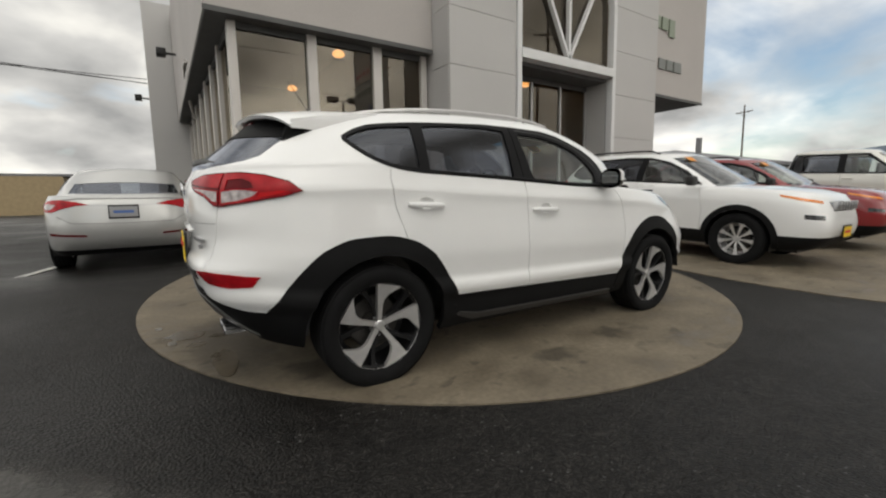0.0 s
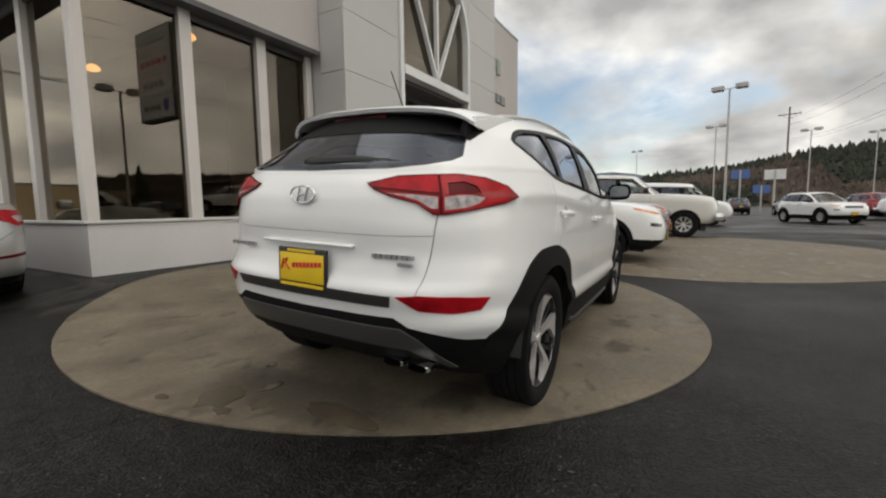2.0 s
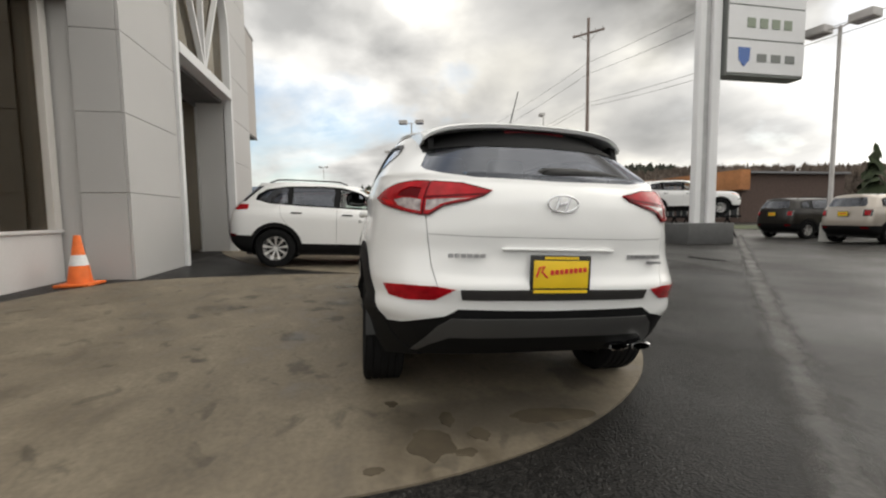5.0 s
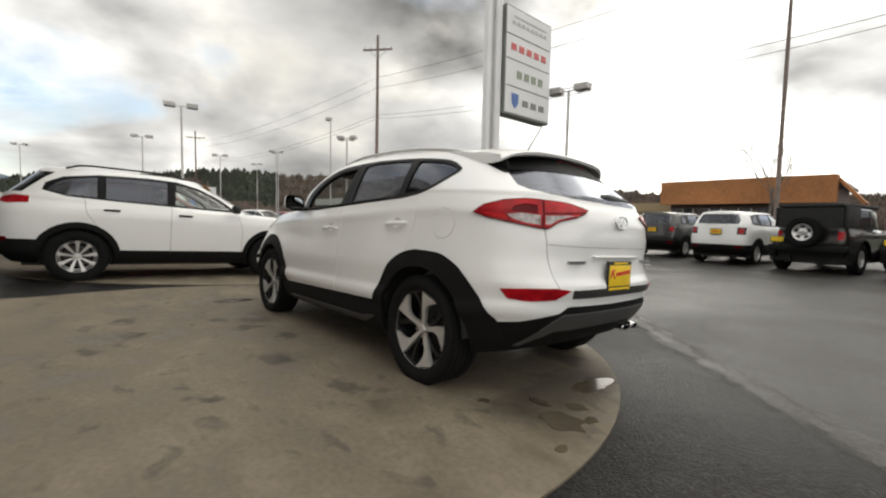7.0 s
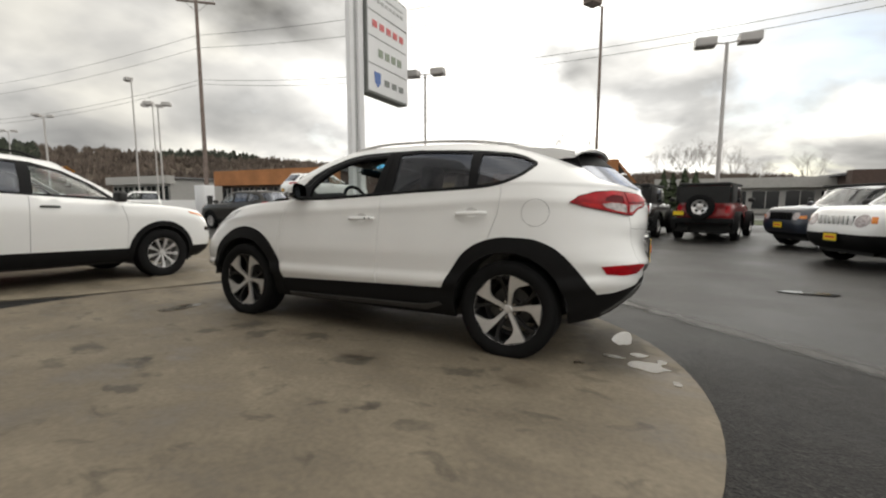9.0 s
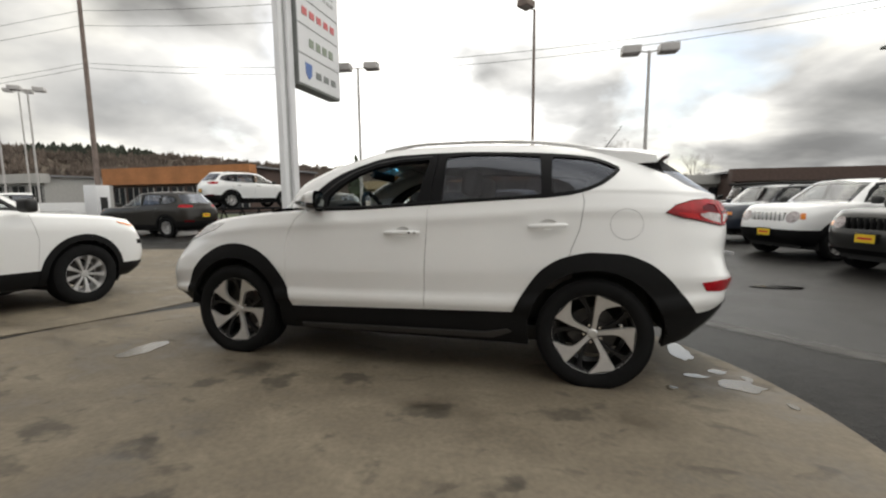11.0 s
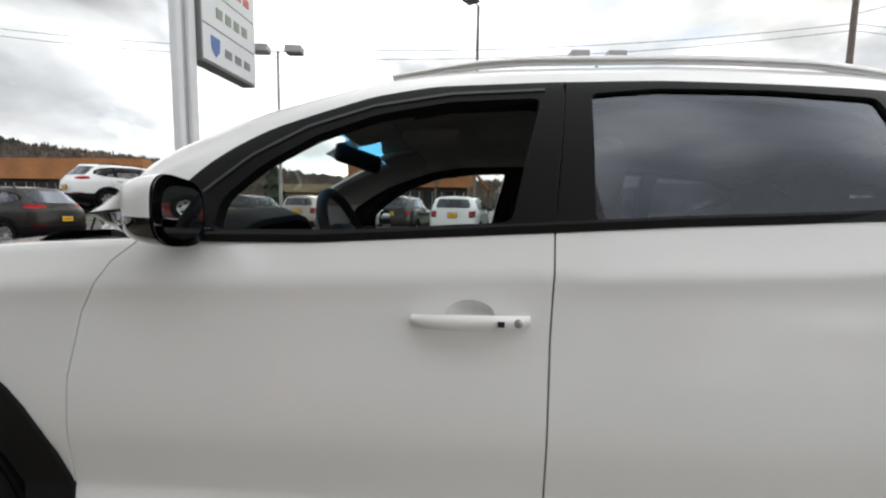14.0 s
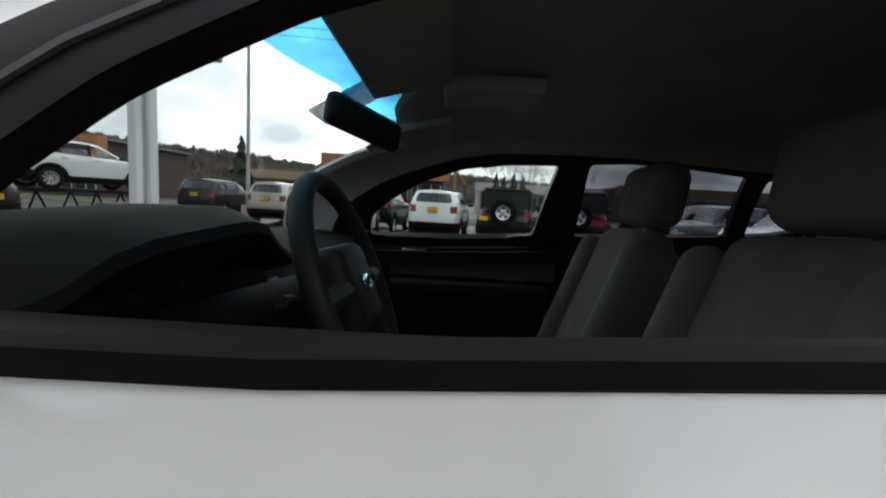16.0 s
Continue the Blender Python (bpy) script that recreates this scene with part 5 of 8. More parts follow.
def rounded(bm, x, y, z, sx, sy, sz, r, m=None, seg=4):
    """A soft block of half-sizes sx, sy, sz."""
    res = bmesh.ops.create_cube(bm, size=2.0)
    vs = res["verts"]
    bmesh.ops.transform(bm, matrix=Matrix.Diagonal((sx, sy, sz, 1)), verts=vs)
    es = list({e for v in vs for e in v.link_edges})
    out = bmesh.ops.bevel(bm, geom=es, offset=r, segments=seg, affect="EDGES", profile=0.5)
    vs = list({v for f in out["faces"] for v in f.verts} | {v for v in vs if v.is_valid})
    bmesh.ops.transform(bm, matrix=Matrix.Translation((x, y, z)) @ (m or Matrix()), verts=vs)
    return bm


def seat(parent, x, y):
    s = part("seat", rounded(bmesh.new(), x + 0.22, y, 0.62, 0.27, 0.25, 0.10, 0.08), M_CLOTH, parent, "grey cloth seat")
    back = pose(0, 0, 0, 0, -20, 0)
    bm = bmesh.new()
    rounded(bm, x - 0.10, y, 0.94, 0.065, 0.19, 0.31, 0.06, back)
    part("backrest", bm, M_CLOTH, s)
    for k in (-1, 1):
        bm = rounded(bmesh.new(), x - 0.075, y + k * 0.20, 0.93, 0.085, 0.055, 0.28, 0.05, back)
        part("side_bolster", bm, M_CLOTH, s)
    bm = rounded(bmesh.new(), x - 0.235, y, 1.345, 0.062, 0.142, 0.105, 0.055, pose(0, 0, 0, 0, -8, 0), 5)
    part("headrest", bm, M_CLOTH, s)
    for k in (-1, 1):
        part("headrest_post", tube(bmesh.new(), [(x - 0.20, y + k * 0.055, 1.20), (x - 0.228, y + k * 0.055, 1.28)], 0.007, 8), M_CHROME, s)


def subject():
    car = empty("car", TILT)
    tagged(car, "white compact crossover with black cladding, standing on a concrete pad", "car")
    bm = car_shell(SUBJECT)
    hole = lambda c: c.z < 0.9
    cuts = [("cup", "side", arc(-0.0675, 0.986, 0.054, 0, 360, 24, 0.034)[:-1]), ("cup", "side", arc(-1.045, 1.0405, 0.054, 0, 360, 24, 0.034)[:-1]), ("hole", "side", arc(1.335, 0.352, 0.412, 0, 360, 36)[:-1]), ("hole", "side", arc(-1.335, 0.352, 0.412, 0, 360, 36)[:-1]),
            ("skid", "rear", SKID), ("reflector", "rearq", REFLECTOR), ("strip", "rear", TOP_STRIP),
            ("clad_r", "side", FENDER_R, lambda c: c.x < -0.84), ("clad_f", "side", FENDER_F, lambda c: c.x > 0.82), ("sill_lip", "side", [(0.74, 0.30), (-0.66, 0.33), (-0.80, 0.36), (-0.83, 0.345), (-0.70, 0.297), (0.74, 0.268)]), ("sill", "side", SILL),
            ("bumper_low", "rearq", BUMPER_LOW_R), ("bumper_low_f", "frontq", BUMPER_LOW_F),
            ("lamp_line", "rearq", strip([(-1.445, 1.25), (-1.445, 0.99)], 0.016), lambda c: 1.036 < c.z < 1.197 and inside(LAMP, (c.x + c.y, c.z))),
            ("lamp_edge", "rearq", strip(LAMP + LAMP[:1], 0.013), lambda c: inside(LAMP, (c.x + c.y, c.z))),
            ("lamp_white", "rearq", LAMP_WHITE), ("lamp_white", "rearq", LAMP_WHITE_B), ("lamp_bright", "rearq", LAMP_BRIGHT), ("lamp_dark", "rearq", LAMP_DARK), ("lamp_band", "rearq", strip(LAMP_BAND, 0.010), lambda c: inside(LAMP, (c.x + c.y, c.z))), ("lamp", "rearq", LAMP),
            ("glass_r", "rear", REAR_GLASS, lambda c: c.x < -1.35), ("visor", "rearq", VISOR, lambda c: c.x < -1.25),
            ("gap_tail", "rear", strip([(0.628, 1.045), (0.618, 0.94), (0.60, 0.80), (0.575, 0.706)], 0.004), lambda c: c.x < -1.8),
            ("crease", "rear", strip([(-0.01, 0.944), (0.40, 0.944), (0.615, 0.95)], 0.003), lambda c: c.x < -1.8),
            ("channel", "side", strip(CHANNEL, 0.007)), ("pane_f", "side", soften(PANE_F, 0.012)), ("pane_r", "side", soften(PANE_R, 0.008)), ("pane_q", "side", soften(PANE_Q, 0.01)), ("gap_frame", "side", strip([(-0.25, 1.20), (-0.268, 1.36), (-0.285, 1.53)], 0.005), lambda c: c.z < 1.545), ("dlo", "side", soften(DLO, 0.02, 1)),
            ("gap_fender", "side", strip(GAP_FENDER, 0.0045)), ("gap_b", "side", strip(GAP_B, 0.0045)), ("gap_r", "side", strip(GAP_R, 0.004)),
            ("fuel_gap", "side", strip(arc(-1.51, 1.045, 0.094, 0, 360, 28), 0.003)), ("fuel", "side", arc(-1.51, 1.045, 0.092, 0, 360, 28)[:-1]),
            ("headlamp_core", "frontq", HEADLAMP_CORE), ("headlamp", "frontq", HEADLAMP),
            ("shade", "front", [(-0.01, 1.548), (0.56, 1.503), (0.535, 1.54), (-0.01, 1.58)], lambda c: c.x > 0.05), ("windscreen", "front", WINDSCREEN, lambda c: 0.05 < c.x < 1.15),
            ("grille", "front", GRILLE, lambda c: c.x > 1.9)]

    door_f = GAP_FENDER + [(0.70, 1.16), (-0.25, 1.21)] + GAP_B[::-1]
    door_r = GAP_B + [(-0.9, 1.3), (-1.242, 1.31)] + GAP_R + [(-0.83, 0.42)]

    def rest(c, f):
        if c.z < curve(SUBJECT["belt"], c.x) + 0.004:
            if c.x > 0.9 and f.normal.z > 0.6:
                return "hood"
            if inside(door_f, (c.x, c.z)):
                return "door_f"
            if inside(door_r, (c.x, c.z)):
                return "door_r"
            if c.x < -1.9 and c.y < 0.6 + 0.02 * (c.z > 0.9) and c.z > 0.704:
                return "hatch"
        elif c.x > 0.86 and f.normal.z > 0.7:
            return "hood"
        return "body"
    R = regions(bm, cuts, rest)
    g = lambda k: R.get(k, [])
    body = panel("body", bm, g("body"), M_PAINT, car, label="white painted body")
    panel("hood", bm, g("hood"), M_PAINT, car)
    hatch = panel("tailgate", bm, g("hatch"), M_PAINT, car, label="white tailgate")
    panel("rear_window", bm, g("glass_r"), M_PRIVACY, hatch, lift=-0.003, label="tinted rear window")
    visor = panel("spoiler_underside", bm, g("visor"), M_CLAD, car, lift=0.0)
    # shade under the tailgate crease, drawn as a thin grey line
    panel("tailgate_gap", bm, g("crease"), M_SEAMSHADE, car, lift=-0.004, rim=0)
    panel("fuel_flap_gap", bm, g("fuel_gap"), M_SEAMSHADE, car, 1, lift=-0.004, rim=0)
    panel("quarter_skin", bm, g("fuel_gap"), M_PAINT, car, -1, rim=0)
    for s in (1, -1):
        for k in ("gap_fender", "gap_b", "gap_r", "gap_tail"):
            panel("panel_gap", bm, g(k), M_SEAMSHADE, car, s, lift=-0.007, rim=0)
    panel("bumper_step", bm, g("strip"), M_SILLGREY, car, lift=0.006, rim=0.02, label="black textured bumper step")
    panel("skid_trim", bm, g("skid"), M_SKID, car, lift=0.012, rim=0.03, label="grey lower bumper trim")
    panel("bumper_lower", bm, g("bumper_low"), M_CLAD, car, lift=0.004, rim=0.03, label="black lower rear bumper")
    panel("bumper_lower", bm, g("bumper_low_f"), M_CLAD, car, lift=0.004, rim=0.03, label="black lower front bumper")
    panel("grille", bm, g("grille"), M_GLOSSBLACK, car)
    wind = panel("windscreen", bm, g("windscreen"), M_GLASS, car, lift=-0.004, rim=0.004, label="clear windscreen")
    panel("shade_band", bm, g("shade"), M_SHADE, wind, lift=-0.004, rim=0)
    for s in (1, -1):
        hl = panel("headlamp", bm, g("headlamp"), M_LAMPGREY, car, s, lift=0.004, rim=0.02, label="clear headlamp")
        panel("lamp_core", bm, g("headlamp_core"), M_CLEARLENS, hl, s, lift=0.002, rim=0.01)
        panel("wheel_arch", bm, g("clad_f"), M_CLAD, car, s, lift=0.010, rim=0.035, label="black plastic wheel arch")
        panel("wheel_arch", bm, g("clad_r"), M_CLAD, car, s, lift=0.010, rim=0.035, label="black plastic wheel arch")
        panel("side_sill", bm, g("sill"), M_CLAD, car, s, lift=0.006, rim=0.03, label="black plastic sill")
        panel("sill_lip", bm, g("sill_lip"), M_SILLGREY, car, s, lift=0.024, rim=0.03, label="grey sill accent")
        lamp = panel("tail_lamp", bm, g("lamp"), M_REDLENS, car, s, lift=0.012, rim=0.03, label="red wraparound tail lamp")
        panel("reversing_lens", bm, g("lamp_white"), M_CLEARLENS, lamp, s, lift=0.010, rim=0.02, label="clear lens")
        panel("lens_band", bm, g("lamp_band"), M_REDDEEP, lamp, s, lift=0.011, rim=0)
        panel("lens_border", bm, g("lamp_edge"), M_REDDEEP, lamp, s, lift=0.011, rim=0.015)
        panel("bright_lens", bm, g("lamp_bright"), M_REDBRIGHT, lamp, s, lift=0.010, rim=0.01)
        panel("lens_core", bm, g("lamp_dark"), M_REDDEEP, lamp, s, lift=0.007, rim=0.01)
        panel("lens_divider", bm, g("lamp_line"), M_REDDEEP, lamp, s, lift=0.008, rim=0)
        panel("reflector", bm, g("reflector"), M_REDLENS, car, s, lift=0.005, rim=0.02, label="red bumper reflector")
        panel("fuel_flap", bm, g("fuel"), M_PAINT, car, s, rim=0.008) if s > 0 else panel("quarter_skin", bm, g("fuel"), M_PAINT, car, s, rim=0)
        df = panel("door", bm, g("door_f"), M_PAINT, car, s, label="white front door")
        dr = panel("door", bm, g("door_r"), M_PAINT, car, s, label="white rear door")
        panel("frame_gap", bm, g("gap_frame"), M_BLACK, car, s, lift=-0.006, rim=0)
        panel("window_channel", bm, g("channel"), M_RUBBER, car, s, lift=0.007, rim=0.012, label="grey rubber window channel")
        panel("window_frame", bm, g("dlo"), M_FRAME, car, s, lift=0.003, rim=0.03, label="black window frame")
        if s < 0:
            panel("window", bm, g("pane_f"), M_GLASS, df, s, lift=-0.006, rim=0, label="clear side window")
        panel("window", bm, g("pane_r"), M_PRIVACY, dr, s, lift=-0.006, rim=0, label="tinted side window")
        panel("quarter_window", bm, g("pane_q"), M_PRIVACY, car, s, lift=-0.006, rim=0, label="tinted quarter window")
        for door, x0, x1, z0, z1 in ((df, 0.06, -0.195, 0.975, 0.981), (dr, -0.925, -1.165, 1.027, 1.038)):
            hb = bmesh.new()
            rows = []
            for k in range(9):
                u = k / 8
                x, z = lerp(x0, x1, u), lerp(z0, z1, u)
                out = 0.882 + 0.034 * math.sin(math.pi * min(1, max(0, u * 1.0))) ** 0.45
                t = lerp(0.013, 0.017, math.sin(math.pi * u)) * (0.75 if k in (0, 8) else 1)
                rows.append([hb.verts.new((x, s * (out + dy), z + dz)) for dy, dz in ((0.008, t * 0.5), (0.010, -t * 0.2), (0.004, -t), (-0.012, -t * 0.7), (-0.014, t * 0.7), (0.0, t))])
            for a, b in zip(rows, rows[1:]):
                for j in range(6):
                    hb.faces.new((a[j], a[(j + 1) % 6], b[(j + 1) % 6], b[j]))
            hb.faces.new(rows[0]); hb.faces.new(rows[-1][::-1])
            bmesh.ops.recalc_face_normals(hb, faces=hb.faces)
            h = part("door_handle", hb, M_PAINT, door, "white door handle", 50)
            # scooped cup behind the handle
            xc, zc = lerp(x0, x1, 0.5), lerp(z0, z1, 0.5) + 0.008
            skin = [v.co.y for f in g("cup") for v in f.verts if abs(v.co.x - xc) < 0.1]
            cup = lathe(bmesh.new(), [(0.0, -0.024), (0.02, -0.021), (0.030, -0.012), (0.038, -0.003), (0.047, -0.002)], 24)
            bmesh.ops.transform(cup, matrix=pose(xc, s * (sum(skin) / len(skin) - 0.001), zc) @ Matrix.Diagonal((1.5, 1, 0.95, 1)) @ (pose(0, 0, 0, 0, 0, 180) if s < 0 else Matrix()), verts=cup.verts)
            part("handle_cup", cup, M_PAINT, door)
            if door is df and s > 0:
                part("handle_button", boxes((-0.125, -0.139, 0.921, 0.9265, 0.974, 0.985)), M_BLACK, door)
                lk = lathe(bmesh.new(), [(0.0, 0.928), (0.006, 0.928), (0.009, 0.926), (0.009, 0.905)], 16)
                bmesh.ops.transform(lk, matrix=Matrix.Translation((-0.168, -0.012, 0.980)), verts=lk.verts)
                part("key_lock", lk, M_SILVERTRIM, door)
        # door mirror: a hollow pod, white above and black below
        def pod(lo, hi, depth, x0, k=1.0):
            pb = bmesh.new()
            rings = []
            for i in range(9):
                ph = math.pi / 2 * i / 8
                sc = max(0.02, math.cos(ph)) ** 0.82 * k
                ring = []
                for j in range(lo, hi + 1):
                    a = 2 * math.pi * j / 48
                    c, d = math.cos(a), math.sin(a)
                    yy = math.copysign(abs(c) ** 0.62, c) * 0.098
                    zz = math.copysign(abs(d) ** 0.66, d) * 0.072
                    dep = depth * (1 - 0.28 * yy / 0.098)
                    ring.append(pb.verts.new((x0 - 0.16 * yy + dep * math.sin(ph), s * (0.957 + yy * sc), 1.196 + zz * sc + 0.006 * yy / 0.1)))
                rings.append(ring)
            for a, b in zip(rings, rings[1:]):
                for j in range(len(a) - 1):
                    pb.faces.new((a[j], a[j + 1], b[j + 1], b[j]))
            bmesh.ops.remove_doubles(pb, verts=pb.verts, dist=0.0005)
            bmesh.ops.recalc_face_normals(pb, faces=pb.faces)
            return pb
        mir = part("door_mirror", pod(-1, 25, 0.15, 0.535), M_PAINT, car, "white door mirror with black base", 70)
        part("mirror_lower", pod(25, 47, 0.15, 0.535), M_GLOSSBLACK, mir, "black mirror underside", 70)
        part("mirror_housing", pod(0, 48, 0.08, 0.529, 0.982), M_GLOSSBLACK, mir, smooth=70)
        gb = bmesh.new()
        gv = []
        for j in range(40):
            a = 2 * math.pi * j / 40
            yy, zz = math.copysign(abs(math.cos(a)) ** 0.6, math.cos(a)) * 0.078, math.copysign(abs(math.sin(a)) ** 0.65, math.sin(a)) * 0.052
            gv.append(gb.verts.new((0.523 - 0.16 * yy, s * (0.957 + yy), 1.196 + zz)))
        gb.faces.new(gv)
        part("mirror_glass", gb, M_MIRROR, mir)
        part("mirror_base", rounded(bmesh.new(), 0.60, s * 0.868, 1.152, 0.045, 0.07, 0.016, 0.014), M_GLOSSBLACK, mir)
        part("mirror_corner", prism(bmesh.new(), [(0.69, 1.15), (0.61, 1.16), (0.60, 1.20), (0.64, 1.225)], s * 0.826, s * 0.850), M_GLOSSBLACK, car)
        # roof rail
        pts = []
        for k in range(15):
            u = k / 14
            x = lerp(0.16, -1.50, u)
            e = curve(SUBJECT["edge"], x)
            taper = 1 if x > -0.9 else lerp(1, 0.84, (-0.9 - x) / 0.62)
            pts.append((x, s * 0.615 * taper, e + 0.006 + 0.022 * min(1, 6 * u, 6 * (1 - u))))
        part("roof_rail", tube(bmesh.new(), pts, 0.013, 8), M_ALLOY, car, "silver roof rail", 60)
        liner(car, 1.335, s)
        liner(car, -1.335, s)
        # inside: pillar trims, door cards and sill tops
        panel("pillar_trim", bm, [f for f in g("dlo") if f.calc_center_median().z > 1.19 and f.calc_center_median().x < 0.1], M_TRIM, car, s, lift=-0.04, rim=0)
        panel("pillar_trim", bm, [f for f in g("dlo") if f.calc_center_median().z > 1.19 and f.calc_center_median().x >= 0.1], M_TRIM, car, s, lift=-0.018, rim=0)
        panel("door_card", bm, g("door_f") + g("door_r"), M_TRIM, car, s, lift=-0.085, rim=0, label="dark door trim")
        sb = bmesh.new()
        rows = []
        for x in (0.66, 0.3, 0.0, -0.2, -0.5, -0.8, -1.05):
            z = curve(DLO[6::-1], x)
            yo = 0.842 if x > -0.9 else 0.826
            rows.append([sb.verts.new((x, s * y, z + dz)) for y, dz in ((yo + 0.004, 0.0), (yo + 0.006, 0.018), (yo - 0.002, 0.024), (yo - 0.012, 0.018), (yo - 0.016, -0.02), (yo - 0.055, -0.032), (yo - 0.09, -0.05), (yo - 0.10, -0.10))])
        for a, b in zip(rows, rows[1:]):
            for j in range(7):
                sb.faces.new((a[j], a[j + 1], b[j + 1], b[j]))
        bmesh.ops.recalc_face_normals(sb, faces=sb.faces)
        part("belt_seal", sb, M_CLAD, car, "black rubber window seal", 40)
        for x, turn in ((1.335, -13 if s > 0 else 0), (-1.335, -3 if s > 0 else -5)):
            subject_wheel(car, x, s, turn)
    # headliner
    panel("headliner", bm, [f for f in g("body") if f.calc_center_median().z > 1.30 and f.calc_center_median().x > -1.95], M_HEADLINER, car, lift=-0.04, rim=0, label="grey cloth headliner")
    part("underbody", boxes((-1.55, 1.85, -0.62, 0.62, 0.21, 0.33), (-0.85, 0.85, -0.80, 0.80, 0.24, 0.36), bevel=0.03), M_BLACK, car)
    part("rear_floor", boxes((-1.8, -0.9, -0.45, 0.45, 0.33, 0.75)), M_BLACK, car)
    # spoiler lip carried over the rear window
    sb = bmesh.new()
    rows = []
    for k in range(-14, 15):
        u = k / 14
        y = 0.60 * u
        x0 = -1.50 + 0.28 * abs(u) ** 2.4
        z0 = lerp(curve(SUBJECT["ridge"], x0), curve(SUBJECT["edge"], x0), (y / 0.642) ** 2) + 0.010
        x1 = -1.875 + 0.15 * abs(u) ** 3
        z1 = 1.536 - 0.022 * u * u - 0.05 * abs(u) ** 9
        rows.append([sb.verts.new(p) for p in ((x0, y, z0 - 0.006), (lerp(x0, x1, 0.5), y, lerp(z0, z1, 0.5) + 0.010), (x1 + 0.02, y, z1 + 0.006), (x1, y, z1 - 0.006), (x1 + 0.012, y, z1 - 0.022), (x1 + 0.10, y, z1 - 0.024), (x0 - 0.02, y, z0 - 0.06))])
    for a, b in zip(rows, rows[1:]):
        for j in range(6):
            sb.faces.new((a[j], a[j + 1], b[j + 1], b[j]))
    sb.faces.new(rows[0]); sb.faces.new(rows[-1][::-1])
    bmesh.ops.recalc_face_normals(sb, faces=sb.faces)
    sp = part("spoiler", sb, M_PAINT, car, "white roof spoiler", 40)
    for s in (1, -1):
        part("spoiler_side", prism(bmesh.new(), [(-1.28, 1.50), (-1.40, 1.525), (-1.55, 1.520), (-1.712, 1.488), (-1.715, 1.476), (-1.645, 1.442), (-1.45, 1.42)], s * 0.578, s * 0.598), M_PAINT, sp)
        part("spoiler_fin", prism(bmesh.new(), [(-1.58, 1.45), (-1.68, 1.478), (-1.715, 1.480), (-1.74, 1.43), (-1.755, 1.39), (-1.66, 1.40)], s * 0.535, s * 0.566), M_CLAD, sp)
    part("brake_lamp", boxes((-1.838, -1.81, -0.17, 0.17, 1.486, 1.506), bevel=0.004), M_REDDEEP, sp)
    # rear wiper
    wb = bmesh.new()
    tube(wb, [(-2.13, 0.05, 1.24), (-2.09, 0.045, 1.255)], 0.03, 12)
    part("wiper_base", wb, M_BLACK, car)
    part("wiper_arm", tube(bmesh.new(), [(-2.108, 0.085, 1.252), (-2.118, 0.03, 1.254), (-2.112, -0.10, 1.258), (-2.098, -0.26, 1.258), (-2.070, -0.43, 1.252)], [0.018, 0.030, 0.027, 0.02, 0.006], 10), M_BLACK, car, "black rear wiper")
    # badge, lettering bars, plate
    bb = bmesh.new()
    tube(bb, [(-2.214, 0.076 * math.cos(a), 1.106 + 0.038 * math.sin(a)) for a in (2 * math.pi * k / 28 for k in range(29))], 0.0055, 8, False)
    for y in (-0.024, 0.024):
        tube(bb, [(-2.215, y + 0.010, 1.078), (-2.215, y - 0.010, 1.134)], 0.007, 8)
    tube(bb, [(-2.215, 0.026, 1.100), (-2.215, -0.026, 1.112)], 0.006, 8)
    part("badge", bb, M_CHROME, hatch, "chrome oval badge", 60)
    for k in range(6):
        y = 0.535 - k * 0.03
        part("letter_bar", boxes((-2.198, -2.185, y - 0.022, y, 0.848, 0.866)), M_SILVERTRIM, hatch)
    for k in range(8):
        y = -0.372 - k * 0.0245
        part("letter_bar", boxes((-2.190 + 0.02 * (k / 8), -2.172 + 0.02 * (k / 8), y - 0.018, y, 0.852, 0.870)), M_SILVERTRIM, hatch)
    part("letter_bar", boxes((-2.182, -2.165, -0.565, -0.495, 0.826, 0.838)), M_SILVERTRIM, hatch)
    plate = part("number_plate", boxes((-2.202, -2.188, -0.152, 0.152, 0.684, 0.866), bevel=0.004), M_BLACK, hatch, "yellow dealer plate in a black frame")
    plate.matrix_local = pose(-0.026, 0, 0)
    part("plate_face", boxes((-2.206, -2.2, -0.138, 0.138, 0.712, 0.842), bevel=0.002), M_YELLOW, plate)
    part("plate_strip", boxes((-2.207, -2.2, -0.135, 0.135, 0.690, 0.704)), M_YELLOW, plate)
    part("plate_strip", boxes((-2.207, -2.2, -0.085, 0.085, 0.848, 0.860)), M_YELLOW, plate)
    part("script_bar", tube(bmesh.new(), [(-2.207, 0.125, 0.765), (-2.207, 0.11, 0.81), (-2.207, 0.085, 0.815), (-2.207, 0.10, 0.79), (-2.207, 0.07, 0.762)], 0.005, 6), M_REDINK, plate)
    for k in range(8):
        y = 0.055 - k * 0.0235
        part("script_bar", boxes((-2.209, -2.2, y - 0.016, y, 0.775 + 0.002 * k, 0.797 + 0.002 * k)), M_REDINK, plate)
    part("plate_lamp_bar", boxes((-2.2105, -2.185, -0.28, 0.28, 0.884, 0.896), bevel=0.004), M_PAINT, hatch)
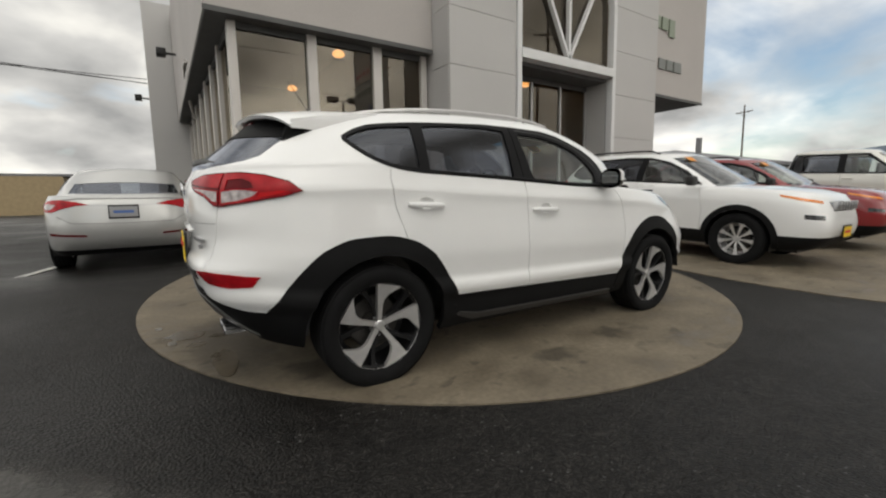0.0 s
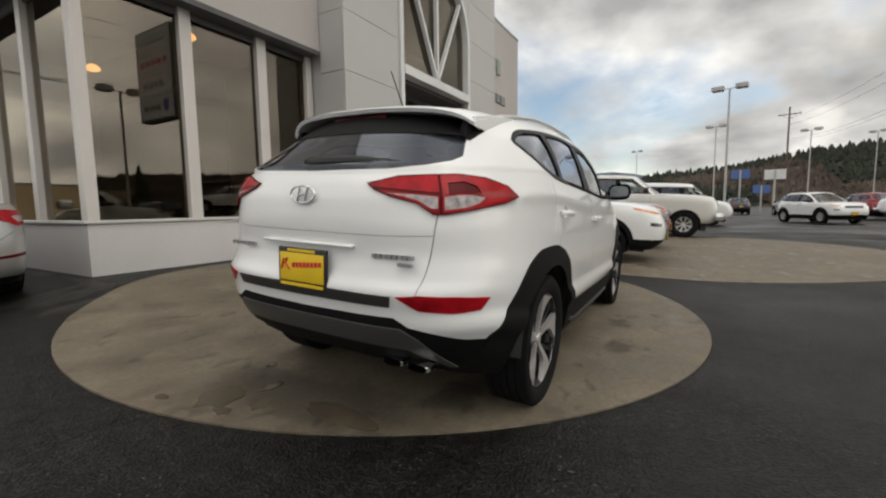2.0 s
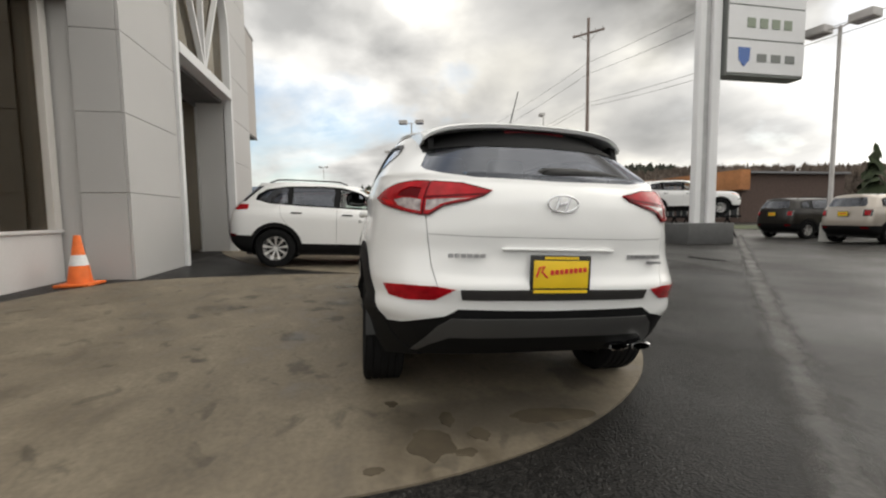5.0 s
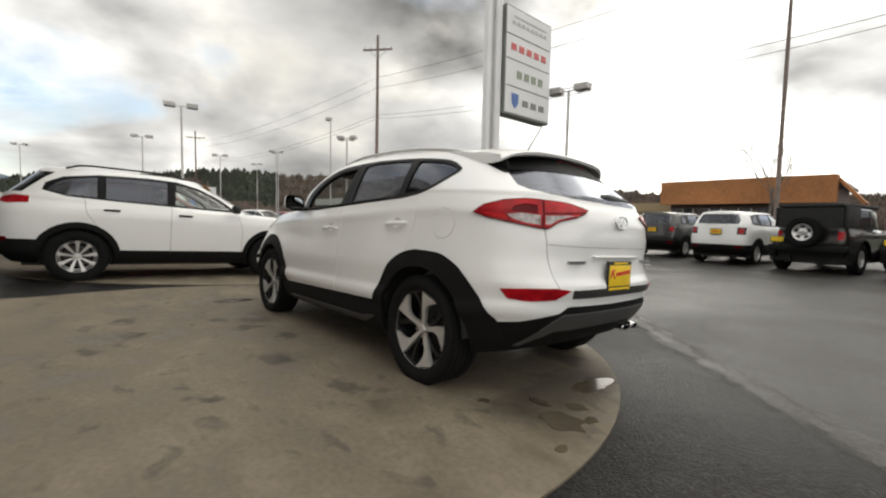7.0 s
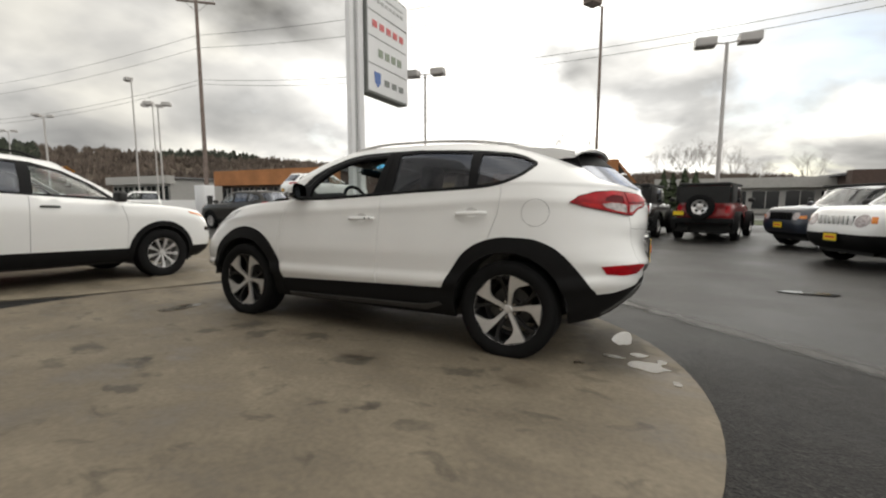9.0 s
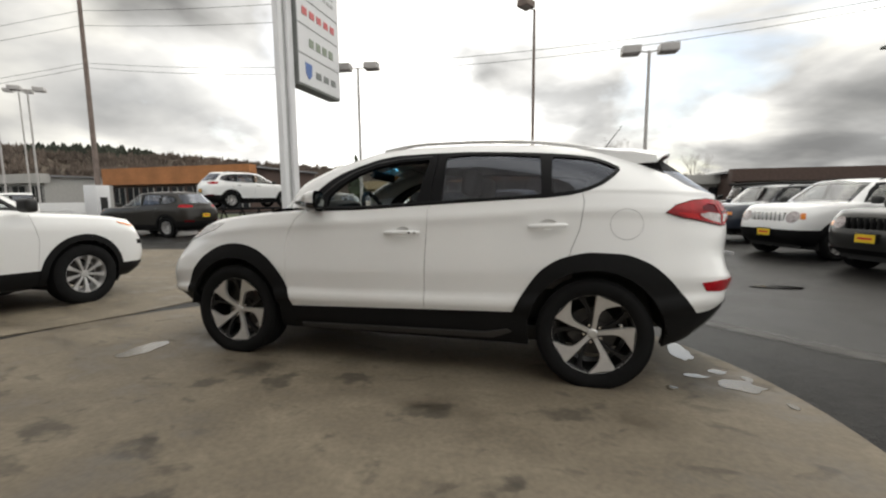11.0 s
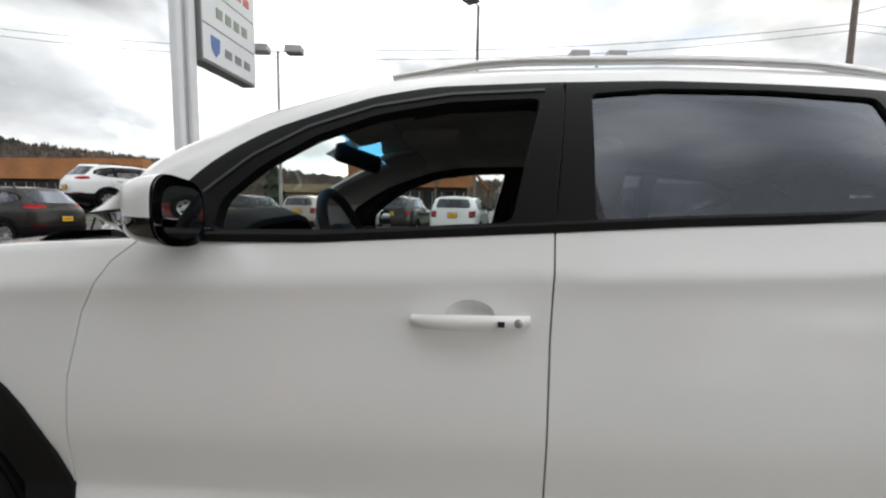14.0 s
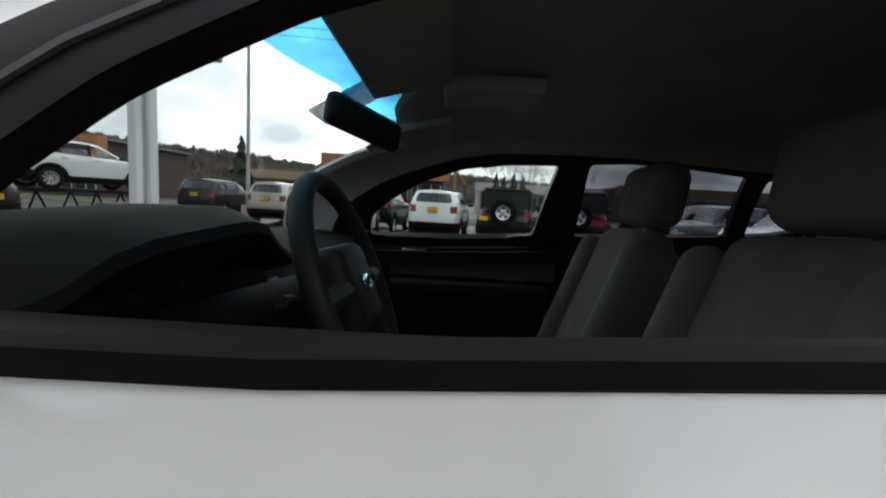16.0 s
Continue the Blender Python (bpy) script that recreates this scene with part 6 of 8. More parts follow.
    # exhaust tips on the right of the car
    for y0, y1 in ((-0.47, -0.36), (-0.60, -0.49)):
        eb = bmesh.new()
        ring = [(0.5, -1), (1, -0.5), (1, 0.5), (0.6, 1), (-0.6, 1), (-1, 0.5), (-1, -0.5), (-0.5, -1)]
        outer, inner = [], []
        cy, hy, cz, hz = (y0 + y1) / 2, (y1 - y0) / 2, 0.381, 0.020
        for a, b in ring:
            outer.append([eb.verts.new((x, cy + a * hy * k, cz + b * hz * k)) for x, k in ((-1.95, 1.0), (-2.095, 1.0), (-2.10, 0.86), (-2.03, 0.84))])
        for a, b in zip(outer, outer[1:] + outer[:1]):
            for j in range(3):
                eb.faces.new((a[j], a[j + 1], b[j + 1], b[j]))
        bmesh.ops.recalc_face_normals(eb, faces=eb.faces)
        part("exhaust_tip", eb, M_CHROME, car, "chrome exhaust tip", 40)
    part("aerial", tube(bmesh.new(), [(-1.42, 0.0, 1.60), (-1.45, 0.0, 1.63), (-1.57, 0.0, 1.80)], [0.012, 0.004, 0.0025], 8), M_BLACK, car, "black roof aerial")
    # cabin
    db = bmesh.new()
    rows = []
    for k in range(-12, 13):
        u = k / 12
        y = 0.80 * u
        hump = (0.085 + 0.10 * (0.40 - y)) * math.exp(-((y - 0.40) / 0.26) ** 6)
        rows.append([db.verts.new(p) for p in ((1.14, y * 0.92, 1.10), (0.98, y, 1.145 + 0.35 * hump), (0.80, y, 1.155 + 0.75 * hump), (0.64, y, 1.145 + hump * 0.9), (0.58, y, 1.125 + hump * 0.85), (0.575, y, 1.11 + hump * 0.8), (0.72, y, 1.07), (0.70, y, 0.80), (0.78, y, 0.55))])
    for a, b in zip(rows, rows[1:]):
        for j in range(8):
            db.faces.new((a[j], a[j + 1], b[j + 1], b[j]))
    bmesh.ops.recalc_face_normals(db, faces=db.faces)
    dash = part("dashboard", db, M_DASH, car, "dark grey dashboard", 50)
    part("instrument_face", boxes((0.69, 0.71, 0.20, 0.52, 1.03, 1.13)), M_GLOSSBLACK, dash)
    part("centre_console_panel", boxes((0.60, 0.74, -0.16, 0.16, 0.80, 1.10), bevel=0.02), M_TRIM, dash)
    part("stack_screen", boxes((0.592, 0.602, -0.10, 0.10, 0.98, 1.07)), M_GLOSSBLACK, dash)
    for y in (0.135, -0.135):
        part("air_vent", boxes((0.588, 0.60, y - 0.022, y + 0.022, 0.96, 1.08), bevel=0.004), M_SILVERTRIM, dash)
    sw = pose(0.36, 0.36, 1.11, 0, -68, 0)
    wb = bmesh.new()
    tube(wb, [(0.185 * math.cos(a), 0.185 * math.sin(a), 0) for a in (2 * math.pi * k / 40 for k in range(41))], 0.017, 10, False)
    bmesh.ops.transform(wb, matrix=sw, verts=wb.verts)
    wheel = part("steering_wheel", wb, M_TRIM, car, "dark leather steering wheel", 60)
    hb = rounded(bmesh.new(), 0, 0, -0.01, 0.075, 0.085, 0.03, 0.025)
    for a, b in (((0.0, 0.08, 0), (0.0, 0.18, 0)), ((0.0, -0.08, 0), (0.0, -0.18, 0)), ((-0.06, 0.0, 0), (-0.18, 0.0, 0))):
        tube(hb, [a, b], [0.022, 0.014], 8)
    bmesh.ops.transform(hb, matrix=sw, verts=hb.verts)
    part("steering_hub", hb, M_TRIM, wheel)
    lb = bmesh.new()
    tube(lb, [(0.012 * math.sin(a), 0.022 * math.cos(a), 0.024) for a in (2 * math.pi * k / 20 for k in range(21))], 0.003, 6, False)
    bmesh.ops.transform(lb, matrix=sw, verts=lb.verts)
    part("steering_badge", lb, M_CHROME, wheel)
    part("steering_column", tube(bmesh.new(), [(0.39, 0.36, 1.10), (0.72, 0.36, 0.98)], [0.045, 0.06], 12), M_TRIM, wheel)
    part("stalk", tube(bmesh.new(), [(0.46, 0.36, 1.08), (0.42, 0.52, 1.11)], 0.01, 8), M_TRIM, wheel)
    part("rear_view_mirror", rounded(bmesh.new(), 0.42, 0.05, 1.445, 0.020, 0.115, 0.038, 0.018, pose(0, 0, 0, 8, 0, -34)), M_TRIM, car, "black rear view mirror")
    part("sensor_cover", rounded(bmesh.new(), 0.47, 0.06, 1.485, 0.07, 0.07, 0.003, 0.002, pose(0, 0, 0, 0, 30, 0), 1), M_SENSOR, car, "grey tinted patch behind the mirror")
    part("window_sticker", rounded(bmesh.new(), 0.43, -0.24, 1.452, 0.045, 0.05, 0.002, 0.0015, pose(0, 0, 0, 0, 32, 0), 1), M_STICKER, car, "amber sticker inside the windscreen")
    part("mirror_stem", tube(bmesh.new(), [(0.44, 0.045, 1.458), (0.50, 0.03, 1.495)], [0.014, 0.026], 8), M_TRIM, car)
    part("overhead_console", rounded(bmesh.new(), 0.12, 0.0, 1.545, 0.12, 0.09, 0.02, 0.015), M_HEADLINER, car)
    for y in (0.36, -0.36):
        part("sun_visor", rounded(bmesh.new(), 0.30, y, 1.50, 0.085, 0.19, 0.012, 0.01, pose(0, 0, 0, 0, 14, 0)), M_HEADLINER, car)
        seat(car, -0.22, y)
    for s in (1, -1):
        part("door_armrest", rounded(bmesh.new(), 0.12, s * 0.755, 0.94, 0.34, 0.045, 0.03, 0.02), M_TRIM, car, "dark door armrest")
        part("door_insert", rounded(bmesh.new(), 0.10, s * 0.786, 1.03, 0.36, 0.008, 0.05, 0.006, seg=2), M_CLOTH, car, "grey cloth door insert")
        part("door_pull", rounded(bmesh.new(), 0.36, s * 0.772, 1.085, 0.055, 0.010, 0.012, 0.007, seg=2), M_SILVERTRIM, car, "silver inner door handle")
    part("rear_bench", rounded(bmesh.new(), -0.95, 0, 0.68, 0.26, 0.62, 0.10, 0.06), M_CLOTH, car, "grey cloth rear bench")
    part("bench_back", rounded(bmesh.new(), -1.27, 0, 1.0, 0.08, 0.62, 0.30, 0.06, pose(0, 0, 0, 0, -18, 0)), M_CLOTH, car)
    for y in (0.40, 0.0, -0.40):
        part("rear_headrest", rounded(bmesh.new(), -1.39, y, 1.34, 0.045, 0.12, 0.07, 0.035), M_CLOTH, car)
    part("centre_console", rounded(bmesh.new(), 0.25, 0, 0.62, 0.45, 0.11, 0.17, 0.04), M_TRIM, car)
    bm.free()
    return car


subject()

# ---- the other vehicles ----
def shape(xr, xf, w, belt, hood, nose, roof, cowl, wst, rbot, rtop, wroof, nr=4.0, nf=5.5, zb=0.28, rise=0.04, flat_roof=0.04):
    """A spec for the shell from the main sizes: ends, half-width, heights of belt, cowl, nose and roof, where the windscreen starts and ends,
    where the rear glass starts and ends."""
    x0 = lerp(xr, xf, 0.32)
    return dict(zb=[(xr, zb + 0.10), (xr + 0.3, zb), (xf - 0.3, zb), (xf, zb + 0.06)],
                belt=[(xr, belt + rise), (lerp(xr, cowl, 0.5), belt + rise * 0.5), (cowl - 0.2, belt - 0.02), (cowl, hood), (lerp(cowl, xf, 0.6), lerp(hood, nose, 0.35)), (xf - 0.05, nose), (xf + 0.1, nose - 0.05)],
                crown=[(cowl - 0.2, 0.02), (cowl, 0.04), (xf - 0.25, 0.04), (xf, 0.0)],
                edge=[(rtop - 0.1, roof - 0.10 - flat_roof), (lerp(rtop, wst, 0.3), roof - 0.05), (lerp(rtop, wst, 0.7), roof - 0.05), (wst + 0.1, roof - 0.11)],
                ridge=[(rtop - 0.1, roof - flat_roof), (lerp(rtop, wst, 0.4), roof), (lerp(rtop, wst, 0.75), roof - 0.005), (wst + 0.1, roof - 0.05)],
                low=[(0.0, w * 0.90, xr + 0.20, xf - 0.18, nr, nf, x0), (0.15, w * 0.965, xr + 0.03, xf - 0.04, nr, nf, x0), (0.4, w * 0.985, xr, xf, nr, nf, x0), (0.8, w, xr + 0.03, xf - 0.06, nr * 0.9, nf * 0.95, x0), (1.0, w * 0.955, rbot, xf - 0.16, nr * 0.8, nf * 0.9, x0)],
                up=[(0.0, w * 0.955, rbot, cowl, nr * 0.8, nf * 0.9, x0), (0.5, lerp(w * 0.95, wroof + 0.06, 0.5), lerp(rbot, rtop, 0.5), lerp(cowl, wst, 0.5), nr * 0.75, nf * 0.85, x0), (0.85, wroof + 0.055, lerp(rbot, rtop, 0.85), lerp(cowl, wst, 0.85), nr * 0.72, nf * 0.8, x0), (1.0, wroof, rtop, wst, nr * 0.7, nf * 0.75, x0)],
                around=60, levels=(16, 9, 5, 6), mid=(xr + xf) / 2)


def simple_wheel(parent, x, y, s, r, rim, spokes, mat_rim, width=0.22, cover=False):
    w = part("wheel", lathe(bmesh.new(), [(rim * 0.80, -0.08), (rim * 0.95, -0.09), (rim * 0.95, 0.06), (rim, 0.085), (rim * 0.97, 0.09), (rim * 0.93, 0.06), (rim * 0.9, -0.02)], 36), mat_rim, parent)
    w.matrix_local = pose(x, s * y, r, 0, 17 * (x > 0), 0) @ (pose(0, 0, 0, 0, 0, 180) if s < 0 else Matrix())
    part("tyre", tyre(bmesh.new(), r, rim, width), M_TYRE, w, "black rubber tyre", 50)
    part("brake_disc", lathe(bmesh.new(), [(0.0, 0.0), (rim * 0.66, 0.0), (rim * 0.66, -0.03), (0.0, -0.03)], 24), M_BRAKE, w)
    for k in range(spokes):
        a = 360 / spokes * k
        h = 130 / spokes
        part("spoke", polar(bmesh.new(), [(rim * 0.10, a - h * 2, a + h * 2, 0.050), (rim * 0.35, a - h * 0.62, a + h * 0.62, 0.062), (rim * 0.75, a - h * 0.42, a + h * 0.42, 0.068), (rim * 0.95, a - h * 0.60, a + h * 0.60, 0.072)], 0.025, 1.0), mat_rim, w, smooth=30)
    part("hub_cap", lathe(bmesh.new(), [(0.0, 0.066), (rim * 0.16, 0.064), (rim * 0.19, 0.05)], 16), mat_rim, w)
    return w


CUT_SHELLS = {}


def vehicle(name, label, category, place, sp, paint, wheels, dlo, panes, lamps=(), clad=None, clad_rear=None, arch=0.0, plate=None, mirror=None, tint=(False, True, True), rim_mat=None, rear_glass=None, wind=None, grille=None, handles=(), gaps=(), plate_r=None, plate_f=None, rails=False, spokes=7, plate_dark=False, fog=None):
    """wheels: (x rear, x front, y, radius, rim). dlo and panes: polygons in side view. lamps: (part name, view, polygon, material). clad: height under
    which the sides are black plastic, or None. arch: width of black arch trims."""
    car = empty(name, place)
    tagged(car, label, category)
    xr, xf, wy, r, rim = wheels
    cuts = [("hole", "side", arc(x, r, r + 0.055, 0, 360, 28)[:-1]) for x in (xr, xf)]
    for i, (nm, view, poly, m) in enumerate(lamps):
        cuts.append(("lamp%d" % i, view, poly))
    if arch:
        for x in (xr, xf):
            cuts.append(("arch_f" if x > 0 else "arch_r", "side", arc(x, r, r + 0.055 + arch, 0, 360, 28)[:-1], lambda c: c.z > 0.2))
    if rear_glass:
        cuts.append(("glass_r", "rear", rear_glass, lambda c: c.x < xr))
    if wind:
        cuts.append(("wind", "front", wind, lambda c: c.x < sp["up"][0][3] + 0.02 and c.x > -0.5))
    for i, p in enumerate(panes):
        cuts.append(("pane%d" % i, "side", p))
    cuts.append(("dlo", "side", dlo))
    for i, gp in enumerate(gaps):
        cuts.append(("gap%d" % i, "side", strip(gp, 0.006)))
    if clad:
        lo, hi = sp["low"][2][2] - 0.1, sp["low"][2][3] + 0.1
        low = [(lo, clad), (hi, clad), (hi, 0), (lo, 0)]
        cuts.append(("clad_m", "side", low, lambda c: xr < c.x < xf))
        cuts.append(("clad_f", "side", low, lambda c: c.x >= xf))
        cuts.append(("clad_r", "side", low, lambda c: c.x <= xr))
        zr = clad_rear or clad
        cuts.append(("clad_r", "rear", [(-0.01, zr), (0.86, zr), (1.2, clad), (1.2, 0), (-0.01, 0)]))
        cuts.append(("clad_f", "front", [(-0.01, clad), (1.2, clad), (1.2, 0), (-0.01, 0)]))
    if grille:
        cuts.append(("grille", "front", grille, lambda c: c.x > xf))
    if id(sp) not in CUT_SHELLS:
        bm = car_shell(sp)
        CUT_SHELLS[id(sp)] = (bm, regions(bm, cuts, "body"))
    bm, R = CUT_SHELLS[id(sp)]
    g = lambda k: R.get(k, [])
    panel("body", bm, g("body"), paint, car, rim=0.01)
    for k, nm in (("clad_f", "front_bumper_trim"), ("clad_r", "rear_bumper_trim")):
        if g(k):
            panel(nm, bm, g(k), M_CLAD, car, lift=0.006, rim=0.02, label="black plastic lower bumper")
    if g("grille"):
        panel("grille", bm, g("grille"), M_GLOSSBLACK, car, lift=-0.01, rim=0)
    if g("glass_r"):
        panel("rear_window", bm, g("glass_r"), M_PRIVACY, car, lift=-0.004, rim=0, label="dark rear window")
    if g("wind"):
        panel("windscreen", bm, g("wind"), M_GLASS, car, lift=-0.004, rim=0, label="clear windscreen")
    for s in (1, -1):
        for i, (nm, view, poly, m) in enumerate(lamps):
            if g("lamp%d" % i):
                panel(nm, bm, g("lamp%d" % i), m, car, s, lift=0.006, rim=0.02)
        for i in range(len(gaps)):
            if g("gap%d" % i):
                panel("panel_gap", bm, g("gap%d" % i), M_SEAMSHADE, car, s, lift=-0.008, rim=0)
        if g("clad_m"):
            panel("side_sill", bm, g("clad_m"), M_CLAD, car, s, lift=0.006, rim=0.02, label="black plastic sill")
        for k in ("arch_f", "arch_r"):
            if g(k):
                panel("wheel_arch", bm, g(k), M_CLAD, car, s, lift=0.012, rim=0.03, label="black wheel arch trim")
        panel("window_frame", bm, g("dlo"), M_FRAME, car, s, rim=0.02)
        for i, p in enumerate(panes):
            if g("pane%d" % i):
                panel("side_window", bm, g("pane%d" % i), M_PRIVACY if tint[min(i, len(tint) - 1)] else M_GLASS, car, s, lift=-0.005, rim=0)
        for x in (xr, xf):
            simple_wheel(car, x, wy, s, r, rim, spokes, rim_mat or M_ALLOY)
            wb = bmesh.new()
            rows = []
            for k in range(13):
                a = radians(lerp(-20, 200, k / 12))
                rows.append([wb.verts.new((x + (r + 0.06) * math.cos(a), s * y, r + (r + 0.06) * math.sin(a))) for y in (wy - 0.35, wy + 0.06)])
            for a, b in zip(rows, rows[1:]):
                wb.faces.new((a[0], a[1], b[1], b[0]))
            wb.faces.new([q[0] for q in rows])
            part("wheel_well", wb, M_BLACK, car, smooth=60)
        if mirror:
            mx, my, mz, mm = mirror
            part("door_mirror", rounded(bmesh.new(), mx, s * my, mz, 0.06, 0.10, 0.075, 0.045), mm, car)
        for hx, hy, hz, hm in handles:
            part("door_handle", rounded(bmesh.new(), hx, s * hy, hz, 0.10, 0.014, 0.014, 0.010, seg=2), hm, car)
        if rails:
            pts = [(lerp(sp["up"][-1][2] + 0.25, sp["up"][-1][3] - 0.25, k / 10), s * sp["up"][-1][1] * 0.93, curve(sp["edge"], lerp(sp["up"][-1][2] + 0.25, sp["up"][-1][3] - 0.25, k / 10)) + 0.02 + 0.035 * min(1, k, 10 - k)) for k in range(11)]
            part("roof_rail", tube(bmesh.new(), pts, 0.014, 6), M_CLAD, car)
    part("underbody", boxes((sp["low"][0][2] + 0.15, sp["low"][0][3] - 0.15, -wy + 0.22, wy - 0.22, 0.22, 0.42)), M_BLACK, car)
    xm = (sp["up"][0][2] + sp["up"][0][3]) / 2
    # dark cabin with seats, seen through the glass
    part("cabin_floor", boxes((sp["up"][0][2] + 0.15, sp["up"][0][3] - 0.1, -wy + 0.1, wy - 0.1, 0.42, 0.62)), M_TRIM, car)
    for x in (xm + 0.35, xm - 0.55):
        for y in (-0.36, 0.36):
            part("seat_back", rounded(bmesh.new(), x, y, 0.95, 0.07, 0.21, 0.32, 0.06, pose(0, 0, 0, 0, -15, 0), 2), M_TRIM, car)
            part("headrest", rounded(bmesh.new(), x - 0.11, y, min(1.36, sp["ridge"][1][1] - 0.24), 0.05, 0.12, 0.08, 0.045, None, 2), M_TRIM, car)
    part("dashboard", rounded(bmesh.new(), sp["up"][0][3] - 0.32, 0, sp["belt"][2][1] - 0.10, 0.22, wy - 0.16, 0.10, 0.06, None, 2), M_TRIM, car)
    for spec, x in ((plate_r, -1), (plate_f, 1)):
        if spec:
            px, pz, m = spec
            p = part("number_plate", boxes((px - 0.008, px + 0.008, -0.165, 0.165, pz - 0.09, pz + 0.09), bevel=0.003), M_BLACK, car)
            part("plate_face", boxes((px - 0.012, px + 0.012, -0.152, 0.152, pz - 0.068, pz + 0.068)), m, p)
            part("plate_bar", boxes((px - 0.0135, px + 0.0135, -0.11, 0.11, pz - 0.018, pz + 0.018)), M_REDINK if m is M_YELLOW else M_SIGNBLUE, p)
    return car


def on_ground(x, y, a):
    """A pose on the ground, leaning with the slope that lies under x, y."""
    s = (gz(y + 0.8) - gz(y - 0.8)) / 1.6
    return pose(x, y, gz(y, x) + 0.006, math.degrees(math.atan(s))) @ pose(0, 0, 0, 0, 0, a)


# mid-size crossover, used in white on the next pad and in other paints further off
CROSS = shape(-2.27, 2.34, 0.925, 1.12, 1.10, 0.97, 1.69, 1.12, 0.25, -2.14, -1.72, 0.66, 4.2, 7.0, 0.28, 0.06)
CROSS_DLO = [(0.82, 1.13), (0.0, 1.155), (-0.9, 1.185), (-1.45, 1.215), (-1.72, 1.29), (-1.68, 1.40), (-1.5, 1.50), (-1.1, 1.565), (-0.5, 1.59), (-0.1, 1.575), (0.22, 1.50), (0.55, 1.34)]
CROSS_PANES = [[(0.70, 1.17), (-0.14, 1.19), (-0.12, 1.54), (0.18, 1.475), (0.48, 1.34)], [(-0.26, 1.195), (-1.02, 1.215), (-1.02, 1.545), (-0.5, 1.56), (-0.24, 1.55)], [(-1.12, 1.225), (-1.44, 1.24), (-1.66, 1.30), (-1.62, 1.39), (-1.47, 1.475), (-1.12, 1.535)]]
CROSS_LAMPS = [("tail_lamp", "rearq", [(-1.72, 1.16), (-1.40, 1.20), (-1.10, 1.19), (-1.05, 1.10), (-1.40, 1.08), (-1.70, 1.11)], M_REDLENS),
               ("turn_lamp", "frontq", [(-0.98, 1.01), (-1.30, 0.965), (-1.62, 0.93), (-1.62, 0.90), (-1.30, 0.93), (-1.0, 0.98)], M_ORANGE),
               ("headlamp", "frontq", [(-1.30, 0.76), (-1.62, 0.745), (-1.62, 0.69), (-1.30, 0.70)], M_GLOSSBLACK),
               ("rear_reflector", "rearq", [(-1.75, 0.62), (-1.3, 0.63), (-1.3, 0.58), (-1.75, 0.57)], M_REDDEEP)]
CROSS_GAPS = [[(0.86, 0.42), (0.88, 0.8), (0.80, 1.13)], [(-0.2, 0.42), (-0.2, 0.9), (-0.19, 1.17)], [(-1.26, 1.20), (-1.24, 1.0), (-1.08, 0.75)]]


def crossover(place, label, paint, plates=True, front=True):
    return vehicle("car", label, "car", place, CROSS, paint, (-1.33, 1.37, 0.80, 0.365, 0.235), CROSS_DLO, CROSS_PANES, CROSS_LAMPS, clad=0.46, clad_rear=0.60, arch=0.075,
                   mirror=(0.74, 1.0, 1.19, M_BLACK), rear_glass=[(-0.01, 1.25), (0.62, 1.25), (0.56, 1.56), (-0.01, 1.585)], wind=[(-0.01, 1.05), (0.76, 1.05), (0.62, 1.56), (-0.01, 1.63)],
                   grille=[(-0.01, 0.80), (0.42, 0.80), (0.44, 0.92), (-0.01, 0.93)], handles=((0.0, 0.925, 1.03, M_BLACK), (-0.95, 0.92, 1.05, M_BLACK)), gaps=CROSS_GAPS,
                   plate_r=(-2.285, 0.80, M_YELLOW), plate_f=(2.345, 0.52, M_YELLOW), rails=True, spokes=9)


pad_car = crossover(on_ground(5.41, 1.13, -90), "white mid-size crossover with black lower trim, parked on the second pad", M_PAINT)
red_car = crossover(on_ground(8.35, 1.15, -90), "red crossover parked beside the white one on the pad", M_REDPAINT)
crossover(on_ground(13.95, -9.55, -2), "dark bronze crossover with alloy wheels standing on the lot", M_OLIVEPAINT)
for c in (pad_car, red_car):
    st = boxes((-0.06, 0.06, -0.11, 0.11, -0.003, 0.003))
    bmesh.ops.transform(st, matrix=pose(0.40, -0.40, 1.545, 0, 33, 0), verts=st.verts)
    part("window_sticker", st, M_STICKER, c, "orange price sticker on the windscreen")
RAMP = pose(13.7, -14.3, 0.91, 0, 0, -112)
crossover(RAMP, "white crossover raised on a steel display ramp", M_PAINT)
ramp = empty("display_ramp", pose(13.7, -14.3, -0.077, 0, 0, -112))
tagged(ramp, "black steel display ramp carrying the white car", "ramp")
for s in (-1, 1):
    part("track", boxes((-2.2, 2.2, s * 0.8 - 0.16, s * 0.8 + 0.16, 0.90, 0.985)), M_CLAD, ramp)
    for x in (-1.7, 0.0, 1.7):
        part("leg", tube(bmesh.new(), [(x - 0.35, s * 0.85, 0), (x, s * 0.8, 0.92)], 0.035, 6), M_CLAD, ramp)
        part("leg", tube(bmesh.new(), [(x + 0.35, s * 0.85, 0), (x, s * 0.8, 0.92)], 0.035, 6), M_CLAD, ramp)

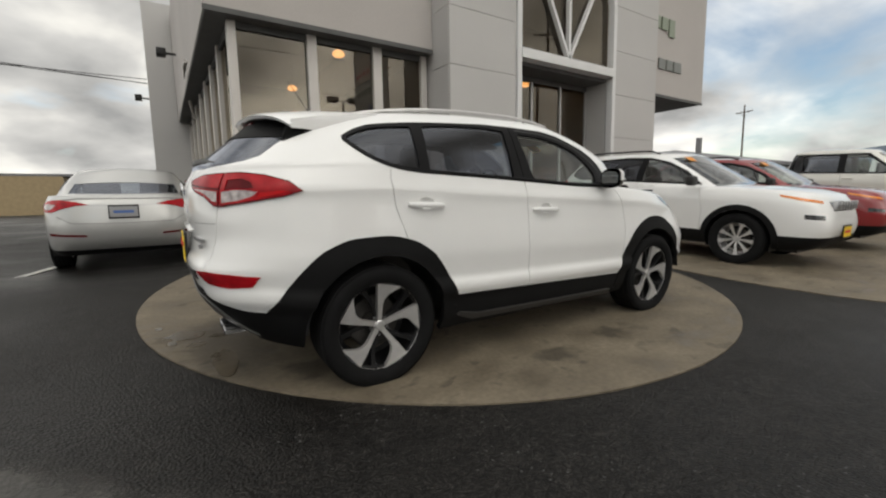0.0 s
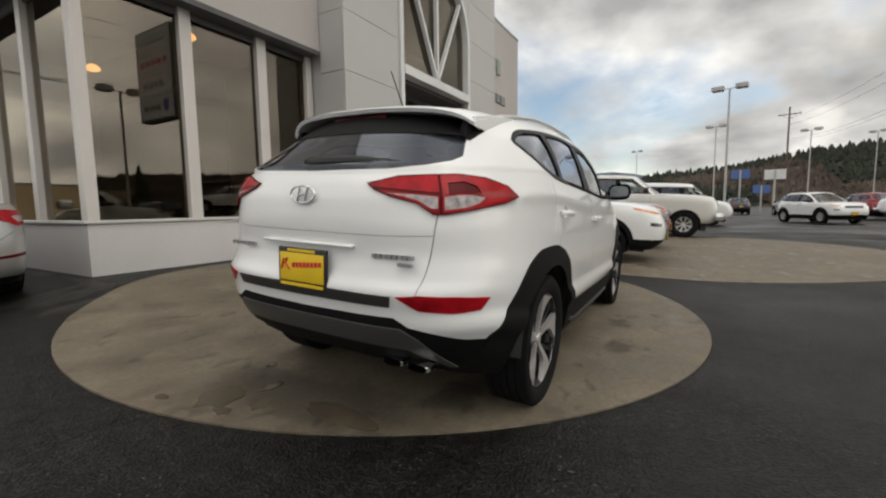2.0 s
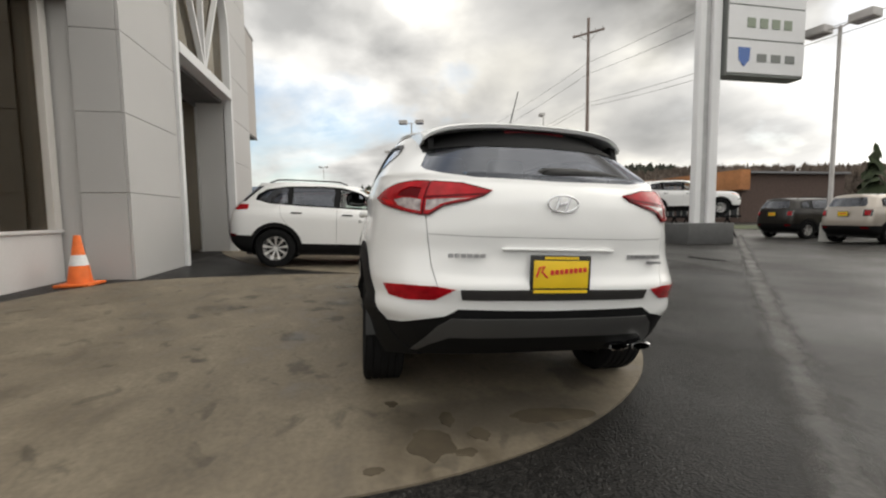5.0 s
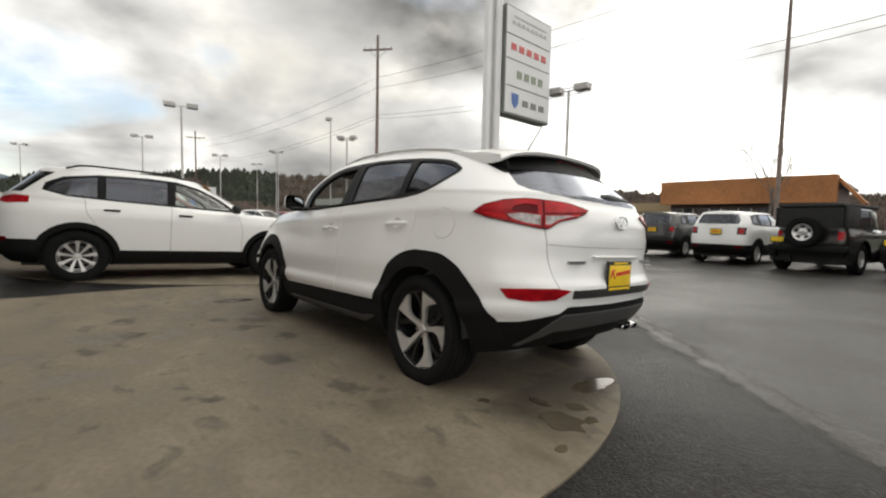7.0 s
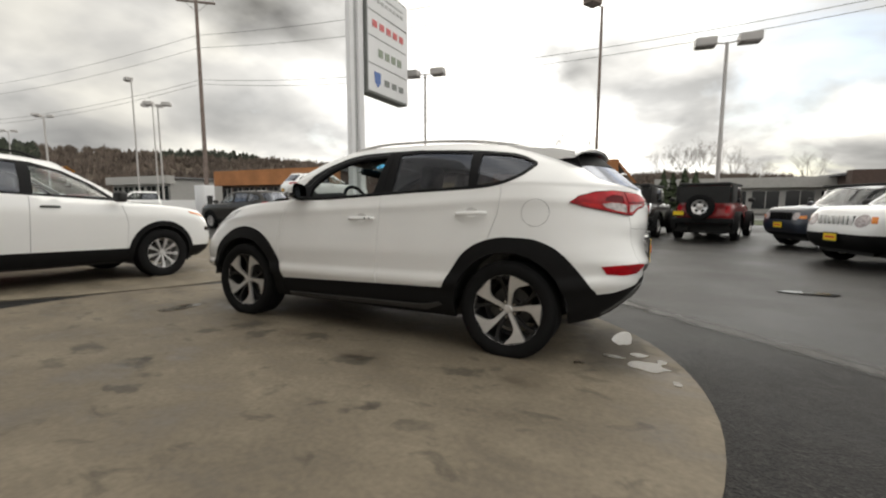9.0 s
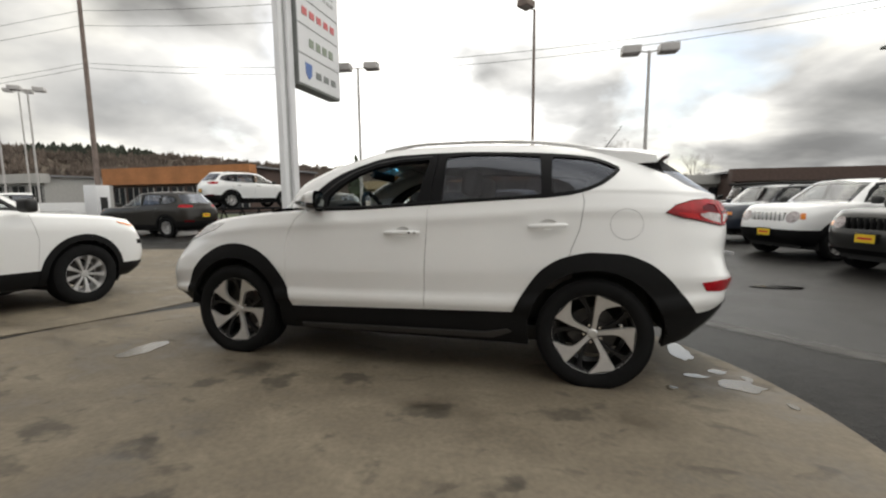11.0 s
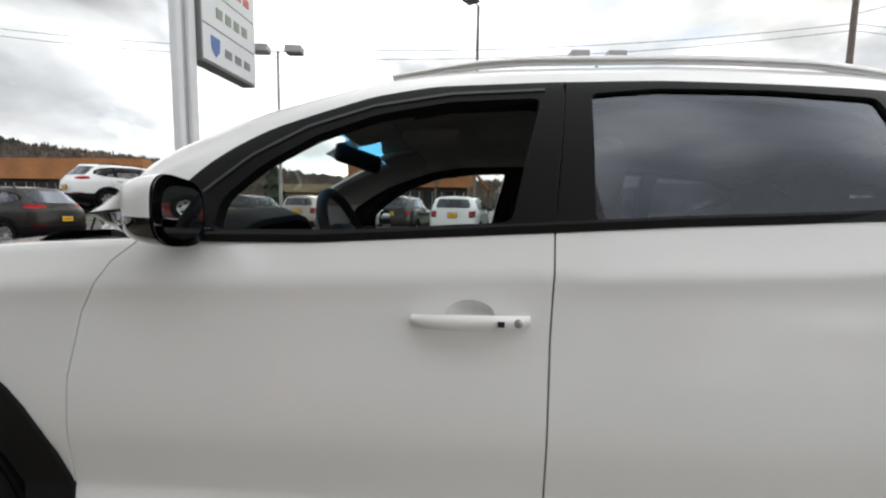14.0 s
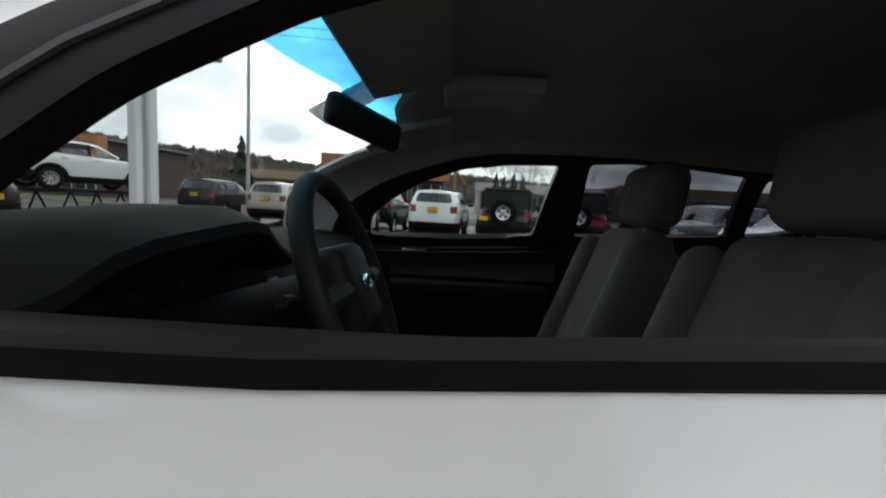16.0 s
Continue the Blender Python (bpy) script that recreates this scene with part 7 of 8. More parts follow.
# silver saloon by the side wall
SALOON = shape(-2.38, 2.40, 0.925, 0.99, 0.97, 0.74, 1.465, 1.05, 0.10, -1.72, -0.95, 0.62, 4.6, 5.5, 0.22, 0.03)
SALOON["belt"] = [(-2.5, 0.955), (-2.3, 1.0), (-1.75, 1.01), (-1.2, 1.01), (0.8, 0.98), (1.05, 0.96), (1.8, 0.86), (2.3, 0.74), (2.5, 0.68)]
SALOON["low"][-1] = (1.0, 0.88, -2.30, 2.22, 4.0, 5, -0.75)
SALOON["up"][0] = (0.0, 0.86, -1.78, 1.05, 3.2, 5, -0.75)
vehicle("car", "silver four-door saloon parked beside the showroom wall", "car", on_ground(-2.75, 6.4, 90), SALOON, M_SILVERPAINT, (-1.36, 1.44, 0.80, 0.335, 0.22),
        [(0.78, 1.02), (-0.9, 1.06), (-1.28, 1.09), (-1.12, 1.22), (-0.8, 1.33), (-0.3, 1.385), (0.1, 1.36), (0.5, 1.19)],
        [[(0.64, 1.05), (-0.14, 1.07), (-0.12, 1.345), (0.08, 1.325), (0.44, 1.18)], [(-0.24, 1.075), (-1.02, 1.095), (-0.92, 1.22), (-0.72, 1.31), (-0.25, 1.35)]],
        [("lamp_lens", "rearq", [(-1.50, 0.885), (-1.30, 0.90), (-1.12, 0.885), (-1.12, 0.85), (-1.25, 0.828), (-1.42, 0.835)], M_CLEARLENS),
         ("tail_lamp", "rearq", [(-1.98, 0.885), (-1.80, 0.925), (-1.55, 0.95), (-1.25, 0.945), (-1.05, 0.92), (-1.02, 0.86), (-1.15, 0.80), (-1.42, 0.79), (-1.60, 0.83), (-1.80, 0.868)], M_REDLENS),
         ("trunk_lip", "rear", strip([(-0.01, 0.962), (0.50, 0.962), (0.72, 0.94)], 0.012), M_SEAMSHADE), ("bumper_gap", "rear", strip([(-0.01, 0.64), (0.55, 0.65), (0.70, 0.74)], 0.007), M_SEAMSHADE), ("bright_strip", "rear", strip([(-0.01, 0.875), (0.42, 0.88)], 0.012), M_SILVERTRIM),
         ("rear_reflector", "rearq", [(-1.95, 0.50), (-1.35, 0.53), (-1.35, 0.50), (-1.95, 0.475)], M_REDDEEP)],
        clad=0.30, mirror=(0.70, 1.0, 1.04, M_SILVERPAINT), rear_glass=[(-0.01, 1.03), (0.66, 1.04), (0.545, 1.385), (-0.01, 1.41)], wind=[(-0.01, 1.02), (0.74, 1.02), (0.6, 1.36), (-0.01, 1.41)],
        handles=((0.0, 0.925, 0.92, M_SILVERPAINT), (-0.95, 0.92, 0.94, M_SILVERPAINT)), tint=(False, False), spokes=10, plate_r=(-2.385, 0.79, M_SILVERTRIM),
        gaps=[[(0.86, 0.35), (0.86, 0.7), (0.78, 1.0)], [(-0.2, 0.35), (-0.2, 1.04)], [(-1.14, 1.06), (-1.1, 0.8), (-0.98, 0.6)]])

# small upright crossovers across the lane
CUBE = shape(-2.08, 2.12, 0.895, 1.17, 1.15, 1.05, 1.69, 1.02, 0.42, -2.03, -1.86, 0.66, 7.0, 8.5, 0.30, 0.04, 0.02)
CUBE_DLO = [(0.75, 1.17), (-0.2, 1.19), (-1.1, 1.21), (-1.62, 1.25), (-1.58, 1.50), (-1.3, 1.57), (-0.4, 1.60), (0.30, 1.57), (0.52, 1.42)]
CUBE_PANES = [[(0.66, 1.21), (-0.14, 1.225), (-0.14, 1.555), (0.26, 1.53), (0.45, 1.40)], [(-0.24, 1.23), (-1.0, 1.25), (-1.0, 1.555), (-0.24, 1.565)], [(-1.16, 1.27), (-1.54, 1.29), (-1.52, 1.46), (-1.25, 1.53)]]


def grille_bars(car, x, half, z0, z1, paint):
    """Seven upright slots between painted bars."""
    for k in range(8):
        y = lerp(-half, half, k / 7)
        part("grille_bar", boxes((x - 0.05, x, y - 0.022, y + 0.022, z0, z1), bevel=0.006), paint, car)
    return car


for c in (pad_car, red_car):
    grille_bars(c, 2.325, 0.40, 0.82, 0.93, M_SILVERTRIM)


def cube(place, label, paint):
    return grille_bars(vehicle("car", label, "car", place, CUBE, paint, (-1.28, 1.29, 0.775, 0.35, 0.225), CUBE_DLO, CUBE_PANES,
                   [("tail_lamp", "rear", [(0.605, 1.125), (0.735, 1.125), (0.735, 0.965), (0.605, 0.965)], M_REDLENS), ("lamp_bezel", "rear", [(0.565, 1.155), (0.775, 1.155), (0.775, 0.935), (0.565, 0.935)], M_GLOSSBLACK),
                    ("headlamp", "front", [(0.56 + 0.13 * math.cos(a), 0.88 + 0.12 * math.sin(a)) for a in (2 * math.pi * k / 16 for k in range(16))], M_CLEARLENS),
                    ("turn_lamp", "frontq", [(-1.20, 0.96), (-1.32, 0.96), (-1.32, 0.84), (-1.20, 0.84)], M_ORANGE),
                    ("rear_reflector", "rear", [(0.52, 0.60), (0.72, 0.60), (0.72, 0.52), (0.52, 0.52)], M_REDDEEP)],
                   clad=0.62, arch=0.085, mirror=(0.66, 0.99, 1.22, M_BLACK), rear_glass=[(-0.01, 1.26), (0.58, 1.26), (0.60, 1.36), (0.52, 1.56), (-0.01, 1.57)],
                   wind=[(-0.01, 1.12), (0.72, 1.12), (0.62, 1.57), (-0.01, 1.64)], grille=[(-0.01, 0.80), (0.40, 0.80), (0.40, 0.97), (-0.01, 0.97)],
                   handles=((0.0, 0.90, 1.08, paint), (-0.92, 0.90, 1.10, paint)), gaps=[[(0.82, 0.62), (0.80, 1.16)], [(-0.19, 0.62), (-0.19, 1.18)], [(-1.1, 1.21), (-1.06, 0.8)]],
                   plate_r=(-2.10, 1.02, M_YELLOW), plate_f=(2.14, 0.55, M_YELLOW), rails=True, spokes=5), 2.115, 0.36, 0.80, 0.97, paint)


def behind(x, y, a, back):
    """A ground pose from the middle of a vehicle's rear end and its heading."""
    return on_ground(x + back * math.cos(radians(a)), y + back * math.sin(radians(a)), a)


cube(behind(0.85, -12.8, -97, 2.08), "white upright crossover with black bumpers, parked tail first to the lane", M_PAINT)
cube(behind(3.25, -13.9, -95, 2.08), "black upright crossover parked beside a white one", M_BLACKPAINT)
cube(behind(7.5, -15.4, -92, 2.08), "pale bronze upright crossover in the parked row", M_TANPAINT)
cube(behind(10.9, -16.4, -90, 2.08), "dark bronze upright crossover at the end of the row", M_OLIVEPAINT)
cube(on_ground(-7.4, -7.95, 22), "white upright crossover facing the lane with round headlamps", M_PAINT)

# square off-roaders with a spare wheel on the back
BOXY = shape(-1.95, 2.05, 0.80, 1.13, 1.13, 1.05, 1.80, 0.72, 0.48, -1.94, -1.86, 0.66, 12.0, 8.0, 0.48, 0.0, 0.015)
BOXY_DLO = [(0.62, 1.18), (-1.80, 1.18), (-1.76, 1.68), (0.40, 1.68)]
BOXY_PANES = [[(0.54, 1.21), (-0.22, 1.21), (-0.22, 1.64), (0.38, 1.64)], [(-0.34, 1.21), (-1.05, 1.21), (-1.05, 1.64), (-0.34, 1.64)], [(-1.18, 1.21), (-1.72, 1.21), (-1.70, 1.64), (-1.18, 1.64)]]


def off_roader(place, label, paint):
    car = vehicle("off_roader", label, "car", place, BOXY, paint, (-1.25, 1.40, 0.80, 0.40, 0.225), BOXY_DLO, BOXY_PANES,
                  [("tail_lamp", "rear", [(0.60, 1.10), (0.72, 1.10), (0.72, 0.88), (0.60, 0.88)], M_REDLENS)],
                  mirror=(0.60, 0.96, 1.30, M_BLACK), rear_glass=[(-0.01, 1.25), (0.60, 1.25), (0.60, 1.66), (-0.01, 1.66)], wind=[(-0.01, 1.16), (0.72, 1.16), (0.66, 1.70), (-0.01, 1.72)],
                  handles=((-0.1, 0.80, 1.08, M_BLACK), (-0.95, 0.80, 1.08, M_BLACK)), gaps=[[(0.62, 0.5), (0.62, 1.17)], [(-0.28, 0.5), (-0.28, 1.17)], [(-1.0, 0.8), (-1.12, 1.17)]], spokes=5)
    part("soft_top", boxes((-1.97, 0.50, -0.70, 0.70, 1.735, 1.83), bevel=0.04), M_CANVAS, car, "black roof")
    for s in (-1, 1):
        part("top_side", boxes((-1.96, -1.10, s * 0.745 - 0.03, s * 0.745 + 0.03, 1.20, 1.74), bevel=0.02), M_CANVAS, car)
        for x, a0 in ((-1.25, 0), (1.40, 0)):
            fb = bmesh.new()
            rows = []
            for k in range(15):
                a = radians(lerp(-5, 185, k / 14))
                rows.append([fb.verts.new((x + q * math.cos(a), s * y, 0.40 + q * 0.96 * math.sin(a))) for q, y in ((0.50, 0.76), (0.55, 0.78), (0.55, 0.93), (0.50, 0.95))])
            for a, b in zip(rows, rows[1:]):
                for j in range(4):
                    fb.faces.new((a[j], a[(j + 1) % 4], b[(j + 1) % 4], b[j]))
            bmesh.ops.recalc_face_normals(fb, faces=fb.faces)
            part("fender_flare", fb, M_CLAD, car, "black fender flare", 40)
    part("rear_bumper", boxes((-2.12, -1.92, -0.85, 0.85, 0.55, 0.72), bevel=0.03), M_CLAD, car)
    part("rear_panel", boxes((-1.955, -1.93, -0.70, 0.70, 1.19, 1.72)), M_CANVAS, car)
    sw = part("spare_wheel", tyre(bmesh.new(), 0.39, 0.225, 0.23), M_TYRE, car, "spare wheel on the tailgate", 50)
    sw.matrix_local = pose(-2.10, 0.05, 1.07, 0, 0, 90)
    part("spare_rim", lathe(bmesh.new(), [(0.0, 0.07), (0.06, 0.075), (0.10, 0.055), (0.19, 0.075), (0.225, 0.10), (0.228, 0.08)], 30), M_ALLOY, sw)
    for k in range(5):
        a = 72 * k
        part("rim_slot", polar(bmesh.new(), [(0.115, a - 16, a + 16, 0.075), (0.185, a - 17, a + 17, 0.087)], 0.015, 0), M_BLACK, sw)
    p = part("number_plate", boxes((-2.03, -2.015, 0.50, 0.83, 0.78, 0.94)), M_BLACK, car)
    part("plate_face", boxes((-2.036, -2.02, 0.515, 0.815, 0.795, 0.925)), M_YELLOW, p)
    return car


off_roader(behind(-1.45, -12.3, -102, 1.95), "black square off-roader with a tailgate spare wheel", M_BLACKPAINT)
off_roader(behind(-3.68, -12.0, -106, 1.95), "red square off-roader with a black roof and spare wheel", M_REDPAINT)
off_roader(on_ground(-8.6, -16.2, -69), "black off-roader parked behind the dark blue car", M_BLACKPAINT)
# square-nosed estates facing the lane
SQUARE = shape(-2.15, 2.2, 0.88, 1.10, 1.10, 1.03, 1.66, 0.95, 0.42, -2.10, -1.95, 0.66, 7, 8, 0.32, 0.03)


def square_suv(place, label, paint, trim):
    return grille_bars(vehicle("car", label, "car", place, SQUARE, paint, (-1.32, 1.31, 0.78, 0.36, 0.225), CUBE_DLO, CUBE_PANES,
                   [("headlamp", "front", [(0.50 + 0.10 * math.cos(a), 0.86 + 0.10 * math.sin(a)) for a in (2 * math.pi * k / 16 for k in range(16))], M_CLEARLENS),
                    ("turn_lamp", "frontq", [(-1.33, 0.88), (-1.55, 0.88), (-1.55, 0.80), (-1.33, 0.80)], M_ORANGE),
                    ("tail_lamp", "rear", [(0.6, 1.1), (0.75, 1.1), (0.75, 0.85), (0.6, 0.85)], M_REDLENS)],
                   clad=trim, mirror=(0.62, 0.98, 1.17, paint), rear_glass=[(-0.01, 1.2), (0.6, 1.2), (0.55, 1.5), (-0.01, 1.52)], wind=[(-0.01, 1.06), (0.72, 1.06), (0.62, 1.55), (-0.01, 1.60)],
                   grille=[(-0.01, 0.76), (0.38, 0.76), (0.38, 0.95), (-0.01, 0.96)], handles=((0.0, 0.885, 1.0, paint),), gaps=[[(0.82, 0.4), (0.80, 1.1)], [(-0.19, 0.4), (-0.19, 1.12)]], plate_f=(2.23, 0.62, M_YELLOW), rails=True, spokes=5), 2.20, 0.34, 0.77, 0.95, M_CLAD)


square_suv(on_ground(-7.35, -11.5, 24), "dark blue square-nosed estate facing the lane", M_BLUEPAINT, 0.42)
square_suv(on_ground(-7.95, -5.5, 20), "black square-nosed estate with a barred grille facing the lane", M_BLACKPAINT, 0.66)

# trucks and vans beyond the pads
TRUCK = shape(-1.2, 2.9, 0.98, 1.28, 1.30, 1.22, 1.92, 1.25, 0.55, -1.12, -0.95, 0.72, 8, 7, 0.45, 0.0)


def pickup(place, label, paint):
    car = vehicle("pickup_truck", label, "truck", place, TRUCK, paint, (-2.35, 1.95, 0.86, 0.40, 0.24),
                  [(1.02, 1.30), (-1.02, 1.32), (-0.98, 1.78), (0.45, 1.78)], [[(0.9, 1.34), (0.08, 1.35), (0.08, 1.74), (0.42, 1.74)], [(-0.05, 1.35), (-0.92, 1.36), (-0.9, 1.74), (-0.05, 1.74)]],
                  [("headlamp", "frontq", [(-2.1, 1.12), (-2.35, 1.12), (-2.35, 0.95), (-2.1, 0.95)], M_CLEARLENS)], mirror=(0.85, 1.12, 1.42, M_BLACK), wind=[(-0.01, 1.28), (0.82, 1.28), (0.66, 1.78), (-0.01, 1.86)],
                  grille=[(-0.01, 0.78), (0.55, 0.78), (0.55, 1.12), (-0.01, 1.14)], tint=(False, True), handles=((0.15, 0.98, 1.2, paint), (-0.75, 0.98, 1.2, paint)), gaps=[[(1.0, 0.5), (0.98, 1.29)], [(0.02, 0.5), (0.02, 1.32)], [(-1.0, 0.5), (-1.0, 1.3)]], spokes=8)
    bed = bmesh.new()
    for r in ((-3.3, -1.18, 0.90, 0.98, 0.60, 1.30), (-3.3, -1.18, -0.98, -0.90, 0.60, 1.30), (-3.36, -3.28, -0.98, 0.98, 0.60, 1.30), (-3.3, -1.18, -0.92, 0.92, 0.60, 0.78)):
        box(bed, *r)
    part("cargo_bed", bed, paint, car, "open cargo bed", None)
    for s in (-1, 1):
        part("fender", lathe(bmesh.new(), [(0.46, s * 0.90), (0.50, s * 0.99), (0.46, s * 1.04)], 24), paint, car).matrix_local = pose(-2.35, 0, 0.42)
        part("tail_lamp", boxes((-3.37, -3.30, s * 0.94 - 0.05, s * 0.94 + 0.05, 0.92, 1.24)), M_REDLENS, car)
    part("front_bumper", boxes((2.75, 2.98, -0.98, 0.98, 0.55, 0.76), bevel=0.04), M_CHROME, car)
    part("rear_bumper", boxes((-3.48, -3.36, -0.95, 0.95, 0.55, 0.70), bevel=0.03), M_CHROME, car)
    return car


pickup(on_ground(13.2, 0.75, -84) @ Matrix.Scale(1.08, 4), "white crew-cab pickup truck with chrome bumper beside the pads", M_CREAMPAINT)
pickup(on_ground(55.0, -20.0, -25), "white pickup truck parked far across the lot", M_PAINT)
pickup(on_ground(62.0, -12.5, -20), "silver pickup truck parked far across the lot", M_SILVERPAINT)
VAN = shape(-2.75, 2.75, 0.99, 1.32, 1.24, 1.02, 2.08, 1.75, 0.95, -2.72, -2.62, 0.78, 10, 7, 0.38, 0.0, 0.01)


def van(place, label, paint):
    return vehicle("van", label, "van", place, VAN, paint, (-1.75, 1.75, 0.86, 0.38, 0.22), [(1.45, 1.34), (-2.5, 1.36), (-2.48, 1.86), (0.92, 1.86)],
                   [[(1.30, 1.38), (0.52, 1.38), (0.52, 1.82), (0.88, 1.82)], [(0.30, 1.38), (-0.45, 1.38), (-0.45, 1.82), (0.30, 1.82)], [(-0.65, 1.38), (-1.45, 1.38), (-1.45, 1.82), (-0.65, 1.82)], [(-1.62, 1.38), (-2.42, 1.38), (-2.42, 1.82), (-1.62, 1.82)]],
                   [("headlamp", "frontq", [(-1.9, 1.0), (-2.2, 1.0), (-2.2, 0.85), (-1.9, 0.85)], M_ORANGE), ("tail_lamp", "rear", [(0.75, 1.2), (0.88, 1.2), (0.88, 0.85), (0.75, 0.85)], M_REDLENS)],
                   mirror=(1.25, 1.12, 1.45, M_BLACK), wind=[(-0.01, 1.28), (0.82, 1.28), (0.72, 1.88), (-0.01, 1.95)], grille=[(-0.01, 0.75), (0.5, 0.75), (0.5, 0.98), (-0.01, 0.98)], spokes=8, gaps=[[(1.5, 0.5), (1.45, 1.33)], [(0.42, 0.5), (0.42, 1.34)]])


pickup(on_ground(30.5, -14.2, 62), "white pickup truck parked side-on across the lot", M_PAINT)
van(on_ground(22.6, -0.6, -80) @ Matrix.Scale(1.06, 4), "white passenger van with a row of dark side windows", M_PAINT)
van(on_ground(40.0, 4.5, -88), "second white passenger van parked further off", M_CREAMPAINT)
crossover(on_ground(27.0, -7.8, -155), "white crossover parked across the far lane", M_PAINT)
for i, (x, y, a, m, l) in enumerate(((34, -11.5, 15, M_REDPAINT, "red"), (38, -15, 20, M_BLACKPAINT, "black"), (44, -9.5, 8, M_SILVERPAINT, "silver"), (50, -6, 5, M_BLUEPAINT, "dark blue"), (29.0, 7.0, -90, M_BLACKPAINT, "black"), (46, -15.5, 15, M_OLIVEPAINT, "dark bronze"), (58, -2.0, 90, M_SILVERPAINT, "silver"))):
    crossover(on_ground(x, y, a), l + " crossover in the far rows of the car lot", m)

# ---- signs, lamps, poles and wires ----
def pylon():
    s = empty("pylon_sign", pose(9.45, -12.1, -0.077))
    tagged(s, "tall white pylon sign with four stacked panels by the road", "sign")
    part("post", boxes((-0.13, 0.13, 0.70, 0.98, 0, 11.2), bevel=0.05), M_SIGNWHITE, s, smooth=None)
    part("post", boxes((-0.17, 0.17, 0.08, 0.46, 0, 11.0), bevel=0.06), M_SIGNWHITE, s, smooth=None)
    part("link", boxes((-0.05, 0.05, 0.46, 0.70, 0.3, 10.9)), M_STEEL, s, smooth=None)
    part("footing", boxes((-0.6, 0.6, -0.3, 1.6, 0, 0.75), bevel=0.03), M_DARKGREY, s)
    cab = part("cabinet", boxes((-0.28, 0.28, -3.35, 0.0, 6.0, 10.75), bevel=0.03), M_SIGNGREY, s, "grey sign cabinet", None)
    zs = (6.08, 7.27, 8.44, 9.5, 10.68)
    for a, b in zip(zs, zs[1:]):
        for x in (-0.30, 0.30):
            part("sign_face", boxes((x - 0.015, x + 0.015, -3.33, -0.02, a + 0.022, b - 0.022), bevel=0.008), M_SIGNWHITE, cab, smooth=None)
    def row(z, h, y0, y1, n, m):
        w = (y0 - y1) / n
        for k in range(n):
            y = y0 - w * k
            part("mark", boxes((-0.335, -0.312, y - w * 0.66, y, z - h, z + h), bevel=0.006), m, cab, smooth=None)
    row(9.0, 0.145, -0.35, -3.1, 5, M_SIGNRED)
    row(7.85, 0.17, -0.8, -2.9, 4, M_SIGNGREEN)
    row(6.65, 0.14, -1.25, -3.1, 3, M_SIGNGREY)
    part("mark", prism(bmesh.new(), [(-0.45, 6.98), (-0.95, 6.98), (-0.92, 6.55), (-0.70, 6.32), (-0.48, 6.55)], -0.335, -0.312, "yz"), M_SIGNBLUE, cab, smooth=None)
    row(10.05, 0.07, -0.4, -3.0, 8, M_STEEL)
    part("mark", boxes((-0.335, -0.312, -2.9, -0.5, 10.28, 10.34)), M_STEEL, cab, smooth=None)


pylon()


def light_pole(x, y, h, heads=2, turn=0.0, size=1.0, shade=None):
    p = empty("street_lamp", pose(x, y, gz(y), 0, 0, turn))
    tagged(p, "grey steel lot lamp with %s box head%s" % ("two" if heads > 1 else "one", "s" if heads > 1 else ""), "street lamp", "lot lamps")
    m = shade or M_POLEGREY
    part("pole", tube(bmesh.new(), [(0, 0, 0), (0, 0, h)], [0.085 * size, 0.06 * size], 8), m, p)
    if shade is not M_BROWNPOLE:
        part("base", lathe(bmesh.new(), [(0.0, 0.7), (0.25, 0.7), (0.27, 0.0)], 12, "z"), M_PALEWALL, p)
    for k in range(heads):
        s = 1 if k == 0 else -1
        part("arm", tube(bmesh.new(), [(0, 0, h - 0.05), (s * 0.45 * size, 0, h + 0.02)], 0.03 * size, 6), m, p)
        hb = boxes((s * 0.35 * size, s * 1.05 * size, -0.28 * size, 0.28 * size, h - 0.10, h + 0.20 * size), bevel=0.03)
        head = part("lamp_head", hb, m, p, smooth=None)
        part("lens", boxes((s * 0.42 * size, s * 0.98 * size, -0.22 * size, 0.22 * size, h - 0.12, h - 0.102)), M_CLEARLENS, head, smooth=None)
    return p


light_pole(8.6, -16.3, 7.75, 2, 8)
light_pole(-4.43, -15.66, 7.1, 2, 4, shade=M_POLEGREY)
light_pole(0.18, -17.19, 9.8, 1, 60, 0.95, M_BROWNPOLE)
light_pole(32.1, -3.8, 8.95, 2, 75)
light_pole(39.8, -19.2, 12.0, 1, -10)
light_pole(46.7, -24.9, 11.4, 2, 40)
light_pole(71.8, -25.4, 12.5, 2, 40)
light_pole(56.4, -4.2, 10.1, 2, 70)
light_pole(65.1, -14.5, 10.0, 2, 60)
light_pole(36.9, -19.6, 9.6, 2, 40)
light_pole(62.6, -21.7, 11.2, 1, 40)
light_pole(82.5, -25.3, 11.3, 2, 40)
light_pole(96.0, 8.0, 12.0, 2, 80)


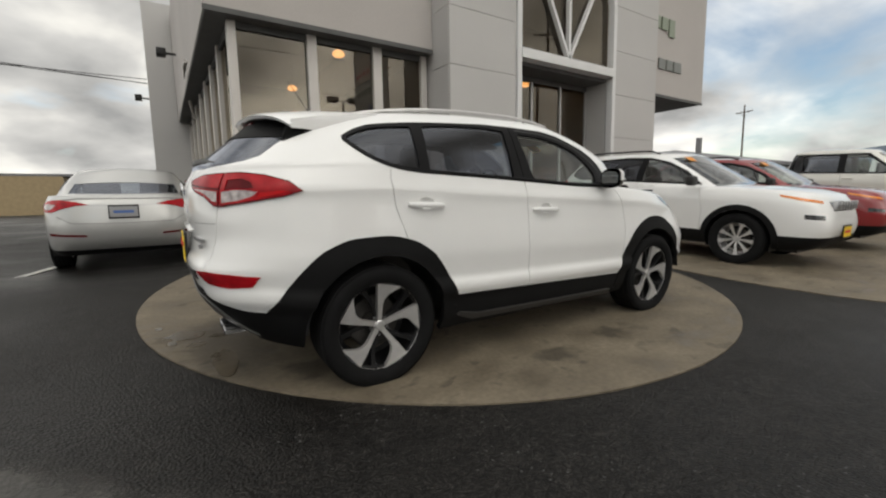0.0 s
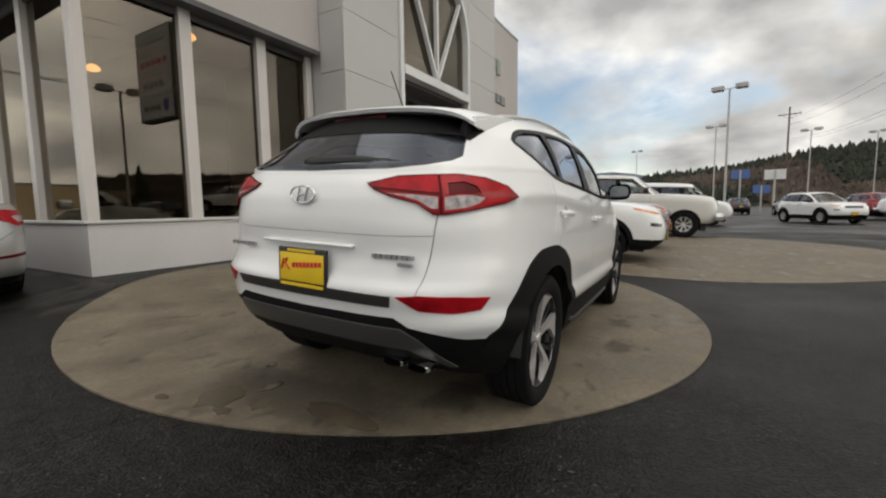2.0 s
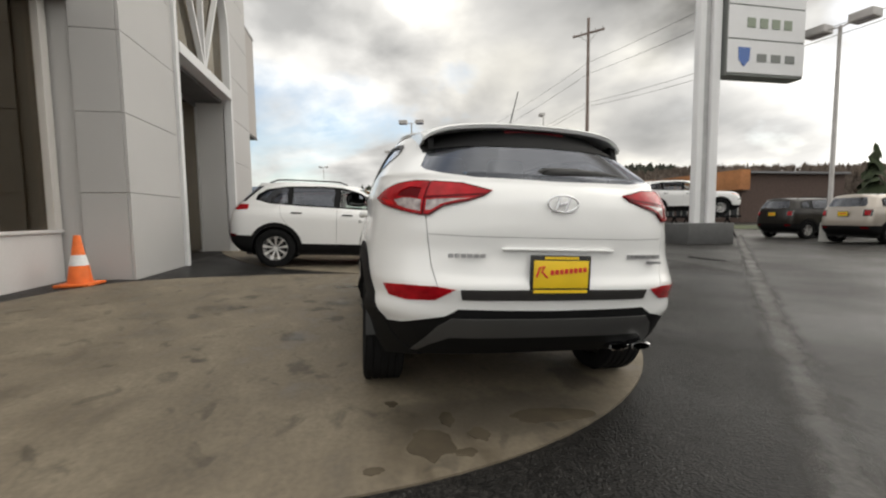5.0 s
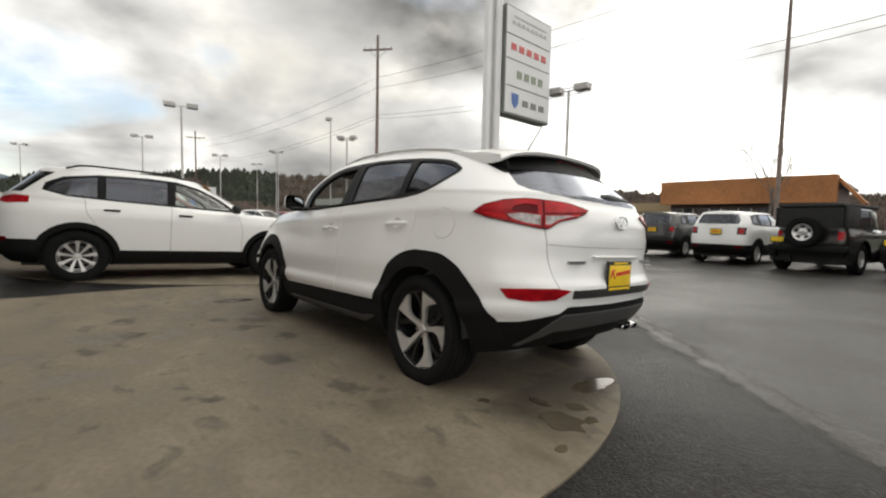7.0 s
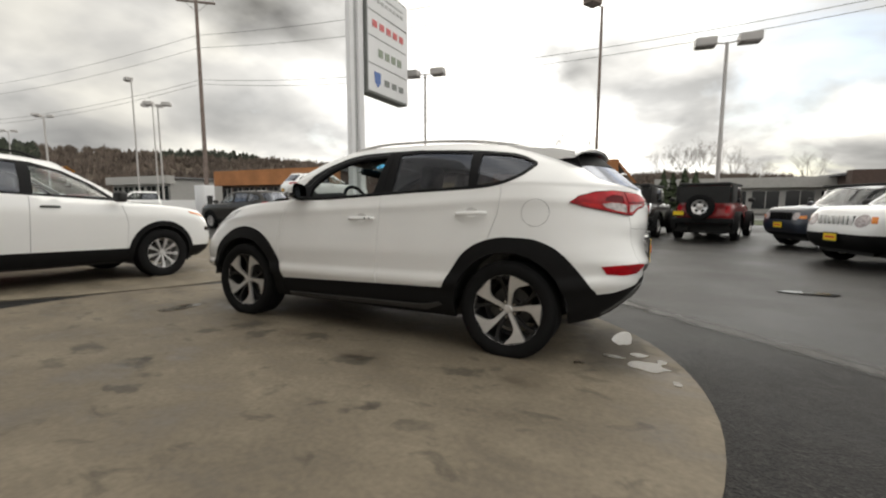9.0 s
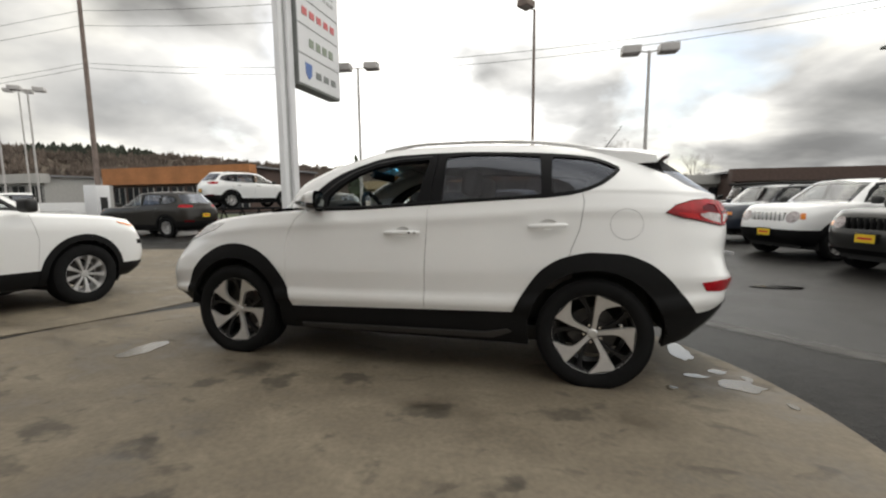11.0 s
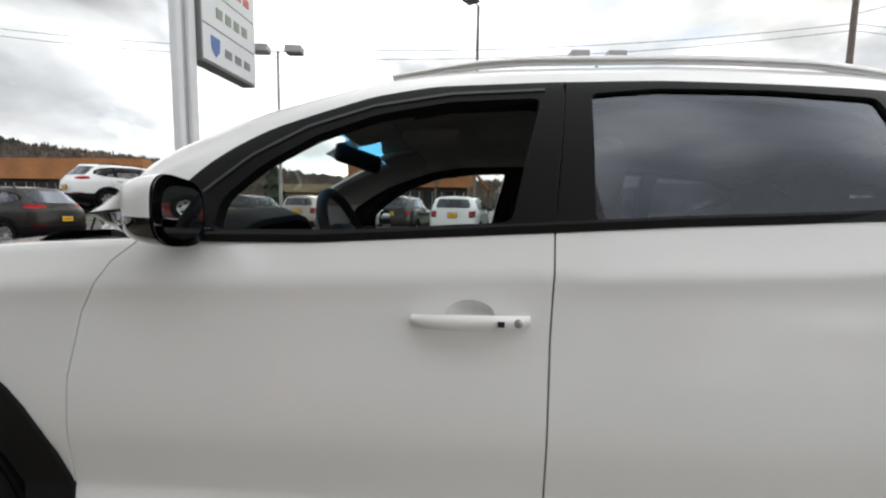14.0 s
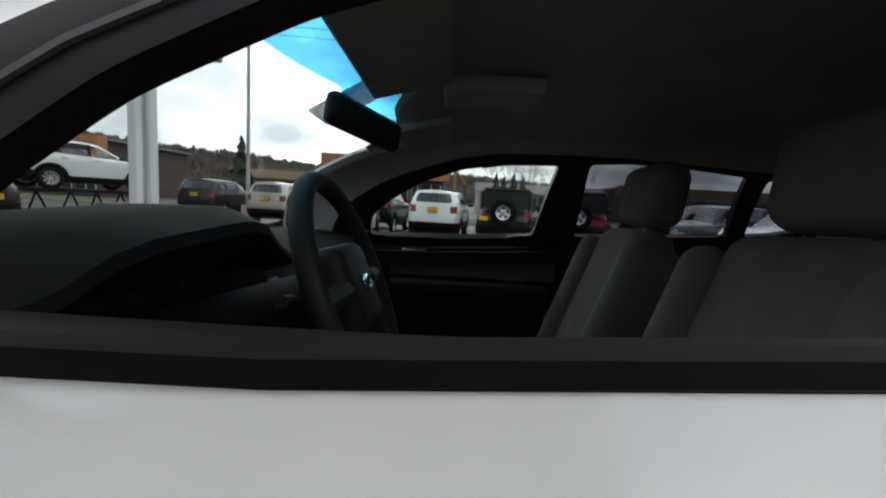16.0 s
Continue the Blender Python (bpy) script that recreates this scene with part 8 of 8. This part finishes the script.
def utility_pole(x, y, h, arm, turn, material, lean=0.0):
    p = empty("utility_pole", pose(x, y, gz(y), lean, 0, turn))
    tagged(p, "timber utility pole with a cross arm and wires", "pole")
    part("pole", tube(bmesh.new(), [(0, 0, 0), (0, 0, h)], [0.17, 0.11], 10), material, p)
    part("cross_arm", boxes((-arm / 2, arm / 2, -0.06, 0.06, h - 1.25, h - 1.12)), material, p)
    for k in (-0.45, -0.22, 0.22, 0.45):
        part("insulator", lathe(bmesh.new(), [(0.0, 0.2), (0.05, 0.18), (0.06, 0.0)], 8, "z"), M_STEEL, p).matrix_local = pose(arm * k, 0, h - 1.12)
    for s in (-1, 1):
        part("brace", tube(bmesh.new(), [(0, -0.07, h - 1.9), (s * arm * 0.3, -0.07, h - 1.2)], 0.025, 5), M_STEEL, p)
    return p


utility_pole(28.7, -18.0, 17.0, 2.6, 40, M_BROWNPOLE)
utility_pole(85.2, -15.4, 16.5, 3.0, 70, M_WOODPOLE)
utility_pole(-16.8, -20.0, 14.5, 2.6, 5, M_BROWNPOLE)
utility_pole(79.5, 30.0, 15.0, 3.0, 70, M_WOODPOLE)


def wire(a, b, sag, r=0.013):
    a, b = Vector(a), Vector(b)
    pts = [a.lerp(b, k / 24) - Vector((0, 0, sag * 4 * (k / 24) * (1 - k / 24))) for k in range(25)]
    ob = obj("wire", tube(bmesh.new(), pts, r, 5), M_BLACK)
    return tagged(ob, "thin black overhead wire strung between poles", "wire", "overhead wires")


for dz, s in ((0.0, 0.5), (-0.9, 0.6), (-3.2, 0.8), (-3.5, 0.9)):
    wire((28.7, -18, 13.4 + dz), (-16.8, -20, 13.0 + dz), s + 0.6)
    wire((28.7, -18, 13.4 + dz), (85.2, -15.4, 14.5 + dz), s + 0.5)
    wire((-16.8, -20, 13.0 + dz), (-70, -24, 12.5 + dz), s + 0.5)
wire((-16.8, -20, 10.2), (-26, 6, 8.4), 0.5)
for a, b in (((-60, 40, 13.5), (-2.5, 30, 8.6)), ((-60, 42, 15.5), (-2.5, 32, 8.8)), ((-60, 44, 17.0), (-2.5, 33, 9.0))):
    wire(a, b, 0.8, 0.022)
# cobra-head lamp by the road
p = empty("street_lamp", pose(-17.2, -20.2, gz(-20)))
tagged(p, "slim steel road lamp with two curved arms", "street lamp", "lot lamps")
part("pole", tube(bmesh.new(), [(0, 0, 0), (0, 0, 7.6)], [0.08, 0.05], 8), M_POLEGREY, p)
for s in (1, 0.62):
    part("arm", tube(bmesh.new(), [(0, 0, 7.4), (s * 0.8, 0, 7.8), (s * 2.2, 0, 7.75)], 0.03, 6), M_POLEGREY, p)
    part("lamp_head", rounded(bmesh.new(), s * 2.4, 0, 7.7, 0.3, 0.12, 0.07, 0.05), M_SIGNGREY, p)
for x, y, z, m, l in ((51, -6.3, 4.6, M_SIGNBLUE, "blue and white lot sign on a post"), (46, -8.5, 4.2, M_SIGNWHITE, "white lot sign on a post"), (58, -9, 3.2, M_SIGNBLUE, "small blue lot sign on a post")):
    e = empty("lot_sign", pose(x, y, gz(y), 0, 0, 80))
    tagged(e, l, "sign")
    part("post", boxes((-0.08, 0.08, -0.08, 0.08, 0, z)), M_POLEGREY, e, smooth=None)
    part("board", boxes((-0.8, 0.8, -0.12, -0.081, z - 0.9, z), bevel=0.02), m, e, smooth=None)
    part("board_band", boxes((-0.6, 0.6, -0.14, -0.121, z - 0.6, z - 0.35)), M_SIGNWHITE if m is M_SIGNBLUE else M_SIGNBLUE, e, smooth=None)
e = empty("meter_box", pose(25.4, -15.5, gz(-15)))
tagged(e, "pale electric cabinet beside the utility pole", "cabinet")
part("body", boxes((-0.5, 0.5, -0.4, 0.4, 0, 2.3), bevel=0.03), M_SIGNWHITE, e)
part("door", boxes((-0.53, -0.501, -0.2, 0.2, 0.2, 1.6)), M_BLACK, e)

# ---- buildings across the road ----
def shop(name, label, x0, x1, y0, y1, h, fascia, wall, bays, zf):
    b = empty(name, pose(0, 0, -0.05))
    tagged(b, label, "building")
    part("wall", boxes((x0, x1, y0, y1, 0, h - 0.02)), wall, b, smooth=None)
    part("fascia", boxes((x0 - 0.6, x1 + 0.6, y1 - 0.4, y1 + 0.8, zf, h + 0.35)), fascia, b, smooth=None)
    part("roof", boxes((x0 - 0.6, x1 + 0.6, y0, y1 - 0.45, h, h + 0.2)), M_ROOFGREY, b, smooth=None)
    n = bays
    for k in range(n):
        a = lerp(x0, x1, (k + 0.08) / n)
        c = lerp(x0, x1, (k + 0.92) / n)
        w = part("window", boxes((a, c, y1, y1 + 0.06, 0.5, zf - 0.35)), M_DARKGLASS, b, smooth=None)
        part("frame", boxes((a, a + 0.1, y1 + 0.06, y1 + 0.1, 0.5, zf - 0.35), ((a + c) / 2, (a + c) / 2 + 0.08, y1 + 0.06, y1 + 0.1, 0.5, zf - 0.35)), M_PALEWALL, w, smooth=None)
    return b


shop("shop_building", "long low shop with an orange cedar fascia across the road", 1.2, 11.6, -52, -38, 4.6, M_CEDAR, M_BROWNWALL, 5, 3.0)
shop("shop_building", "second orange-fronted shop further along the road", 33.5, 54.5, -52, -38.5, 5.1, M_CEDAR, M_BROWNWALL, 9, 3.4)
shop("shop_building", "pale fronted shop with large windows", 66.0, 82.0, -50, -38, 4.8, M_PALEWALL, M_PALEWALL, 5, 3.9)
shop("shop_building", "small tan building beside the orange shop", 12.6, 21.0, -54, -42, 3.0, M_TANWALL, M_TANWALL, 3, 2.5)
shop("shop_building", "long pale low building across the road", -26.0, -3.0, -62, -52, 3.4, M_PALEWALL, M_PALEWALL, 8, 2.7)
shop("shop_building", "dark brown building beyond the parked cars", -44.0, -18.5, -60, -46.8, 3.7, M_BROWNWALL, M_BROWNWALL, 6, 2.8)
shop("shop_building", "low tan building beyond the silver car", -24.0, -9.0, 44, 52, 3.3, M_TANWALL, M_TANWALL, 4, 2.6)
wb = empty("workshop_building", pose(0, 0, 0.1))
tagged(wb, "low pale workshop with a shallow grey metal roof", "building")
part("wall", boxes((33.0, 46.0, 11.6, 32.0, 0, 3.1)), M_PALEWALL, wb, smooth=None)
rf = bmesh.new()
lo = [rf.verts.new(p) for p in ((32.3, 11.0, 3.05), (46.7, 11.0, 3.05), (46.7, 32.6, 3.05), (32.3, 32.6, 3.05))]
up = [rf.verts.new(p) for p in ((32.3, 11.0, 3.3), (46.7, 11.0, 3.3), (46.7, 32.6, 3.3), (32.3, 32.6, 3.3))]
ra, rb = rf.verts.new((39.5, 19.5, 5.0)), rf.verts.new((39.5, 26.0, 5.0))
rf.faces.new(lo[::-1])
for i in range(4):
    rf.faces.new((lo[i], lo[(i + 1) % 4], up[(i + 1) % 4], up[i]))
for f in ((up[0], up[1], ra), (up[1], up[2], rb, ra), (up[2], up[3], rb), (up[3], up[0], ra, rb)):
    rf.faces.new(f)
bmesh.ops.recalc_face_normals(rf, faces=rf.faces)
part("roof", rf, M_ROOFGREY, wb, smooth=None)
for k in range(4):
    part("window", boxes((32.94, 32.998, 13.0 + 4.4 * k, 15.6 + 4.4 * k, 1.2, 2.6)), M_DARKGLASS, wb, smooth=None)
part("chimney", boxes((36.0, 36.35, 15.6, 15.95, 3.6, 5.5)), M_ROOFGREY, wb, smooth=None)
bb = empty("sloped_canopy", pose(0, 0, -0.05))
tagged(bb, "sloped orange canopy at the end of the shop", "canopy")
part("slope", prism(bmesh.new(), [(-0.9, 2.95), (0.55, 4.75), (0.55, 4.45), (-0.75, 2.8)], -40.0, -37.6), M_CEDAR, bb, smooth=None)
part("post", boxes((-0.9, -0.75, -37.9, -37.7, 0, 2.9)), M_BROWNWALL, bb, smooth=None)


# ---- trees ----
def bare_tree(x, y, h, seed, spread=0.5):
    """A winter tree: trunk, limbs and a haze of twigs."""
    rnd = random.Random(seed)
    t = empty("tree", pose(x, y, gz(y)))
    tagged(t, "bare winter tree with fine twigs beside the road", "tree", "bare trees")
    trunk = bmesh.new()
    tube(trunk, [(0, 0, 0), (0.05 * h * 0.3, 0, h * 0.2), (0, 0.02 * h, h * 0.42)], [h * 0.016, h * 0.012, h * 0.008], 7)
    part("trunk", trunk, M_BARK, t)
    crown = bmesh.new()

    def grow(p, d, ln, r, depth):
        q = p + d * ln
        mid = p.lerp(q, 0.5) + Vector((rnd.uniform(-1, 1), rnd.uniform(-1, 1), rnd.uniform(0, 1))) * ln * 0.07
        tube(crown, [p, mid, q], [r, r * 0.8, r * 0.6], 5 if depth < 2 else 3, False)
        if depth >= 4:
            return
        for k in range(3 if depth < 3 else 4):
            nd = (d + Vector((rnd.uniform(-1, 1), rnd.uniform(-1, 1), rnd.uniform(-0.25, 0.75))) * (spread + 0.12 * depth)).normalized()
            grow(p.lerp(q, rnd.uniform(0.55, 1.0)), nd, ln * rnd.uniform(0.55, 0.78), r * 0.58, depth + 1)
    base = Vector((0, 0.02 * h, h * 0.40))
    for k in range(5):
        a = 2 * math.pi * k / 5 + rnd.uniform(-0.4, 0.4)
        grow(base - Vector((0, 0, rnd.uniform(0, 0.12) * h)), Vector((math.cos(a) * spread, math.sin(a) * spread, 1)).normalized(), h * 0.24, h * 0.0036, 0)
    part("crown", crown, M_BARK, t, "bare twiggy crown")


for i, (x, y, h) in enumerate(((3.6, -34.5, 9.5), (-3.5, -66, 10), (-6.0, -70, 11), (-8.5, -66, 11.5), (-12, -70, 10), (-15, -68, 8), (-21, -70, 9))):
    bare_tree(x, y, h, 40 + i)


def conifer_mesh(bm, p, h, r, rnd, tiers=5, sides=7):
    for k in range(tiers):
        z0 = p[2] + h * (0.08 + 0.92 * k / tiers)
        z1 = p[2] + h * min(1.0, 0.08 + 0.92 * (k + 1.55) / tiers)
        rr = r * (1 - k / (tiers + 0.3))
        top = bm.verts.new((p[0] + rnd.uniform(-0.1, 0.1) * r, p[1] + rnd.uniform(-0.1, 0.1) * r, z1))
        ring = [bm.verts.new((p[0] + rr * rnd.uniform(0.65, 1.15) * math.cos(a), p[1] + rr * rnd.uniform(0.65, 1.15) * math.sin(a), z0 + rnd.uniform(-0.06, 0.06) * h)) for a in (2 * math.pi * j / sides for j in range(sides))]
        for j in range(sides):
            bm.faces.new((ring[j], ring[(j + 1) % sides], top))


def small_conifer(x, y, h, seed):
    rnd = random.Random(seed)
    t = empty("conifer", pose(x, y, gz(y)))
    tagged(t, "dark green conifer planted along the road", "tree", "roadside conifers")
    part("trunk", tube(bmesh.new(), [(0, 0, 0), (0, 0, h * 0.5)], [0.1, 0.05], 6), M_BARK, t)
    bm = bmesh.new()
    conifer_mesh(bm, (0, 0, 0.2), h, h * 0.26, rnd, 9, 13)
    part("crown", bm, M_HEDGE, t, smooth=20)


for i, (x, y, h) in enumerate(((14.0, -26.5, 4.6), (-2.9, -31, 3.4), (-3.5, -31.2, 3.2), (-4.2, -31, 3.5), (-4.9, -31.1, 3.3))):
    small_conifer(x, y, h, 70 + i)


# ---- wooded hills ----
def hill_height(a):
    """Height of the skyline by heading, in degrees from +x towards +y."""
    rows = [(-180, 9), (-125, 10), (-107, 14), (-98, 18), (-80, 20), (-60, 23.5), (-47, 26.5), (-35, 28.5), (-21, 29), (-12, 27), (-5, 23), (2, 19.5), (8, 14), (14, 14), (25, 12), (60, 10), (180, 9)]
    return curve(rows, a)


def hills():
    bm = bmesh.new()
    rad = [150, 175, 205, 240, 262, 300]
    frac = [0.0, 0.22, 0.55, 0.86, 0.92, 0.3]
    rows = []
    for k in range(181):
        a = lerp(-180, 180, k / 180)
        h = hill_height(a) - 3.2
        rows.append([bm.verts.new((r * math.cos(radians(a)), r * math.sin(radians(a)), -0.4 + f * h * (1 + 0.12 * noise.noise((a * 0.12, r * 0.02, 0))))) for r, f in zip(rad, frac)])
    for a, b in zip(rows, rows[1:]):
        for j in range(len(rad) - 1):
            bm.faces.new((a[j], b[j], b[j + 1], a[j + 1]))
    bmesh.ops.recalc_face_normals(bm, faces=bm.faces)
    tagged(obj("backdrop", bm, M_HILL, smooth=60), "brown wooded hillside round the lot", "hill", kind="structure")
    # far ridge; its distance haze is painted in by the material
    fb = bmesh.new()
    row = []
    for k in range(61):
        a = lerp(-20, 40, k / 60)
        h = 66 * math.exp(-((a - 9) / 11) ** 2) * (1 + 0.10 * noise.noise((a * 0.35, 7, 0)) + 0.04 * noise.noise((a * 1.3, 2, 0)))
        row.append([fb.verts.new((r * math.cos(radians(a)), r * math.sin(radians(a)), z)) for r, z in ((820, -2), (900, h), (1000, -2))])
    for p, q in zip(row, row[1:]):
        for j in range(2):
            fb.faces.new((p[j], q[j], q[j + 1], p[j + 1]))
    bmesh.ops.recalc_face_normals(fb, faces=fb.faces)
    tagged(obj("backdrop_far", fb, M_FARHILL, smooth=60), "distant forested ridge with haze in its colour", "hill", kind="structure")
    rnd = random.Random(5)
    cv, cf, bv, bf = [], [], [], []
    for k in range(7500):
        a = rnd.uniform(-130, 40)
        r = rnd.uniform(152, 250)
        h = hill_height(a) - 3.2
        f = float(np.interp(r, rad, frac))
        z = -0.6 + f * h * (1 + 0.12 * noise.noise((a * 0.12, r * 0.02, 0)))
        x, y = r * math.cos(radians(a)), r * math.sin(radians(a))
        patch = noise.noise((x * 0.012, y * 0.012, 2.0)) + (0.6 if -20 < a < 16 else (-0.6 if a < -70 else -0.1)) + 0.12 * (r > 225)
        if patch > 0.34:
            th, tr = rnd.uniform(3.0, 5.2), rnd.uniform(1.8, 3.0)
            vs, fs = cv, cf
            for t in range(3):
                z0, z1 = z + th * (0.05 + 0.28 * t), z + th * min(1, 0.5 + 0.26 * t)
                rr = tr * (1 - 0.28 * t)
                i0 = len(vs)
                ph = rnd.uniform(0, 6)
                for j in range(6):
                    q = rr * rnd.uniform(0.6, 1.2)
                    vs.append((x + q * math.cos(ph + j * 1.047), y + q * math.sin(ph + j * 1.047), z0 + rnd.uniform(-0.3, 0.3)))
                vs.append((x, y, z1))
                fs += [(i0 + j, i0 + (j + 1) % 6, i0 + 6) for j in range(6)]
        else:
            th, tr = rnd.uniform(3.0, 5.2), rnd.uniform(1.5, 2.8)
            vs, fs = bv, bf
            # open crown: upright slivers standing round the stem
            for j in range(11):
                p = rnd.uniform(0, 6.28)
                q = tr * rnd.uniform(0.1, 1.0)
                i0 = len(vs)
                bx, by = x + q * 0.3 * math.cos(p), y + q * 0.3 * math.sin(p)
                tx, ty = x + q * math.cos(p), y + q * math.sin(p)
                w = rnd.uniform(0.12, 0.5)
                zt = z + th * rnd.uniform(0.65, 1.0) * (1 - 0.3 * q / tr)
                vs += [(bx, by, z), (tx - w * math.sin(p), ty + w * math.cos(p), lerp(z, zt, 0.62)), (tx, ty, zt), (tx + w * math.sin(p), ty - w * math.cos(p), lerp(z, zt, 0.55))]
                fs.append((i0, i0 + 1, i0 + 2, i0 + 3))
    for name, vs, fs, m, l in (("conifer_wood", cv, cf, M_CONIFER, "dark conifers massed on the hill"), ("bare_wood", bv, bf, M_BARE, "leafless brown woodland on the hill")):
        me = bpy.data.meshes.new(name)
        me.from_pydata(vs, [], fs)
        me.materials.append(m)
        tagged(new(name, me), l, "trees", kind="stuff")


hills()
